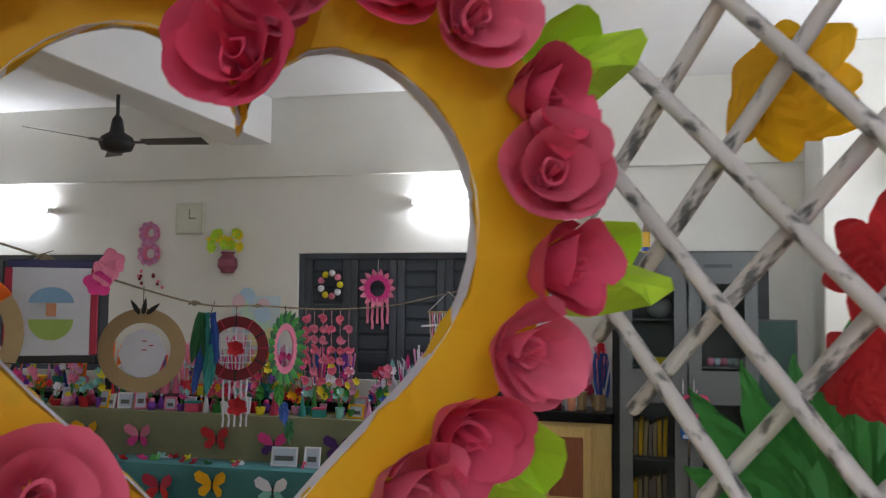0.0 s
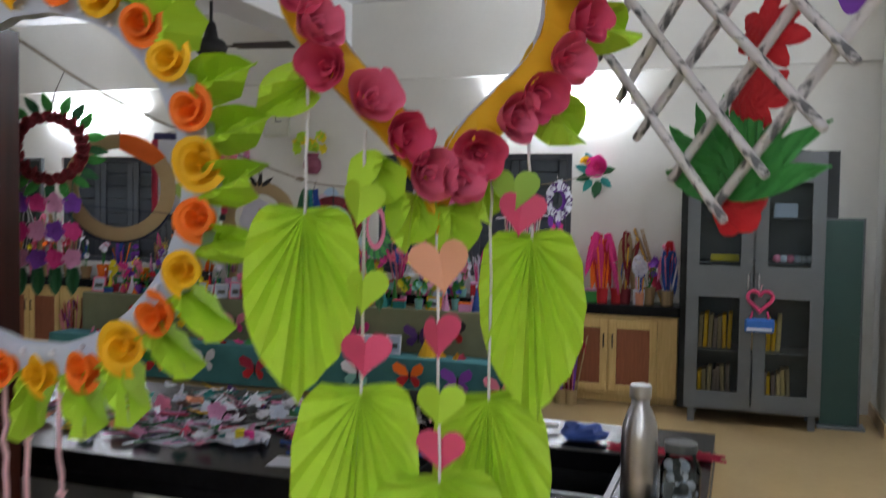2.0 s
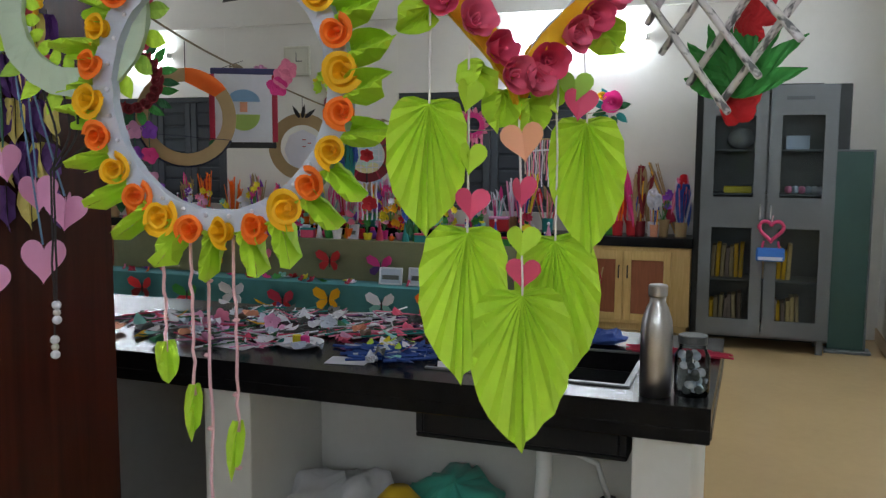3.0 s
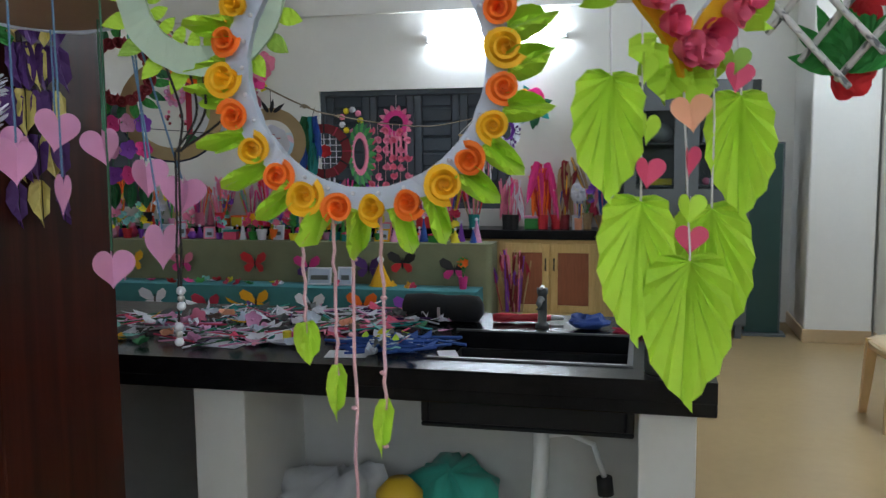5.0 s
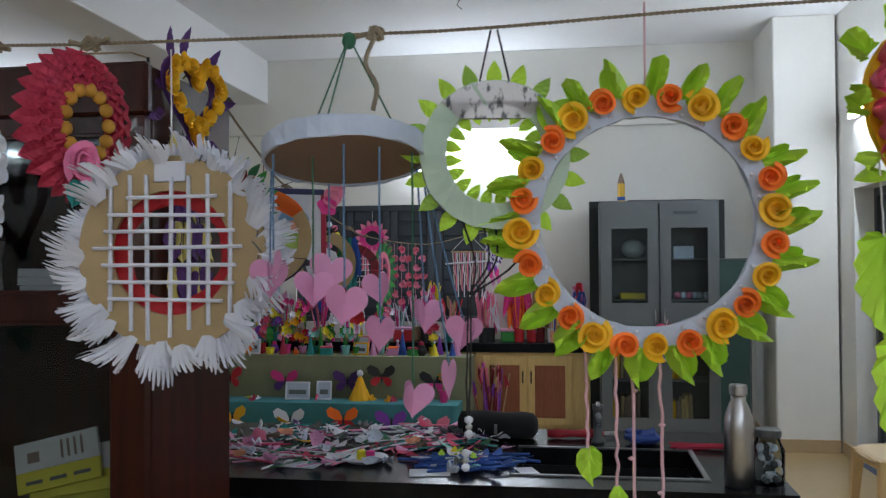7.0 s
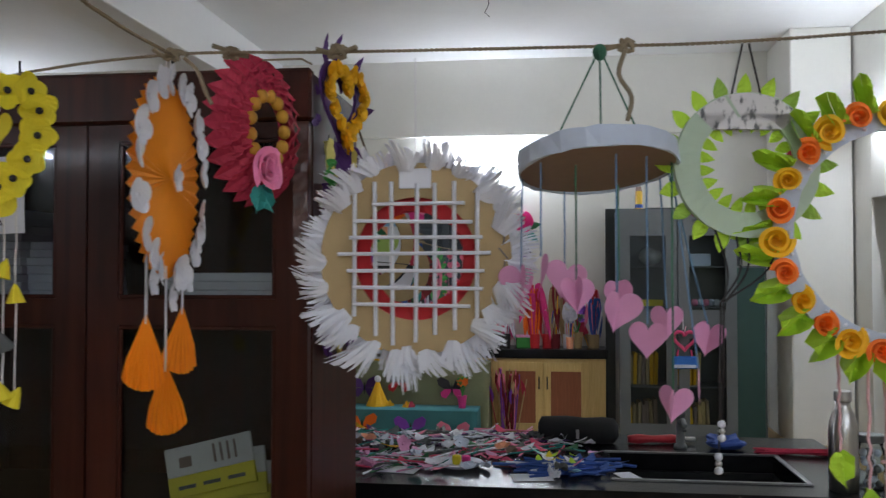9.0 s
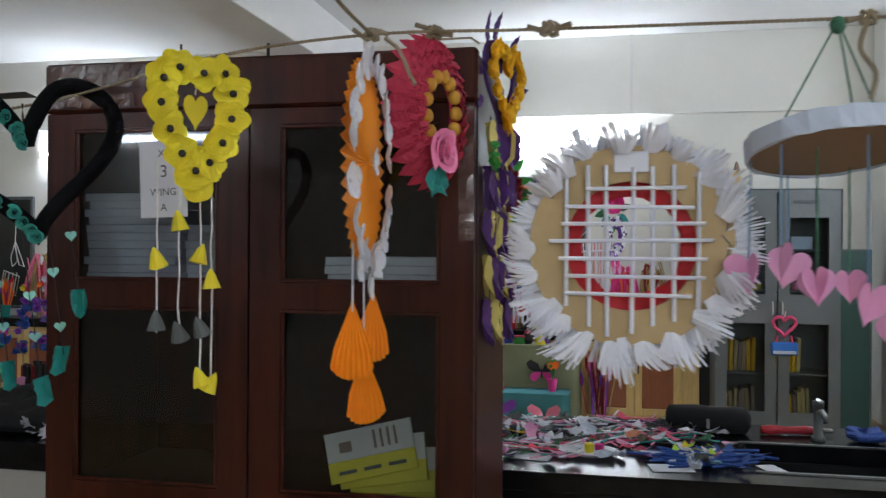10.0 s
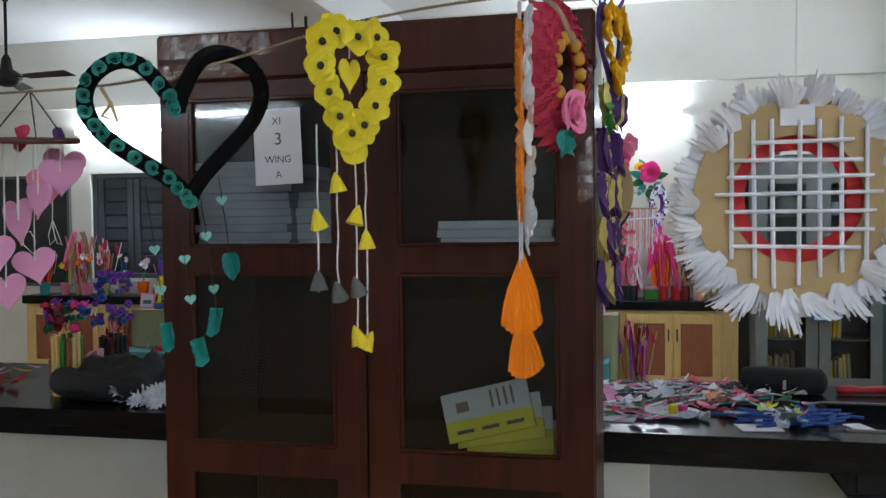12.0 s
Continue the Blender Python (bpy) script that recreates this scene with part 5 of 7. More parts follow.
v = [(p[0] * (1 + 0.35 * noise.noise(Vector(p) * 7)), p[1] * (1 + 0.25 * noise.noise(Vector(p) * 9)), max(0.002, p[2] * (1 + 0.7 * noise.noise(Vector(p) * 11) + 0.35 * noise.noise(Vector(p) * 26)))) for p in v]
solid("dark_drape", (v, f), BLACKCLOTH, "crumpled black cloth bundle lying on the counter", "cloth", pose(-3.28, 1.72, IZ), smooth=True)
for k in range(16):
    solid("paper_roll", tube([(-0.16, 0, 0), (0.16, q.uniform(-0.06, 0.06), 0.0)], 0.006, 6), WHITE if k % 3 else PALEBLUE, "thin rolled paper stick lying on the counter", "paper roll", pose(-3.05 + q.uniform(-0.12, 0.08), 1.98 + q.uniform(-0.1, 0.1), IZ + 0.007 + 0.006 * (k % 3), 0, 0, q.uniform(-25, 25)), group="paper rolls on the counter")
for k in range(30):
    solid("cut_petal", small_leaf(0.06, 0.04), q.choice([RED, CARD, DRED, LILAC, AMBER]), "cut paper petal lying on the counter", "paper petal", pose(q.uniform(-4.3, -3.6), q.uniform(1.6, 2.15), IZ + 0.006 + q.uniform(0, 0.02), -85, 0, q.uniform(0, 360)), group="cut petals on the counter", key="cpt")
solid("pink_ribbon", tube([(-0.05, 0, 0.02), (-0.02, 0.02, 0.1), (0.03, 0, 0.12), (0.05, -0.02, 0.03)], 0.016, 6), LILAC, "loose pink paper ribbon on the counter", "ribbon", pose(-3.52, 1.85, IZ))


# ---- the plastic chair ----
ch = thing("plastic_chair", "beige moulded plastic chair standing on the floor", "chair", pose(0.835, 4.33, 0, 0, 0, -86))
v, f = [], []
for i in range(9):
    for j in range(9):
        u, w = i / 4 - 1, j / 4 - 1
        e = (1 - 0.06 * w * w, 1 - 0.05 * u * u)
        v.append((0.21 * u * e[0], 0.2 * w * e[1], 0.428 + 0.018 * (u * u * 0.6 + max(0, w) ** 2) - 0.02 * max(0, -w) ** 4))
top = len(v)
v += [(x, y, z - 0.016) for x, y, z in v]
for i in range(8):
    for j in range(8):
        a = i * 9 + j
        f += [(a, a + 9, a + 10, a + 1), (top + a + 1, top + a + 10, top + a + 9, top + a)]
for k in range(8):
    for a, b in ((k, k + 1), (72 + k + 1, 72 + k), ((k + 1) * 9, k * 9), (k * 9 + 8, (k + 1) * 9 + 8)):
        f.append((a, b, top + b, top + a))
part("seat", (v, f), mat("cream_plastic_seat", (0.66, 0.5, 0.3), 0.35, 0, 0.06, 30, 0.03), ch, "paler dished seat", True)
part("seat_rim", frame_plate(-0.2, 0.2, -0.19, 0.19, 0, 0.045, [(-0.18, 0.18, -0.17, 0.17)]), BEIGEPL, ch, m=pose(0, 0, 0.37, 90) @ pose(0, 0, 0))
for sx in (-1, 1):
    for sy in (-1, 1):
        lg = [(0.024, 0.03, 0.42), (0.02, 0.024, 0.2), (0.016, 0.018, 0.0)]
        v, f = [], []
        for k, (hx, hy, z) in enumerate(lg):
            cx, cy = sx * (0.175 + 0.025 * (1 - z / 0.42)), sy * (0.165 + 0.03 * (1 - z / 0.42))
            v += [(cx - hx, cy - hy, z), (cx + hx, cy - hy, z), (cx + hx, cy + hy, z), (cx - hx, cy + hy, z)]
        for k in range(2):
            for i in range(4):
                f.append((4 * k + i, 4 * k + (i + 1) % 4, 4 * k + 4 + (i + 1) % 4, 4 * k + 4 + i))
        part("leg", (v, f + [(0, 1, 2, 3), (11, 10, 9, 8)]), BEIGEPL, ch)
    part("back_post", tube(smooth_path([(sx * 0.185, 0.18, 0.42), (sx * 0.195, 0.2, 0.56), (sx * 0.2, 0.23, 0.72), (sx * 0.185, 0.25, 0.85)], 4), 0.018, 8), BEIGEPL, ch, "", True)
for k in range(5):
    x = -0.12 + 0.06 * k
    part("back_slat", tube(smooth_path([(x, 0.185, 0.44), (x, 0.21, 0.6), (x, 0.245, 0.82)], 4), 0.013, 6), BEIGEPL, ch, "", True)
part("top_rail", tube(smooth_path([(-0.185, 0.25, 0.85), (-0.1, 0.258, 0.872), (0, 0.262, 0.878), (0.1, 0.258, 0.872), (0.185, 0.25, 0.85)], 4), 0.02, 8), BEIGEPL, ch, "", True)


# ---- the wooden cabinet ----
CX0, CX1, CY0, CY1, CZ = -2.59, -1.712, 0.756, 1.15, 1.85
cab = thing("wooden_cabinet", "dark brown wooden cabinet with two glazed doors, taped along the top", "cabinet", pose(0, 0, 0))
for x in (CX0, CX1 - 0.025):
    part("side_panel", slab(x, x + 0.025, CY0 + 0.024, CY1, 0, CZ), DARKWOOD, cab)
part("top_panel", slab(CX0 + 0.025, CX1 - 0.025, CY0 + 0.024, CY1, CZ - 0.03, CZ), DARKWOOD, cab)
part("bottom_panel", slab(CX0 + 0.025, CX1 - 0.025, CY0 + 0.024, CY1, 0.05, 0.08), DARKWOOD, cab)
part("back_panel", slab(CX0 + 0.025, CX1 - 0.025, CY1 - 0.012, CY1, 0.08, CZ - 0.03), DARKWOOD, cab)
part("plinth", slab(CX0 + 0.04, CX1 - 0.04, CY0 + 0.06, CY1 - 0.02, 0, 0.05), DARKWOOD, cab)
part("cornice", slab(CX0 - 0.004, CX1 + 0.004, CY0 - 0.004, CY0 + 0.022, 1.755, CZ + 0.004, 0.006), DARKWOOD, cab)
TAPE = mat("crinkled_clear_tape", (0.065, 0.028, 0.022), 0.22, 0, 0.25, 45, 1.0)
TAPE.node_tree.nodes["Principled BSDF"].inputs["Specular IOR Level"].default_value = 1.0


def tape_strip(x0, x1, z0, z1, seed):
    """A strip of tape on the cabinet's front, lying in small wrinkles."""
    rnd = random.Random(seed)
    nx, nz = max(2, int((x1 - x0) / 0.012)), max(2, int((z1 - z0) / 0.012))
    v = [(x0 + (x1 - x0) * i / nx + rnd.uniform(-0.002, 0.002), rnd.uniform(-0.003, 0), z0 + (z1 - z0) * j / nz + rnd.uniform(-0.002, 0.002)) for j in range(nz + 1) for i in range(nx + 1)]
    f = [(j * (nx + 1) + i, j * (nx + 1) + i + 1, (j + 1) * (nx + 1) + i + 1, (j + 1) * (nx + 1) + i) for j in range(nz) for i in range(nx)]
    return v, f


for k, (x0, x1, z0, z1, y) in enumerate(((CX0 + 0.004, CX0 + 0.25, 1.803, 1.848, CY0 - 0.006), (CX0 + 0.004, CX0 + 0.2, 1.765, 1.79, CY0 - 0.006), (CX1 - 0.03, CX1 - 0.002, 1.5, 1.745, CY0 - 0.002))):
    part("tape", tape_strip(x0, x1, z0, z1, k), TAPE, cab, "shiny crinkled clear tape", False, pose(0, y, 0))
for z in (1.0, 1.385):
    part("shelf", slab(CX0 + 0.026, CX1 - 0.026, CY0 + 0.06, CY1 - 0.014, z - 0.02, z), DARKWOOD, cab)
CM = (CX0 + CX1) / 2
for k, (a, b) in enumerate(((CX0 + 0.002, CM - 0.002), (CM + 0.002, CX1 - 0.002))):
    d = part("door", frame_plate(a, b, 0.06, 1.753, CY0, CY0 + 0.022, [(a + 0.062, b - 0.062, lo, hi) for lo, hi in ((0.14, 0.96), (1.02, 1.37), (1.42, 1.722))]), DARKWOOD, cab)
    for lo, hi in ((0.14, 0.96), (1.02, 1.37), (1.42, 1.722)):
        p = part("pane", slab(a + 0.062, b - 0.062, CY0 + 0.008, CY0 + 0.012, lo, hi, 0.0005), GLASS, d)
        p.visible_shadow = False
    part("moulding", join(*[slab(a + 0.062, b - 0.062, CY0 + 0.001, CY0 + 0.007, z, z + 0.008, 0.002) for z in (1.02, 1.362, 1.42, 1.714)], *[slab(x, x + 0.008, CY0 + 0.001, CY0 + 0.007, lo + 0.008, hi - 0.008, 0.002) for x in (a + 0.062, b - 0.07) for lo, hi in ((1.02, 1.37), (1.42, 1.722))]), DARKWOOD, d)
part("nail", tube([(-2.3, CY0 + 0.01, 1.85), (-2.3, CY0 + 0.008, 1.885)], 0.0025, 6), BLACK, cab)


def paper_stack(x0, x1, y0, y1, z0, n, th, material, label, seed):
    q5 = random.Random(seed)
    t = thing("paper_stack", label, "paper stack", pose(0, 0, 0), group="paper stacks in the wooden cabinet")
    for k in range(n):
        dx = q5.uniform(-0.007, 0.007)
        part("sheaf", slab(x0 + dx, x1 + dx, y0 + q5.uniform(0, 0.006), y1, z0 + k * th, z0 + (k + 0.95) * th, 0.001), material, t)


OLDPAPER = mat("grey_white_paper", (0.72, 0.74, 0.8), 0.8, 0, 0.12, 200, 0.3)
paper_stack(-2.55, -2.34, 0.83, 1.1, 1.385, 13, 0.0165, OLDPAPER, "tall stack of grey-white papers behind glass", 1)
paper_stack(-2.33, -2.25, 0.84, 1.1, 1.385, 9, 0.0165, OLDPAPER, "stack of loose grey-white papers behind glass", 2)
paper_stack(-2.02, -1.79, 0.83, 1.08, 1.385, 5, 0.017, mat("white_folders", (0.85, 0.85, 0.85), 0.6), "stack of white folders on the cabinet shelf", 3)
for k in range(4):
    wb = thing("workbook", "workbook with a pale cover and yellow foot leaning in the cabinet", "book", pose(-1.996 + 0.014 * k, 0.795 + 0.016 * k, 1.03 - 0.012 * k, -12, 0, 0) @ pose(0, 0, 0, 0, -14 + 4.5 * k, 0), group="workbooks in the wooden cabinet")
    dz = 0.004 - 0.006 * k
    part("cover", slab(0, 0.175, 0, 0.008, 0.04, 0.092 + dz, 0.001), mat("pale_cover", (0.78, 0.76, 0.7), 0.5) if k == 0 else bpy.data.materials["pale_cover"], wb)
    part("foot_band", slab(0, 0.175, -0.0005, 0.0085, 0.0, 0.04, 0.001), bpy.data.materials["yellow_cover"] if k else mat("yellow_cover", (0.78, 0.68, 0.03), 0.5), wb, "yellow band with dark bars for writing")
    if k == 0:
        part("text_bars", join(*[slab(0.02 + 0.05 * j, 0.055 + 0.05 * j, -0.0015, -0.0008, 0.014, 0.021, 0.0002) for j in range(3)]), GREYP, wb)
        part("printed_tools", join(*[box(0.005, 0.001, 0.035, (0.1 + 0.014 * j, -0.0008, 0.07), 0.0003) for j in range(4)], box(0.025, 0.001, 0.02, (0.04, -0.0008, 0.065), 0.0003)), CARDB, wb)

note = thing("paper_note", "white paper note with handwriting taped on the glass", "note", pose(-2.33, CY0 - 0.003, 1.62, 0, -2, 0))
part("sheet", slab(-0.05, 0.05, -0.0006, 0.0006, -0.075, 0.075, 0.0002), WHITE, note)
INK = mat("dark_ink", (0.1, 0.1, 0.14), 0.6)


def words(text, x, z, size, parent):
    c = bpy.data.curves.new("lettering", "FONT")
    c.body, c.size, c.align_x, c.extrude = text, size, "CENTER", 0.0002
    c.materials.append(INK)
    ob = new("lettering", c)
    ob.parent = parent
    ob.matrix_basis = pose(x, -0.0012, z, 90)
    ob["label"] = "dark handwritten " + text
    return ob


words("XI", 0.0, 0.044, 0.02, note)
words("3", 0.002, 0.004, 0.034, note)
words("WING", 0.0, -0.032, 0.02, note)
words("A", 0.0, -0.062, 0.02, note)

# ---- the rope and what hangs from it ----
def knot(parent, x, y, z, r, rz=0, tails=2, seed=0):
    q6 = random.Random(seed)
    gs = [tube([(r * 1.3 * math.cos(a) * (0.6 + 0.4 * math.sin(2 * a)), r * 0.7 * math.sin(a), r * 0.8 * math.sin(a * 1.5)) for a in [k * 0.5 for k in range(20)]], r * 0.42, 6)]
    for k in range(tails):
        s = 1 if k % 2 else -1
        gs.append(tube([(0, 0, 0), (s * r * 1.5, 0, r * q6.uniform(-0.4, 0.8)), (s * r * 3, -r * 0.5, r * q6.uniform(-0.8, 1.2))], r * 0.4, 6))
    part("knot", join(*gs), JUTE, parent, m=pose(x, y, z, 0, 0, rz))


rope = thing("jute_rope", "brown jute rope strung across the room with knots", "rope", pose(0, 0, 0))
MAIN = [(1.12, 0.42, 1.95), (0.3, 0.36, 1.84), (-0.4, 0.32, 1.785), (-0.75, 0.31, 1.772), (-1.02, 0.3, 1.759), (-1.18, 0.3, 1.758), (-1.54, 0.285, 1.758), (-1.776, 0.305, 1.767), (-2.02, 0.33, 1.752), (-2.3, 0.33, 1.694), (-2.62, 0.33, 1.676), (-3.6, 0.4, 1.7), (-6.5, 0.6, 1.95), (-10.4, 0.8, 2.3)]
part("strand", twisted(smooth_path(MAIN, 8), 0.0022, 0.014), JUTE, rope, "", True)
part("strand", tube(smooth_path([(-1.776, 0.305, 1.767), (-1.757, 0.1, 1.757), (-1.74, -0.1, 1.77), (-1.75, -1.0, 1.93), (-1.8, -4.5, 2.5)], 6), 0.0024, 6), JUTE, rope, "", True)
part("rope_end", tube(smooth_path([(-1.755, 0.3, 1.76), (-1.735, 0.295, 1.742), (-1.72, 0.29, 1.71), (-1.712, 0.29, 1.695)], 4), 0.003, 6), JUTE, rope)
knot(rope, -1.776, 0.305, 1.767, 0.008, 0, 2, 1)
knot(rope, -1.69, 0.3, 1.765, 0.008, 10, 2, 2)
knot(rope, -1.54, 0.283, 1.758, 0.009, 0, 2, 3)
knot(rope, -1.17, 0.298, 1.758, 0.008, 0, 1, 4)
part("rope_end", tube(smooth_path([(-1.17, 0.298, 1.755), (-1.18, 0.29, 1.72), (-1.165, 0.285, 1.69), (-1.17, 0.285, 1.66)], 4), 0.003, 6), JUTE, rope)


def heart_loop(w, up, down, n=64):
    """A heart's outline with its notch at the origin; up and down stretch it over and under the notch."""
    vz = 7.5 / 32 * w
    return [(x, (z - vz) * (up if z > vz else down) - 0.11 * w * (2 * abs(x) / w) ** 1.5) for x, z in heart(w, n)]


def scaled(loop, s, cz):
    return [(x * s, cz + (z - cz) * s) for x, z in loop]


def string(parent, p, q2, material, r=0.0012, amp=0.001, seed=0, n=10, name="string"):
    return part(name, tube(wavy(p, q2, n, amp, 0, seed), r, 5), material, parent)


# heart wreath with pink roses and long pleated leaves
hw = thing("heart_wreath", "yellow heart wreath with rose pink paper roses and pleated lime leaves", "wreath", pose(-0.53, 0.322, 1.668, 0, 0, 38))
inner = heart_loop(0.15, 1.0, 1.37)
outer = scaled(inner, 1.43, -0.045)
part("heart_frame", crumple(band(inner, outer, 0.007), 0.0011, 4), GOLD, hw, "golden yellow paper-wrapped heart frame")
part("frame_edge", band(scaled(inner, 0.997, -0.045), scaled(inner, 1.0, -0.045), 0.0068), WHITE, hw)
mid = scaled(inner, 1.32, -0.045)
acc, path = 0.0, []
for i in range(len(mid)):
    a, b = Vector((*mid[i], 0)), Vector((*mid[(i + 1) % len(mid)], 0))
    path.append((acc, a, b))
    acc += (b - a).length
n_rose = 24
for k in range(n_rose):
    if k == n_rose // 2:
        continue
    s = (k + 0.15) / n_rose * acc
    for s0, a, b in path:
        if s0 <= s <= s0 + (b - a).length:
            p = a.lerp(b, (s - s0) / (b - a).length)
    out = Vector((p.x, p.y + 0.045, 0)).normalized()
    kind = k % 4
    rose_part(0.0152, 0.024, k % 5, [7, 8, 7, 7][kind], [ROSE, ROSEL, ROSE, ROSEL][kind], hw, pose(p.x, -0.004, p.y, q.uniform(-18, 18), q.uniform(0, 360), q.uniform(-18, 18)), "hwr%d" % (kind * 10 + k % 5))
    if k % 2 == 0 or k in (11, 13):
        ang = math.degrees(math.atan2(out.x, -out.y))
        part("leaf", fan_leaf(0.039, 0.033, 8, 0.0028, 0.2), LIME, hw, m=pose(p.x + out.x * 0.013, 0.003, p.y + out.y * 0.013, q.uniform(-12, 12), -ang + q.uniform(-14, 14), q.uniform(-10, 10)), key="hwleaf")
part("hanger", tube([(0, 0, 0.012), (-0.006, 0.0, 0.09), (-0.002, 0, 0.128)], 0.0015, 5), STRINGW, hw)
part("hanger", tube([(0, 0, 0.012), (0.004, 0.0, 0.07), (0.002, 0, 0.128)], 0.0015, 5), STRINGW, hw)
LEAVES = [(-0.088, -0.004, 1.502, 0.118, 0.08, 4), (0.066, -0.004, 1.488, 0.125, 0.08, -6), (-0.05, 0.0, 1.388, 0.14, 0.092, 8), (0.04, 0.004, 1.378, 0.14, 0.09, -10), (0.0, -0.012, 1.33, 0.148, 0.105, 0)]
for i, (lx, ly, lz, L, W, tw) in enumerate(LEAVES):
    part("hanging_leaf", fan_leaf(L, W * 0.9, 15, 0.005, 0.07, 0.88, i), LIME, hw, m=pose(lx, ly, lz - 1.668, 0, tw * 0.4, tw - 10), label="large pleated lime paper leaf")
    x0 = lx * 0.97
    z0 = {0: -0.075, 1: -0.095, 2: -0.115, 3: -0.125, 4: -0.165}[i]
    string(hw, (x0, 0, z0), (lx, ly - 0.003, lz - 1.668 - 0.006), STRINGW, 0.0011, 0.0006, i)
MINI = [(-0.055, 1.505, LIME), (0.055, 1.5, ROSE), (0.0, 1.465, PEACH), (-0.052, 1.45, LIME), (-0.002, 1.42, ROSE), (0.0, 1.375, LIME), (-0.05, 1.41, ROSE), (0.002, 1.345, ROSE), (0.05, 1.515, LIMED)]
for i, (lx, lz, mm) in enumerate(MINI):
    hv = heart(0.033 if i != 2 else 0.04, 26)
    v = [(0, 0.0, 0)] + [(x, -abs(x) * 0.35, z) for x, z in hv]
    part("small_heart", (v, [(0, 1 + j, 1 + (j + 1) % 26) for j in range(26)]), mm, hw, m=pose(lx, -0.012, lz - 1.668, 0, q.uniform(-10, 10), q.uniform(-30, 30)))

# ring wreath with orange and amber roses
fr = thing("flower_wreath", "pale blue ring wreath of orange and amber roses, lime leaves", "wreath", pose(-0.844, 0.31, 1.521, 0, 0, 2))
part("ring_frame", crumple(band(circle(0.125, 64), circle(0.15, 64), 0.012), 0.0011, 5), PALEBLUE, fr, "pale blue card ring")
n_r = 24
for k in range(n_r):
    a = 2 * math.pi * (k + 0.3) / n_r
    r = 0.022 if k % 4 == 0 else 0.0175
    rad = 0.147
    part("rose", rose_geo(r, 0.021, 2.2, k % 4, 0.06, 1.3), [AMBER, ORANGE][k % 2], fr, m=pose(rad * math.cos(a), -0.006, rad * math.sin(a), q.uniform(-12, 12), q.uniform(0, 360), q.uniform(-12, 12)), key="fr%d%d" % (k % 4, k % 4 == 0))
    b = a + math.pi / n_r
    part("leaf", fan_leaf(0.051, 0.03, 7, 0.0042, 0.3, 0.8, k % 4), LIME, fr, m=pose(0.147 * math.cos(b), 0.0, 0.147 * math.sin(b), q.uniform(-16, 16), 90 - math.degrees(b) + 180 + q.uniform(-24, 24), q.uniform(-15, 15)), key="frleaf%d" % (k % 4))
for k in range(30):
    a = 2 * math.pi * k / 30
    part("pearl", ball(0.0024, 6), WHITE, fr, m=pose(0.131 * math.cos(a), -0.007, 0.131 * math.sin(a)), key="pearl")
part("hanger", tube([(0, 0, 0.145), (0.0, -0.002, 0.262)], 0.0013, 5), STRINGP, fr)
for i, (lx, zt, zb, L) in enumerate(((-0.073, -0.15, -0.28, 0.045), (-0.038, -0.155, -0.325, 0.06), (-0.018, -0.155, -0.52, 0.05), (0.014, -0.15, -0.36, 0.062))):
    part("string", tube(wavy((lx, 0, zt), (lx + 0.002, 0, zb), 14, 0.0016, 0, i), 0.0019, 6), STRINGP, fr, "pink twisted string")
    part("string_leaf", fan_leaf(L, L * [0.62, 0.3, 0.3, 0.28][i], 6, 0.0022, 0.12), LIME, fr, m=pose(lx + 0.002, -0.001, zb + 0.012, 0, [-4, 5, 3, 8][i], [25, 40, 30, 38][i]))
for k in range(6):
    part("paper_curl", at(ball(0.004, 6, 0.6), 0, 0, 0), STRINGP, fr, m=pose([-0.018, 0.014][k % 2] + q.uniform(-0.003, 0.003), 0, -0.2 - 0.04 * k))

# pale green ring seen from behind, lime leaves and red buds along its rim
gr = thing("green_wreath", "pale green card ring with lime leaf points and red buds", "wreath", pose(-1.023, 0.305, 1.605, 0, 0, 8))
part("ring_frame", crumple(band(circle(0.06, 40), circle(0.091, 40), 0.008), 0.001, 7), PALEGREEN, gr)
for k in range(20):
    a = 2 * math.pi * k / 20
    part("leaf_point", small_leaf(0.03, 0.02), LIME if k % 3 else LIMED, gr, m=pose(0.085 * math.cos(a), 0.006, 0.085 * math.sin(a), 0, 90 - math.degrees(a), 0), key="grl")
    part("leaf_point", small_leaf(0.024, 0.015), LIME, gr, m=pose(0.064 * math.cos(a + 0.1), 0.006, 0.064 * math.sin(a + 0.1), 0, 270 - math.degrees(a), 0), key="gri")
    if k % 3 == 0:
        part("bud", rose_geo(0.014, 0.012, 1.8, 1), ROSE, gr, m=pose(0.075 * math.cos(a + 0.2), 0.016, 0.075 * math.sin(a + 0.2), 180), key="grb")
for s in (-1, 1):
    part("hanger", tube([(s * 0.02, 0, 0.08), (0.004 * s, 0.0, 0.152)], 0.0013, 5), STRINGK, gr)
part("stuck_paper", at(band([(x, z) for x, z in circle(0.062, 24)][3:10], [(x, z) for x, z in circle(0.09, 24)][3:10], 0.0095), 0, 0, 0), NEWS, gr)
for i, (a, x1, z1) in enumerate(((-60, -0.03, -0.17), (-90, -0.028, -0.17), (-120, -0.03, -0.17), (-100, -0.033, -0.17))):
    r0 = math.radians(a)
    part("cord", tube(smooth_path([(0.085 * math.cos(r0), 0, 0.085 * math.sin(r0)), (0.05 * math.cos(r0), 0, -0.13), (x1, 0, z1)], 5), 0.0014, 5), STRINGK, gr)
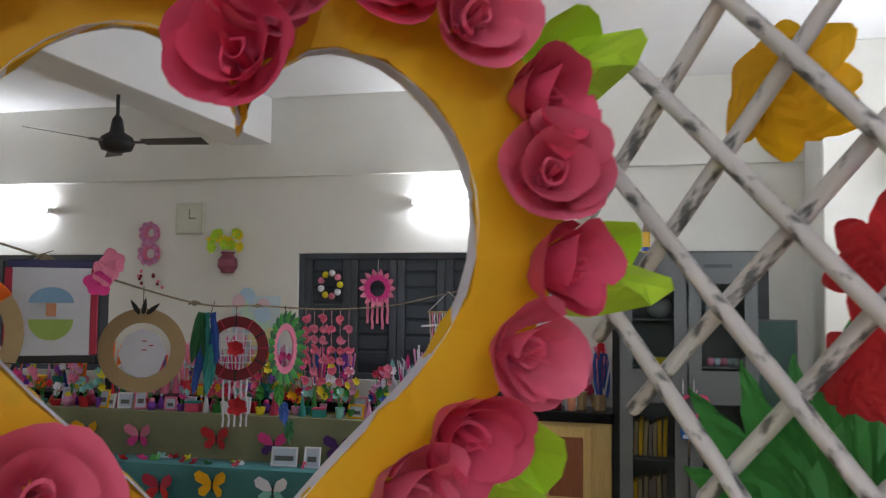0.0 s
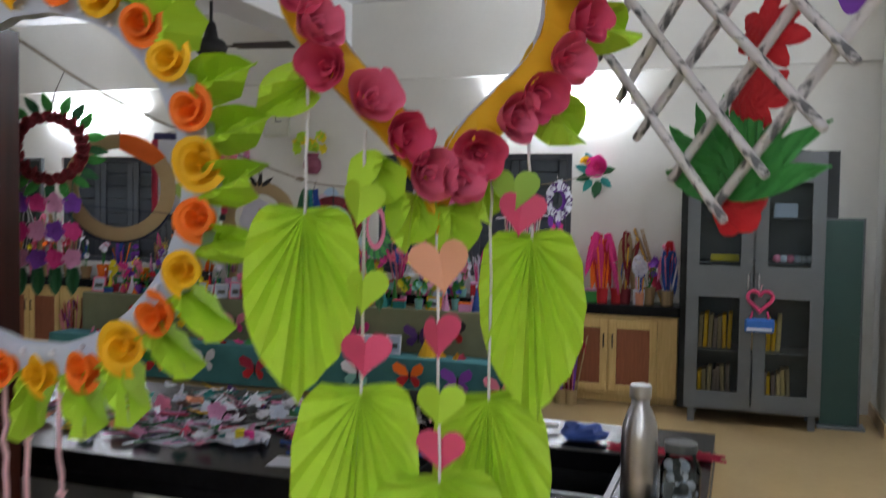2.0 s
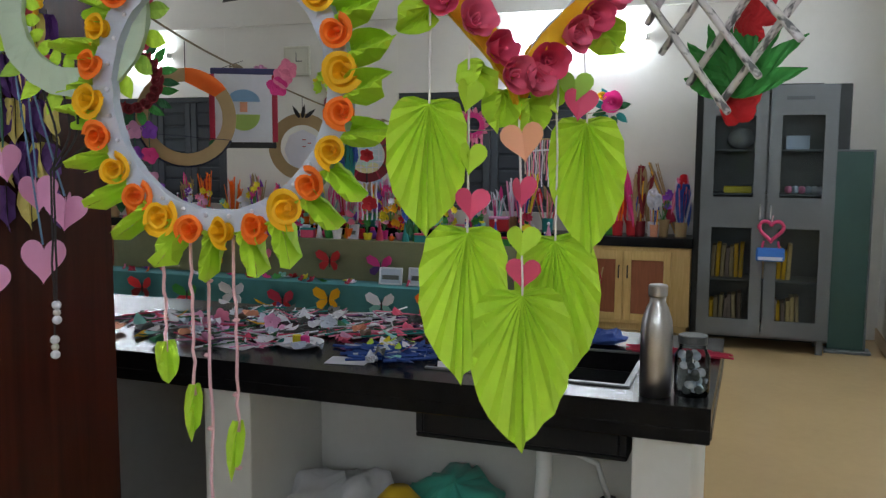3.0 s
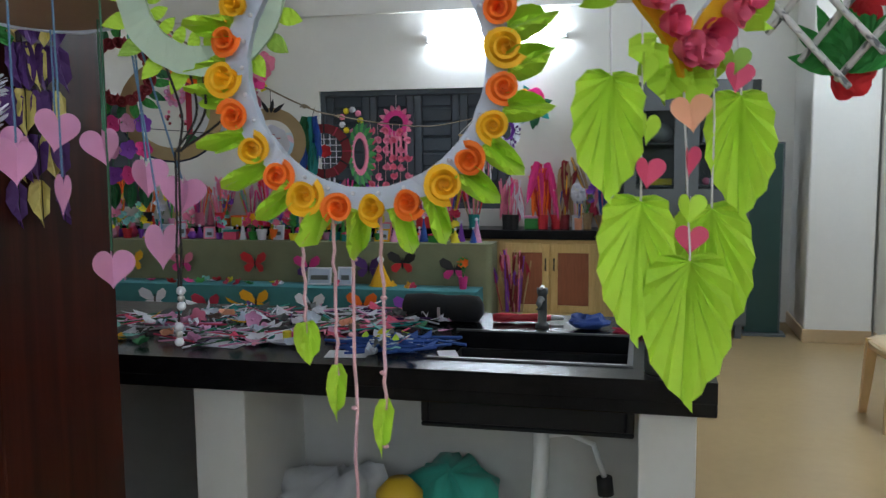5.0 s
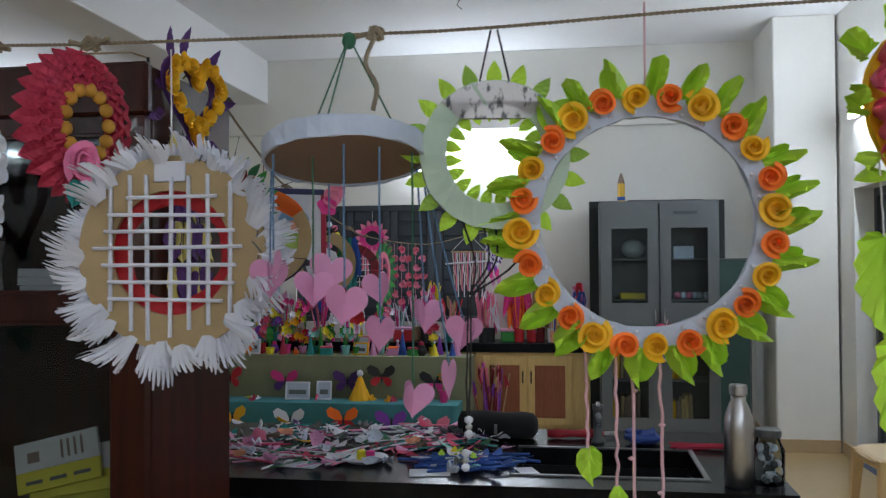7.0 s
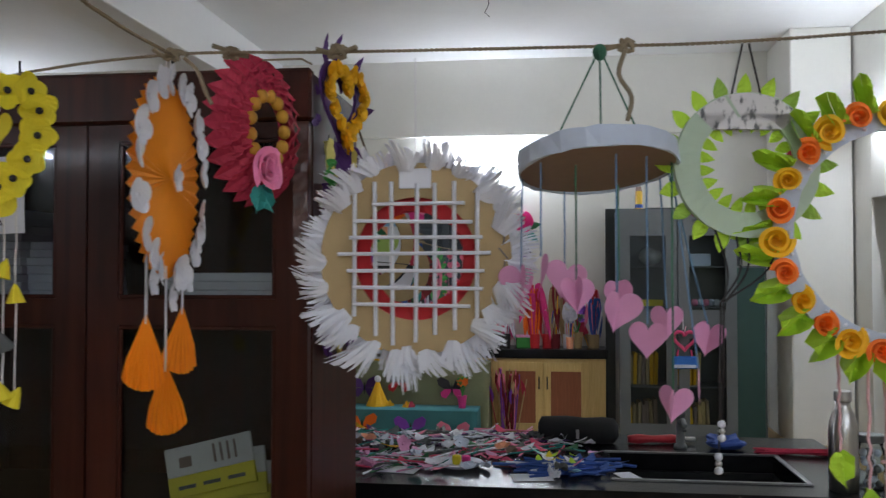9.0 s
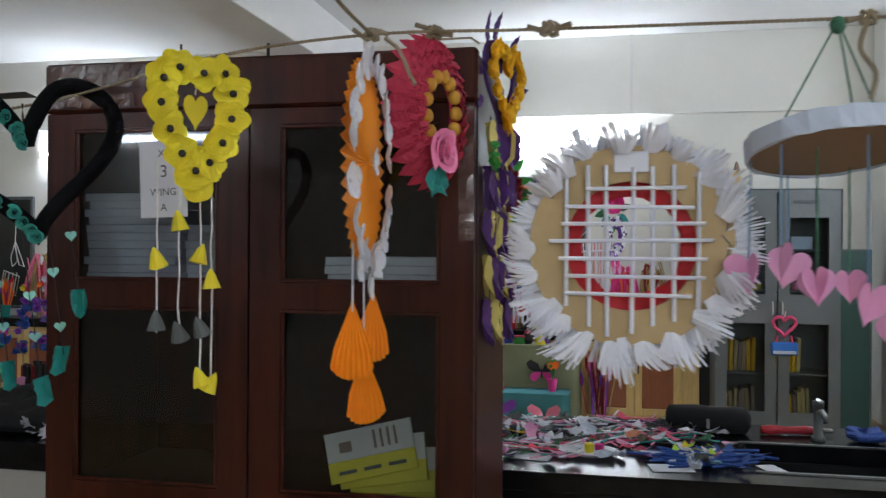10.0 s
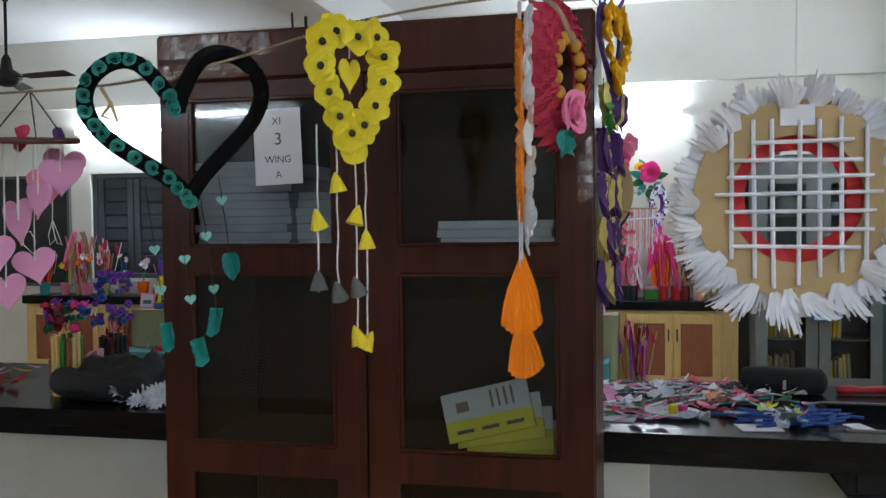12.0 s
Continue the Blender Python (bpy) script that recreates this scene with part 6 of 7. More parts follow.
for i, (dx, z1) in enumerate(((-0.03, -0.34), (-0.034, -0.38))):
    part("cord", tube(wavy((dx, 0, -0.17), (dx - 0.004, 0, z1), 8, 0.001, 0, i), 0.0013, 5), STRINGK, gr)
    for k in range(3):
        part("bead", ball(0.0052 - 0.001 * (k % 2), 8), WHITE if k % 2 == 0 else STEEL, gr, smooth=True, m=pose(dx - 0.004, 0, z1 + 0.002 + 0.0085 * k), key="bead%d" % (k % 2))

# disc mobile with folded hearts
mo = thing("heart_mobile", "blue-rimmed cardboard disc mobile with folded lilac hearts", "mobile", pose(-1.207, 0.29, 1.6))
tilt = pose(0, 0, 0, -11, -4, 0)
part("disc", lathe([(0.096, 0.0), (0.0965, 0.002)], 40), CARDB, mo, "brown underside of the disc", m=tilt)
rim = crumple(band(circle(0.097, 40), circle(0.1, 40), 0.025), 0.0013, 6)
part("rim", at(rim, 0, 0, 0.01, 90), PALEBLUE, mo, "pale blue paper rim", m=tilt)
part("disc_top", lathe([(0.0965, 0.006), (0.096, 0.008)], 40), PALEBLUE, mo, m=tilt)
for a in (30, 150, 270):
    x, y = 0.085 * math.cos(math.radians(a)), 0.085 * math.sin(math.radians(a))
    part("hanger", tube([(x, y, 0.012 - y * 0.19 + x * 0.07), (0.004, 0.008, 0.155)], 0.0012, 5), STRINGG, mo)
part("hanger_knot", at(ball(0.009, 8, 1.2), 0.004, 0.008, 0.15), STRINGG, mo)
HEARTS = [(-0.096, 0.0, 1.455), (-0.07, -0.06, 1.47), (-0.028, -0.04, 1.442), (0.018, -0.07, 1.425), (0.055, -0.05, 1.39), (0.088, -0.02, 1.31), (0.125, 0.02, 1.33), (0.14, 0.04, 1.385), (0.03, 0.06, 1.44), (-0.04, 0.07, 1.46), (0.09, 0.05, 1.405)]
for i, (hx, hy, hz) in enumerate(HEARTS):
    part("folded_heart", paper_heart3d(0.05 if i % 3 else 0.057, [3, 2, 4, 3, 2][i % 5], i), LILAC, mo, m=pose(hx, hy, hz - 1.6, q.uniform(-8, 8), q.uniform(-14, 14), q.uniform(0, 180)))
    rr = math.hypot(hx, hy)
    ex, ey = (hx, hy) if rr < 0.095 else (hx / rr * 0.094, hy / rr * 0.094)
    string(mo, (ex, ey, -0.004 - ey * 0.19 + ex * 0.07), (hx, hy, hz - 1.6 + 0.02), [STRINGB, STRINGB, STRINGG][i % 3], 0.0012, 0.0004, i, 6)

# white fringed ring with a straw grid
wg = thing("fringed_ring", "cardboard ring with a white straw grid and white paper fringe", "wall hanging", pose(-1.44, 0.305, 1.489, 0, 0, 2))
part("card_ring", band(circle(0.08, 48), circle(0.125, 48), 0.006), CARD, wg, "brown cardboard ring")
part("red_ring", at(crumple(band(circle(0.063, 24), circle(0.092, 24), 0.004), 0.003, 8), 0, 0.012, 0), RED, wg, "red paper ring behind the grid")
for k in range(7):
    x = (k - 3) * 0.0264 + [0.0, 0.002, -0.002, 0.001, 0.0, -0.001, 0.001][k]
    lo, hi = [(-0.075, 0.085), (-0.1, 0.1), (-0.112, 0.1), (-0.108, 0.097), (-0.098, 0.098), (-0.092, 0.1), (-0.08, 0.09)][k]
    part("straw", tube([(x, -0.008, lo), (x + q.uniform(-0.003, 0.003), -0.008, hi)], 0.0029, 7), WHITE, wg)
    z = (3 - k) * 0.0215 + 0.006
    x0, x1 = [(-0.055, 0.065), (-0.08, 0.075), (-0.085, 0.088), (-0.1, 0.098), (-0.088, 0.09), (-0.08, 0.088), (-0.08, 0.072)][k]
    part("straw", tube([(x0, -0.0125, z), (x1, -0.0125, z + q.uniform(-0.004, 0.002))], 0.0026, 7), WHITE, wg)
for k in range(66):
    a = 2 * math.pi * k / 66 + q.uniform(-0.05, 0.05)
    front = k in (1, 3, 10, 18, 24, 25, 27, 28, 40, 49, 57, 59, 60, 62, 63)
    low = 0.5 - 0.5 * math.sin(a)
    part("paper_fringe", fringe_tongue(0.044, [0.05, 0.034, 0.042][k % 3], [11, 7, 9][k % 3], k % 9), WHITE, wg, m=pose((0.113 if front else 0.118) * math.cos(a), (-0.005 if front else 0.005) + 0.0015 * (k % 3), (0.113 if front else 0.118) * math.sin(a), 0, 90 - math.degrees(a) + q.uniform(-42, 42), 0) @ pose(0, 0, 0, q.uniform(-15, 24), 0, q.uniform(-45, 45)) @ Matrix.Diagonal((q.uniform(0.8, 1.25), 1, q.uniform(0.62, 1.12) * (0.85 + 0.4 * low), 1)), key="fringe%d" % (k % 9))
part("white_label", box(0.042, 0.003, 0.026, (0.0, -0.006, 0.104), 0.0008), WHITE, wg)
part("hanger", tube([(0, 0, 0.13), (0.0, -0.002, 0.262)], 0.001, 5), STRINGW, wg)
part("ink_bars", join(*[tube([(0.108 + 0.008 * (j % 2), -0.0036, 0.05 - 0.018 * j), (0.12 - 0.006 * (j % 2), -0.0036, 0.036 - 0.018 * j)], 0.0009, 4) for j in range(5)], *[tube([(0.03 + 0.008 * j, -0.0036, 0.118 - 0.002 * j), (0.034 + 0.008 * j, -0.0036, 0.127 - 0.002 * j)], 0.0009, 4) for j in range(3)]), INK, wg)

def pleated_sector(L, half, n, amp):
    """A pleated fan that opens downwards from its point, with a toothed edge."""
    v, f = [(0, 0, 0)], []
    for i in range(2 * n + 1):
        t = math.radians(half) * (i / n - 1)
        sg = 1 if i % 2 else -1
        for s in (0.35, 0.7, 1.0):
            l2 = L * s * (1.03 if sg > 0 and s == 1.0 else 1.0) * (1 - 0.12 * (i / n - 1) ** 2)
            w = math.sin(t) * (1 if s < 1 else 0.86)
            v.append((l2 * w, sg * amp * s - 0.12 * L * s * s * abs(i / n - 1), -l2 * math.cos(t)))
    for i in range(2 * n):
        a, b = 1 + 3 * i, 4 + 3 * i
        f += [(0, a, b), (a, a + 1, b + 1, b), (a + 1, a + 2, b + 2, b + 1)]
    return v, f


# orange pleated disc with white petals and three cones
od = thing("orange_rosette", "bright orange pleated paper disc edged with white petals", "wall hanging", pose(-1.79, 0.325, 1.6, 0, 0, 96))
n_p = 90
v, f = [(0, -0.006, 0)], []
for i in range(n_p):
    a = 2 * math.pi * i / n_p
    for j, s in enumerate((0.3, 0.65, 1.0)):
        rr = 0.135 * s * (1 + (0.03 if s == 1.0 and i % 2 else 0))
        v.append((rr * math.cos(a), (0.0035 if i % 2 else -0.0035) * s, rr * math.sin(a)))
for i in range(n_p):
    a, b = 1 + 3 * i, 1 + 3 * ((i + 1) % n_p)
    f += [(0, a, b), (a, a + 1, b + 1, b), (a + 1, a + 2, b + 2, b + 1)]
part("pleated_disc", (v, f), ORANGEY, od)
for k in range(19):
    a = 2 * math.pi * (k + 0.25) / 19 + q.uniform(-0.09, 0.09)
    part("white_petal", petal_flower(0.025, 4, 0.3, 0.95, k % 3), WHITE, od, m=pose(0.134 * math.cos(a), -0.007, 0.134 * math.sin(a), 0, q.uniform(0, 90), q.uniform(-20, 20)), key="odp%d" % (k % 3))
part("white_petal", petal_flower(0.022, 5, 0.25, 0.7, 7), WHITE, od, m=pose(0, -0.012, 0, 0), key="odc")
part("hanger", tube([(0, 0, 0.135), (0, 0, 0.163)], 0.003, 6), STRINGW, od)
for i, (dx, zt, zl) in enumerate(((-0.075, -0.11, -0.18), (0.0, -0.135, -0.25), (0.07, -0.11, -0.175))):
    part("ribbon", box(0.006, 0.0015, abs(zl - zt) + 0.03, (dx, 0, (zt + zl) / 2), 0.0004), WHITE, od)
    part("paper_cone", pleated_sector(0.1, 21, 8, 0.003), ORANGEY, od, m=pose(dx, 0, zl, 0, 0, [-80, -62, -95][i]))
    part("white_petal", petal_flower(0.02, 5, 0.25, 0.75, 2), WHITE, od, m=pose(dx, -0.006, zt - 0.03), key="odc2")

# crimson oval wreath
cw = thing("crimson_wreath", "crimson scalloped paper wreath with ochre rosettes and a pink rose", "wreath", pose(-1.757, 0.623, 1.716, 0, 0, 66))
part("backing", at(band(circle(0.055, 40), circle(0.1, 40), 0.006), 0, 0.0, 0), CRIMSON, cw, m=Matrix.Diagonal((0.8, 1, 1, 1)))
for ring, (R, L, n2) in enumerate(((0.1, 0.045, 26), (0.08, 0.045, 22), (0.06, 0.04, 18))):
    for k in range(n2):
        a = 2 * math.pi * (k + 0.5 * ring) / n2
        part("scallop", small_leaf(L, 0.036, -0.25, -0.4), CRIMSON, cw, m=pose(0.8 * R * math.cos(a), -0.004 - 0.006 * ring, R * math.sin(a), -28, 90 - math.degrees(a), 0), key="cws%d" % ring)
for k in range(13):
    a = 2 * math.pi * k / 13
    part("rosette", at(ball(0.013, 8, 0.7), 0, 0, 0, 90), mat("ochre_paper", (0.5, 0.24, 0.02), 0.7) if k == 0 else bpy.data.materials["ochre_paper"], cw, m=pose(0.042 * math.cos(a), -0.012, 0.058 * math.sin(a)), smooth=True)
part("rose", rose_geo(0.033, 0.03, 3.4, 3, 0.16, 1.4), mat("candy_pink_paper", (0.85, 0.22, 0.42), 0.6), cw, "large candy pink paper rose", m=pose(-0.024, -0.02, -0.07) @ Matrix.Diagonal((0.95, 1, 1.2, 1)))
for a in (150, 200):
    part("leaf", fan_leaf(0.05, 0.03, 6, 0.002, 0.1), TEAL, cw, m=pose(-0.015, -0.012, -0.1, 0, a - 180, 0))
part("leaf", fan_leaf(0.04, 0.028, 6, 0.002, 0.1), TEAL, cw, m=pose(0.0, -0.02, -0.035, 0, 20, 0))
part("hanger", tube([(0, 0, 0.12), (0.09, -0.01, 0.14), (0.13, 0.0, 0.14)], 0.002, 5), JUTE, cw)

# yellow and purple heart on the cabinet's side
yp = thing("purple_heart", "yellow petal heart on purple paper with long purple streamers", "wreath", pose(-1.685, 0.89, 1.8, 0, 0, 76))
hl2 = heart(0.165, 40, 1.1)
part("heart_frame", band(scaled(hl2, 0.72, 0), scaled(hl2, 1.06, 0), 0.006), PURPLE, yp)
for k in range(22):
    x, z = hl2[int(k / 22 * 40)]
    part("yellow_petal", cup_rose_geo(0.018, 0.014, k % 3, 6), GOLD, yp, m=pose(x * 0.9, -0.006, z * 0.9, q.uniform(-15, 15), q.uniform(0, 180), 0), key="ypp%d" % (k % 3))
for k, (x, z, a) in enumerate(((-0.05, 0.08, -20), (-0.02, 0.09, 10), (0.06, 0.07, 25), (-0.08, 0.02, -80), (-0.075, -0.03, -110), (0.08, 0.0, 70))):
    part("purple_leaf", small_leaf(0.06, 0.026), PURPLE, yp, m=pose(x, 0.004, z, 0, a, 0), key="ypl")
for k in range(5):
    x = -0.05 + 0.025 * k
    zz = -0.07
    for j in range(5 - (k % 2)):
        part("streamer", fan_leaf(0.09, 0.04, 6, 0.003, 0.15), PURPLE if (j + k) % 3 else mat("pale_gold_paper", (0.6, 0.5, 0.15), 0.7) if "pale_gold_paper" not in bpy.data.materials else bpy.data.materials["pale_gold_paper"], yp, m=pose(x, 0.002 * j, zz, 0, q.uniform(-10, 10), q.uniform(-50, 50)), key="yps")
        zz -= 0.085
    string(yp, (x, 0, -0.06), (x, 0, zz), STRINGK, 0.001, 0.001, k)
part("side_leaf", fan_leaf(0.05, 0.03, 6, 0.002, 0.1), GREEN, yp, m=pose(-0.06, -0.02, -0.16, 0, 110, 0))
part("side_leaf", fan_leaf(0.05, 0.03, 6, 0.002, 0.1), GREEN, yp, m=pose(-0.06, -0.02, -0.12, 0, 70, 0))
part("hanger", tube([(0, 0, 0.06), (0.0, 0.01, 0.056), (0.0, 0.02, 0.05)], 0.002, 5), JUTE, yp)

# yellow flower heart with bells
yh = thing("yellow_heart", "bright yellow paper flower heart with hanging bells", "wreath", pose(-2.027, 0.305, 1.66, 0, 0, 47))
yl = [(0.064 * math.sin(t) * (0.78 + 0.22 * math.cos(t)), 0.07 * math.cos(t) + 0.012 - 0.014 * math.exp(-((t - 3.14159) / 0.5) ** 2) - 0.02 * math.exp(-(min(t, 6.2832 - t) / 0.45) ** 2)) for t in [2 * math.pi * i / 60 for i in range(60)]]
part("heart_frame", band(scaled(yl, 0.9, 0.01), scaled(yl, 1.08, 0.01), 0.005), GREYP, yh, "dark card heart")
for k in range(12):
    x, z = yl[int((k + 0.3) / 12 * 60)]
    fl2 = part("flower", petal_flower(0.027, 5, 0.28, 0.85, k % 4), YELLOW, yh, m=pose(x, -0.006, z, q.uniform(-12, 12), q.uniform(0, 72), q.uniform(-12, 12)), key="yhf%d" % (k % 4))
    part("flower_eye", at(ball(0.0055, 6, 0.6), 0, -0.008, 0, 90), BLACK, fl2, key="yeye")
for k in range(2):
    part("flower", petal_flower(0.024, 4, 0.3, 1.1, k), YELLOW, yh, m=pose(q.uniform(-0.012, 0.012), -0.004, -0.075 - 0.016 * k, 0, q.uniform(0, 72), 0), key="yhg%d" % k)
part("centre_heart", plate(heart(0.034, 24, 1.6), 0.002), YELLOW, yh, m=pose(0.0, 0, 0.01))
string(yh, (0, 0, 0.035), (0, 0, 0.06), STRINGW, 0.0009)
for i, (x, z1, bells) in enumerate(((-0.052, 1.37, ((1.47, YELLOW), (1.385, GREYP))), (-0.022, 1.36, ((1.52, YELLOW), (1.37, GREYP))), (0.008, 1.3, ((1.475, YELLOW), (1.375, GREYP), (1.305, YELLOW))), (0.024, 1.29, ((1.44, YELLOW), (1.296, YELLOW))))):
    string(yh, (x, 0, -0.06 if abs(x) > 0.03 else -0.09), (x, 0, z1 - 1.66), STRINGW, 0.0012, 0.0012, i)
    for z, mm in bells:
        part("bell", lathe([(0.013, -0.012), (0.011, -0.006), (0.006, 0.008), (0.001, 0.016)], 9), mm, yh, m=pose(x, 0, z - 1.66, q.uniform(-15, 15), q.uniform(-25, 25), 0))
part("hanger", tube([(0.03, 0, 0.07), (0.01, 0, 0.085), (0.0, 0.0, 0.092)], 0.0012, 5), STRINGW, yh)

# black and teal heart with little leaves
bh = thing("teal_heart", "black yarn heart half covered with teal rolled roses", "wreath", pose(-2.292, 0.31, 1.606, 0, -7, 28))
bl2 = [(x, z - (0.032 * math.exp(-(x / 0.035) ** 2) if z > 0 else 0)) for x, z in heart(0.25, 80, 0.96)]
YARN = mat("black_yarn", (0.006, 0.006, 0.007), 0.95, 0, 0.4, 400, 0.9)
YARN.node_tree.nodes["Principled BSDF"].inputs["Specular IOR Level"].default_value = 0.08
part("yarn_heart", tube([(x, 0, z) for x, z in bl2] + [(bl2[0][0], 0, bl2[0][1])], 0.012, 10), YARN, bh, "black wool wound heart", True)
DTEAL = paper("deep_teal_paper", (0.02, 0.245, 0.21))
for k in range(21):
    i = int(40 + 40 * (k + 0.4) / 21)
    x, z = bl2[i % 80]
    part("rolled_rose", rose_geo(0.0112, 0.013, 2.8, k % 3), DTEAL, bh, m=pose(x, -0.007, z, q.uniform(-20, 20), q.uniform(0, 360), q.uniform(-30, 10)), key="bhr%d" % (k % 3))
part("raffia", tube([(-0.1, 0, 0.07), (-0.09, -0.005, 0.045), (-0.105, 0, 0.03), (-0.085, 0, 0.02), (-0.09, -0.005, 0.05)], 0.003, 5), CARD, bh)
for i, (x, items) in enumerate(((-0.06, ((1.44, 0), (1.38, 0), (1.32, 1))), (-0.02, ((1.42, 0), (1.36, 0), (1.29, 1))), (0.015, ((1.45, 0), (1.37, 0), (1.33, 1))), (0.045, ((1.5, 0), (1.41, 1))))):
    string(bh, (x, 0, -0.075 if abs(x) > 0.03 else -0.105), (x, 0, items[-1][0] - 1.612), STRINGK, 0.0008, 0.0006, i)
    for z, kind in items:
        if kind:
            part("string_leaf", fan_leaf(0.042, 0.026, 6, 0.0014, 0.2), TEAL, bh, m=pose(x, -0.001, z - 1.612 + 0.012, 0, q.uniform(-25, 25), q.uniform(-40, 40)))
        else:
            part("string_heart", plate(heart(0.017, 20), 0.0015), AQUA, bh, m=pose(x, 0, z - 1.612, 0, 0, q.uniform(-40, 40)))
part("hanger", tube([(0, 0, 0.03), (0.0, 0.006, 0.07), (0, 0.016, 0.088)], 0.0016, 5), STRINGK, bh)

# a second heart mobile further along the rope
m2 = thing("heart_mobile", "dark disc mobile with flat lilac paper hearts on strings", "mobile", pose(-2.56, 0.33, 1.6))
part("disc", lathe([(0.07, -0.004), (0.072, 0.0), (0.07, 0.004)], 32), mat("maroon_card", (0.09, 0.03, 0.03), 0.8), m2, m=pose(0, 0, 0, 6, 3, 0))
for i, (x, y, z) in enumerate(((0.0, -0.03, 1.465), (0.052, 0.0, 1.54), (0.035, -0.03, 1.505), (-0.05, 0.0, 1.36), (-0.02, 0.03, 1.4), (0.02, 0.05, 1.56), (-0.03, -0.05, 1.42), (0.0, 0.04, 1.53), (-0.05, 0.03, 1.48))):
    part("paper_heart", plate(heart(0.066, 30), 0.0025), LILAC if i != 7 else PINK, m2, m=pose(x, y, z - 1.6, 0, q.uniform(-12, 12), q.uniform(-35, 35)))
    string(m2, (x, y, -0.004), (x, y - 0.002, z - 1.6 + 0.01), STRINGW, 0.0011, 0.0006, i, 6)
for a in (0, 120, 240):
    part("hanger", tube([(0.06 * math.cos(math.radians(a)), 0.06 * math.sin(math.radians(a)), 0), (0, 0, 0.078)], 0.0012, 5), STRINGK, m2)
for a in (40, 160, 300):
    part("bow", small_leaf(0.022, 0.03), CRIMSON if a > 50 else PURPLE, m2, m=pose(0.035 * math.cos(math.radians(a)), 0.035 * math.sin(math.radians(a)), 0.004, 0, a, 0))

# newspaper lattice with flowers and a butterfly
la = thing("newspaper_lattice", "lattice of rolled newspaper tubes with paper flowers", "wall hanging", pose(-0.36, 0.48, 1.655, 0, 0, 140))
for k in range(5):
    o = (k - 2) * 0.049
    for s, ang in ((0, 45), (1, -45)):
        c, d = math.cos(math.radians(ang)), math.sin(math.radians(ang))
        L = [0.117, 0.122, 0.13, 0.12, 0.116][k]
        off = q.uniform(-0.009, 0.009)
        part("paper_tube", lathe([(0.0034, -L), (0.0039, -L + 0.002), (0.0041, 0), (0.0039, L - 0.002), (0.0034, L)], 12), NEWS, la, "", True, pose(-d * o + c * off, 0.004 if s == 0 else -0.004, c * o + d * off, 0, 90 - ang + q.uniform(-2.5, 2.5), 0))
for seed, r, w, rz in ((1, 0.036, 0.62, 0), (3, 0.028, 0.66, 30)):
    part("yellow_flower", petal_flower(r, 6, 0.3 + 0.1 * seed, w, seed), AMBER, la, "amber paper flower", m=pose(0.018, -0.011 - 0.002 * seed, 0.062, 0, rz, 0))
part("red_flower", petal_flower(0.031, 7, 0.3, 0.45, 2), RED, la, "red paper flower", m=pose(-0.03, -0.012, -0.017))
part("red_flower", petal_flower(0.028, 7, 0.3, 0.45, 4), RED, la, "red paper flower", m=pose(-0.022, -0.012, -0.064))
bf = part("butterfly_body", lathe([(0.002, -0.03), (0.006, 0), (0.003, 0.03)], 8), BLACK, la, "purple and pink paper butterfly", m=pose(-0.075, -0.02, 0.03, 0, -24, 0))
up = [(p[0], p[1]) for p in smooth_path([(0, 0, 0), (0.12, 0.4, 0), (0.45, 0.85, 0), (0.85, 0.92, 0), (1.0, 0.65, 0), (0.9, 0.3, 0), (0.5, 0.06, 0), (0.05, 0, 0)], 4)]
lo2 = [(p[0], p[1]) for p in smooth_path([(0, 0, 0), (0.4, -0.02, 0), (0.72, -0.2, 0), (0.72, -0.5, 0), (0.5, -0.72, 0), (0.25, -0.5, 0), (0.05, -0.1, 0)], 4)]
for k in (-1, 1):
    for sc, mm, dy in ((0.048, VIOLET, 0.0), (0.036, HOTPINK, -0.002)):
        part("wing", at(plate([(k * (a * sc + 0.004), b * sc) for a, b in up][::k], 0.001), 0, dy, 0, 0, 0, -25 * k), mm, bf)
        part("wing", at(plate([(k * (a * sc + 0.004), b * sc) for a, b in lo2][::k], 0.001), 0, dy - 0.001, 0, 0, 0, -25 * k), mm, bf)
    part("feeler", tube([(0, 0, 0.03), (k * 0.01, -0.004, 0.048), (k * 0.024, -0.006, 0.056)], 0.0014, 5), BLACK, bf)
for k, a in enumerate((-78, -58, -40, -22, -6, 12, 30, 52, 76)):
    part("grass_leaf", small_leaf([0.085, 0.095, 0.08][k % 3], 0.026, 0.12), mat("grass_green_paper", (0.035, 0.26, 0.05), 0.62, 0, 0.12, 60, 0.2, thin=0.2) if k == 0 else bpy.data.materials["grass_green_paper"], la, "long green paper leaf", m=pose(0.0, -0.012 - 0.0015 * (k % 3), -0.135, 0, a, 0))
part("red_flower", petal_flower(0.03, 5, 0.3, 0.9, 4), RED, la, m=pose(0.0, -0.018, -0.14))
for s in (-1, 1):
    part("hanger", tube([(s * 0.02, 0, 0.125), (0.004 * s, 0.03, 0.17), (-0.03, 0.175, 0.131)], 0.0015, 5), JUTE, la)

# ---- the second rope, running away from the counter ----
rope2 = thing("display_rope", "thin jute line strung over the counter with crafts on it", "rope", pose(0, 0, 0))
LINE = [(-1.72, 1.14, 1.84), (-1.74, 1.4, 1.77), (-1.8, 1.8, 1.715), (-1.76, 2.4, 1.61), (-1.83, 2.95, 1.6), (-1.78, 3.5, 1.585), (-1.75, 4.3, 1.6), (-1.62, 4.95, 1.67), (-1.5, 5.4, 1.72), (-1.46, 5.9, 1.77), (-1.42, Y1 - 0.02, 1.86)]
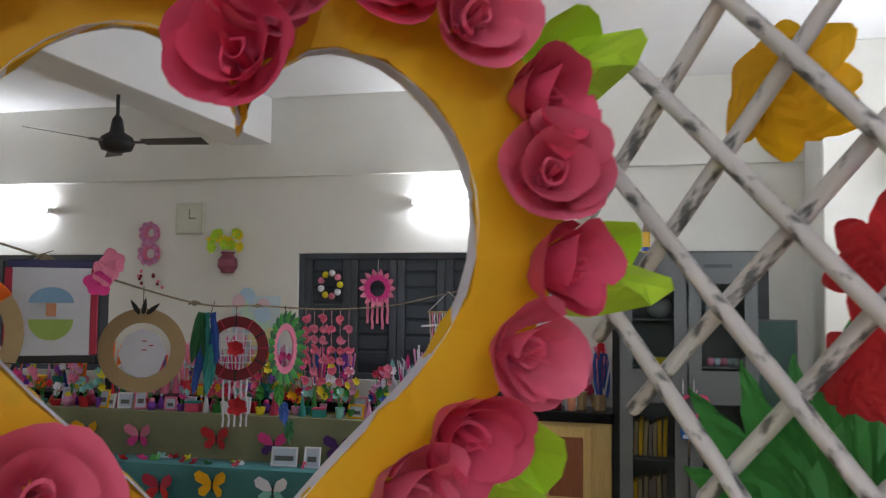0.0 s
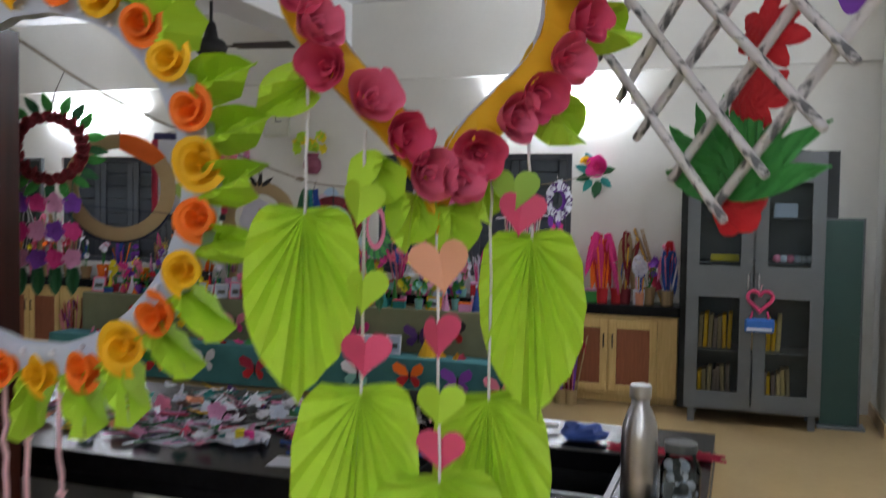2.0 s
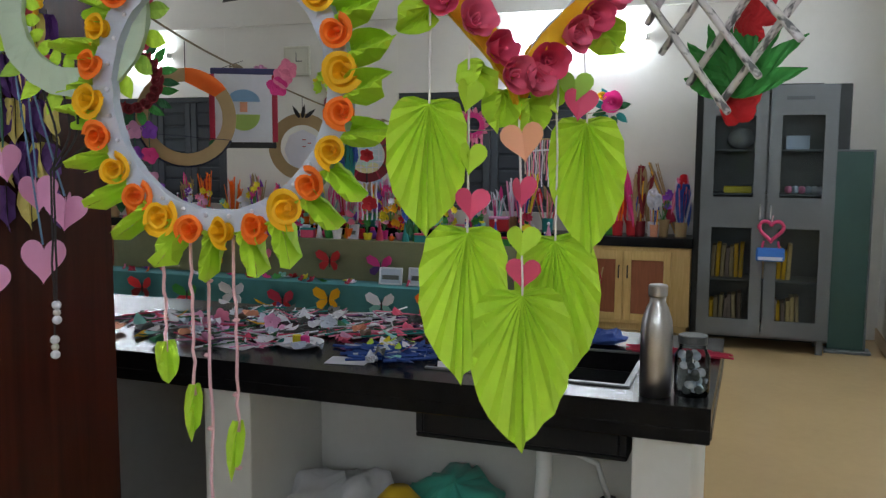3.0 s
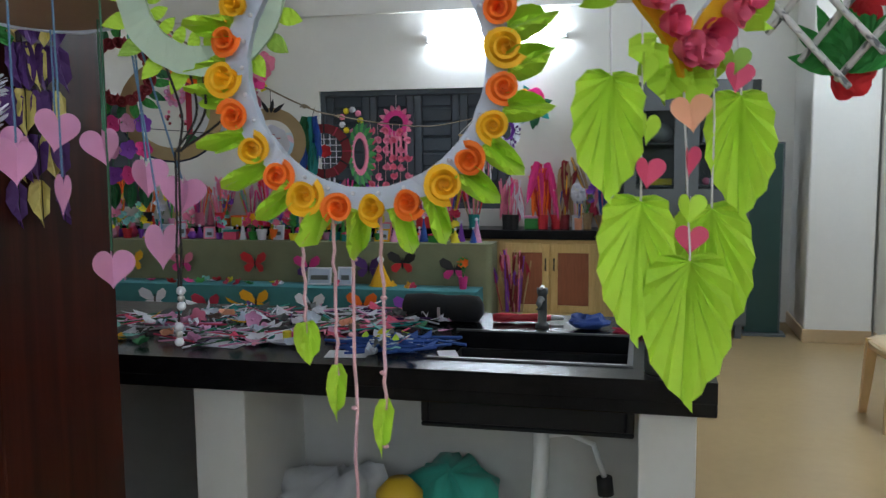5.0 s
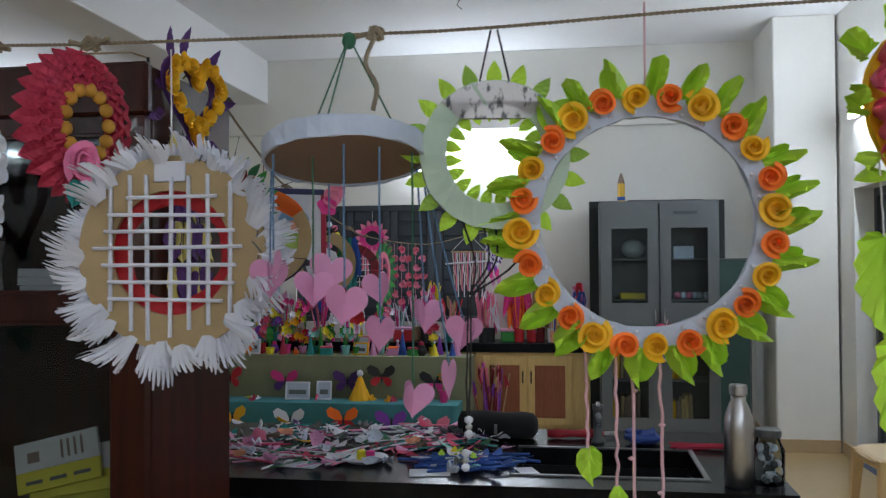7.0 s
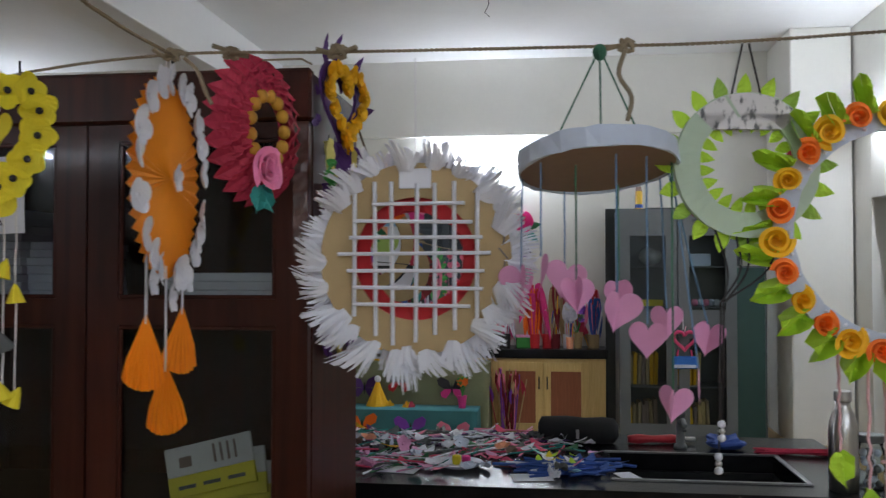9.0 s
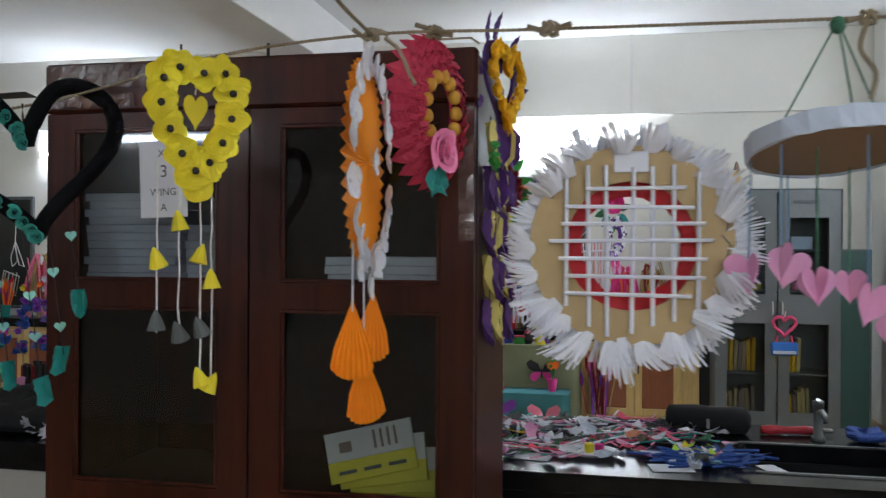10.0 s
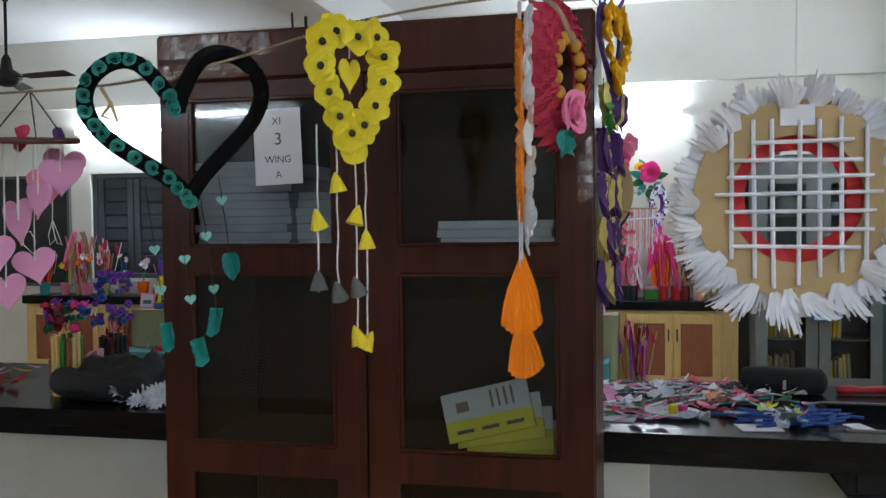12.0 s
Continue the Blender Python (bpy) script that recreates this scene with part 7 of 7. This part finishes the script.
part("strand", tube(smooth_path(LINE, 7), 0.003, 6), JUTE, rope2, "", True)
for p in ((-1.8, 1.8, 1.715), (-1.76, 2.4, 1.61), (-1.83, 2.95, 1.6)):
    knot(rope2, *p, 0.007, 60, 2, 7)


def card_ring(x, y, z, R, r, material, label, rz=25, up=0.1):
    t = thing("card_ring", label, "wall hanging", pose(x, y, z, 0, 0, rz))
    part("ring", band(circle(r, 40), circle(R, 40), 0.006), material, t)
    part("hanger", tube([(0, 0, R), (0, 0, R + up)], 0.0012, 5), STRINGK, t)
    return t


a = card_ring(-1.8, 2.2, 1.48, 0.115, 0.075, CARD, "brown cardboard ring with a white card inside", 28, 0.06)
part("white_card", plate([(x * 0.9, z) for x, z in circle(0.07, 8)], 0.003), WHITE, a, m=pose(0.0, 0.006, -0.01))
part("text_bars", join(*[box(0.012, 0.001, 0.003, (0.005 + 0.018 * (k % 2), 0.003, 0.025 - 0.012 * k), 0.0003) for k in range(3)]), CRIMSON, a)
for k in range(3):
    part("leaf", small_leaf(0.045, 0.014), BLACK, a, m=pose(-0.01 + 0.01 * k, -0.006, 0.1, 0, -30 + 40 * k, 0), key="crl")
a = card_ring(-1.86, 2.85, 1.452, 0.112, 0.075, DRED, "dark red ring with a white woven net and tassels", 24, 0.035)
for k in range(12):
    t0 = 2 * math.pi * k / 12
    part("band_stripe", box(0.006, 0.009, 0.04, (0, 0, 0), 0.001), BLACK if k % 2 else CRIMSON, a, m=pose(0.094 * math.cos(t0), 0, 0.094 * math.sin(t0), 0, 90 - math.degrees(t0), 0))
for k in range(5):
    part("net", join(tube([(-0.07, 0, -0.05 + 0.025 * k), (0.07, 0, -0.05 + 0.025 * k)], 0.0018, 4), tube([(-0.05 + 0.025 * k, 0.003, -0.07), (-0.05 + 0.025 * k, 0.003, 0.07)], 0.0018, 4)), WHITE, a)
    part("tassel", tube(wavy((-0.04 + 0.02 * k, 0, -0.11), (-0.04 + 0.02 * k, 0, -0.27), 6, 0.003, 0, k), 0.004, 5), WHITE, a)
part("bloom", petal_flower(0.03, 6, 0.3, 0.7, 1), RED, a, m=pose(0.0, -0.008, 0.0))
part("bloom", petal_flower(0.035, 6, 0.3, 0.7, 1), RED, a, m=pose(0.01, -0.008, -0.2))
a = thing("oval_wreath", "green leaf oval wreath with pink edging", "wreath", pose(-1.79, 3.1, 1.44, 0, 0, 75))
part("ring", band(circle(0.07, 30, 0.7), circle(0.1, 30, 0.7), 0.008), PINK, a)
for k in range(26):
    t0 = 2 * math.pi * k / 26
    part("leaf", small_leaf(0.05, 0.032), DGREEN if k % 2 else GREEN, a, m=pose(0.065 * math.cos(t0), -0.006, 0.095 * math.sin(t0), 0, 90 - math.degrees(t0), 0), key="ovl%d" % (k % 2))
for k in range(3):
    part("string_leaf", fan_leaf(0.09, 0.045, 8, 0.003, 0.1), [GREEN, BLUE, DGREEN][k], a, m=pose(-0.03 + 0.03 * k, 0, -0.13 - 0.07 * k))
part("hanger", tube([(0, 0, 0.1), (0, 0, 0.16)], 0.0012, 5), STRINGK, a)
a = thing("flower_lattice", "hanging panel of small pink paper flowers", "wall hanging", pose(-1.75, 3.42, 1.42, 0, 0, 24))
for i in range(7):
    for j in range(6):
        if (i + j) % 2 == 0 or q.random() < 0.35:
            part("bloom", rose_geo(0.021, 0.02, 1.6, 2), PINK if (i * j) % 3 else ROSEL, a, m=pose((j - 2.5) * 0.035, -0.003, (3 - i) * 0.042, q.uniform(-10, 10), q.uniform(0, 360), 0), key="fll%d" % ((i * j) % 3 == 0))
part("net", join(*[tube([((j - 2.5) * 0.035, 0.004, 0.16), ((j - 2.5) * 0.035, 0.004, -0.14)], 0.0012, 4) for j in range(6)]), STRINGP, a)
a = thing("macrame_hanging", "cream knotted macrame hanging with pink tassels", "wall hanging", pose(-1.62, 4.95, 1.5, 0, 0, 20))
part("stick", tube([(-0.12, 0, 0.06), (0.12, 0, 0.06)], 0.006, 6), CARD, a)
for k in range(16):
    x = -0.11 + 0.0147 * k
    part("cord", tube(wavy((x, 0, 0.06), (x * 0.9, 0, -0.16 - 0.04 * (k % 3)), 8, 0.004, 0, k), 0.0045, 5), [mat("cream_yarn", (0.6, 0.5, 0.42), 0.9), PINK, WHITE][k % 3] if k == 0 else [bpy.data.materials["cream_yarn"], PINK, WHITE][k % 3], a)
for s in (-1, 1):
    part("hanger", tube([(s * 0.12, 0, 0.06), (0, 0, 0.18)], 0.002, 5), STRINGW, a)
part("stick", tube([(-0.16, -0.01, -0.02), (0.16, -0.01, 0.0)], 0.006, 6), WHITE, a)
a = thing("purple_ring", "purple and white fringed ring on the line", "wreath", pose(-1.5, 5.4, 1.6, 0, 0, 60))
part("ring", band(circle(0.06, 30), circle(0.1, 30), 0.01), VIOLET, a)
for k in range(18):
    t0 = 2 * math.pi * k / 18
    part("fringe", petal_flower(0.04, 5, 0.3, 0.6, 1), WHITE if k % 3 else PURPLE, a, m=pose(0.1 * math.cos(t0), -0.008, 0.1 * math.sin(t0), 0, 20 * k, 0), key="prf%d" % (k % 3 == 0))
for k in range(6):
    part("tassel", fan_leaf(0.09, 0.04, 6, 0.003, 0.1), [VIOLET, HOTPINK, LILAC][k % 3], a, m=pose(-0.06 + 0.025 * k, 0, -0.1 - 0.05 * (k % 3)))
part("hanger", tube([(0, 0, 0.1), (0, 0, 0.165)], 0.0015, 5), STRINGW, a)

# drawing board
a = thing("drawing_board", "white drawing of a mushroom house in a red and navy border", "picture", pose(-1.775, 1.8, 1.59, 0, 0, 30))
part("sheet", box(0.17, 0.004, 0.21, (0, 0, 0), 0.001), mat("drawing_paper", (0.7, 0.72, 0.8), 0.7), a)
part("border", slab(-0.095, 0.095, -0.004, 0.004, 0.1, 0.118), mat("navy_card", (0.03, 0.03, 0.12), 0.6), a)
part("border", slab(-0.1, -0.083, -0.004, 0.004, -0.1, 0.1), CRIMSON, a)
part("border", slab(0.083, 0.1, -0.004, 0.004, -0.1, 0.1), CRIMSON, a)
part("border", slab(-0.095, 0.095, -0.004, 0.004, -0.118, -0.1), BLACK, a)
half = [(x, z) for x, z in circle(0.048, 32) if z >= -1e-6]
part("drawn_roof", plate([(x, z * 0.75 + 0.02) for x, z in half], 0.001), mat("sky_blue_crayon", (0.25, 0.45, 0.68), 0.8), a, m=pose(0, -0.0028, 0.0))
part("drawn_lawn", plate([(x, z) for x, z in circle(0.048, 32) if z <= 1e-6], 0.001), mat("green_crayon", (0.35, 0.5, 0.12), 0.8), a, m=pose(0, -0.0028, -0.018))
part("drawn_house", box(0.022, 0.001, 0.03, (0, -0.0028, 0.004), 0.0003), PEACH, a)
part("hanger", tube([(-0.06, 0, 0.118), (0, 0, 0.14)], 0.001, 4), STRINGK, a)
for k in range(3):
    part("bloom", petal_flower(0.032, 5, 0.25, 0.8, 1), PINK if k else HOTPINK, a, m=pose(0.1 + 0.015 * k, -0.01, 0.09 + 0.025 * (k - 1), 0, 30 * k, 0), key="dbb%d" % (k > 0))
for k in range(3):
    part("dark_leaf", small_leaf(0.045, 0.03), DGREEN, a, m=pose(-0.1 + 0.008 * k, -0.006, -0.1, 0, 120 + 40 * k, 0), key="dbl")

# red rose wreath and the half-brown ring behind the cabinet
a = thing("rose_wreath", "dark red rose wreath with green leaves and pink trailing flowers", "wreath", pose(-1.762, 1.28, 1.63, 0, 0, 36))
part("ring", band(circle(0.06, 30), circle(0.075, 30), 0.012), DRED, a)
for k in range(20):
    t0 = 2 * math.pi * k / 20
    part("rose", rose_geo(0.017, 0.016, 2, 1), DRED, a, m=pose(0.067 * math.cos(t0), -0.006, 0.067 * math.sin(t0)), key="rwr")
    part("leaf", small_leaf(0.042, 0.022), GREEN if k % 3 else DGREEN, a, m=pose(0.078 * math.cos(t0), 0, 0.078 * math.sin(t0), 0, 90 - math.degrees(t0) + q.uniform(-25, 25), 0), key="rwl%d" % (k % 3 == 0))
for k in range(4):
    x = -0.06 + 0.035 * k
    string(a, (x, 0, -0.07), (x, 0, -0.28), STRINGG, 0.0012, 0.002, k)
    for j in range(3):
        part("trailing_flower", petal_flower(0.022, 5, 0.3, 0.8, j), [VIOLET, HOTPINK, LILAC][(j + k) % 3], a, m=pose(x, -0.004, -0.12 - 0.06 * j, 0, 25 * j, 0), key="rwt%d" % ((j + k) % 3))
    part("leaf", fan_leaf(0.06, 0.03, 6, 0.002, 0.1), DGREEN, a, m=pose(x, 0, -0.26))
part("hanger", tube([(0, 0, 0.07), (0.01, 0.0, 0.12), (0.025, 0.02, 0.165)], 0.0012, 4), STRINGK, a)
a = card_ring(-1.76, 1.5, 1.55, 0.13, 0.095, CARD, "brown cardboard ring with an orange patch and dark foot", 28, 0.07)
part("orange_patch", band(circle(0.094, 40)[4:11], circle(0.131, 40)[4:11], 0.008), ORANGE, a)
part("dark_edge", band(circle(0.128, 40)[22:38], circle(0.133, 40)[22:38], 0.012), NAVY, a)
# blue tassels
a = thing("blue_tassel", "bundle of dark blue and teal paper tassels on the line", "wall hanging", pose(-1.8, 2.55, 1.5, 0, 0, 20))
for k in range(9):
    part("tassel", fan_leaf(0.16, 0.04, 6, 0.003, 0.05), [BLUE, DGREEN, TEAL][k % 3], a, m=pose(q.uniform(-0.03, 0.03), q.uniform(-0.01, 0.01), 0.08 - 0.05 * (k // 3), 0, q.uniform(-15, 15), q.uniform(-60, 60)), key="btl")
part("hanger", tube([(0, 0, 0.05), (0.02, 0, 0.115)], 0.0012, 4), STRINGK, a)

# pastel paper collage pinned on the far wall beside the window
pc = thing("paper_collage", "pale blue, yellow and pink paper collage on the wall", "wall decoration", pose(-3.92, Y1 - 0.006, 1.26))
part("sheet", box(0.46, 0.004, 0.8, (0, 0, 0), 0.001), mat("pale_blue_sheet", (0.62, 0.74, 0.8), 0.75), pc)
PASTELS = [mat("pastel_%s_paper" % n, col, 0.75) for n, col in (("yellow", (0.78, 0.74, 0.42)), ("pink", (0.8, 0.58, 0.66)), ("sky", (0.5, 0.68, 0.82)), ("mint", (0.58, 0.78, 0.66)))]
for k in range(26):
    r = q.uniform(0.05, 0.1)
    part("paper_round", lathe([(0.0001, 0.0), (r, 0.0), (r, 0.001), (0.0001, 0.0012)], 16), PASTELS[k % 4], pc, m=pose(q.uniform(-0.2, 0.2), -0.004 - 0.0015 * k, q.uniform(-0.38, 0.4), 90, 0, 0))
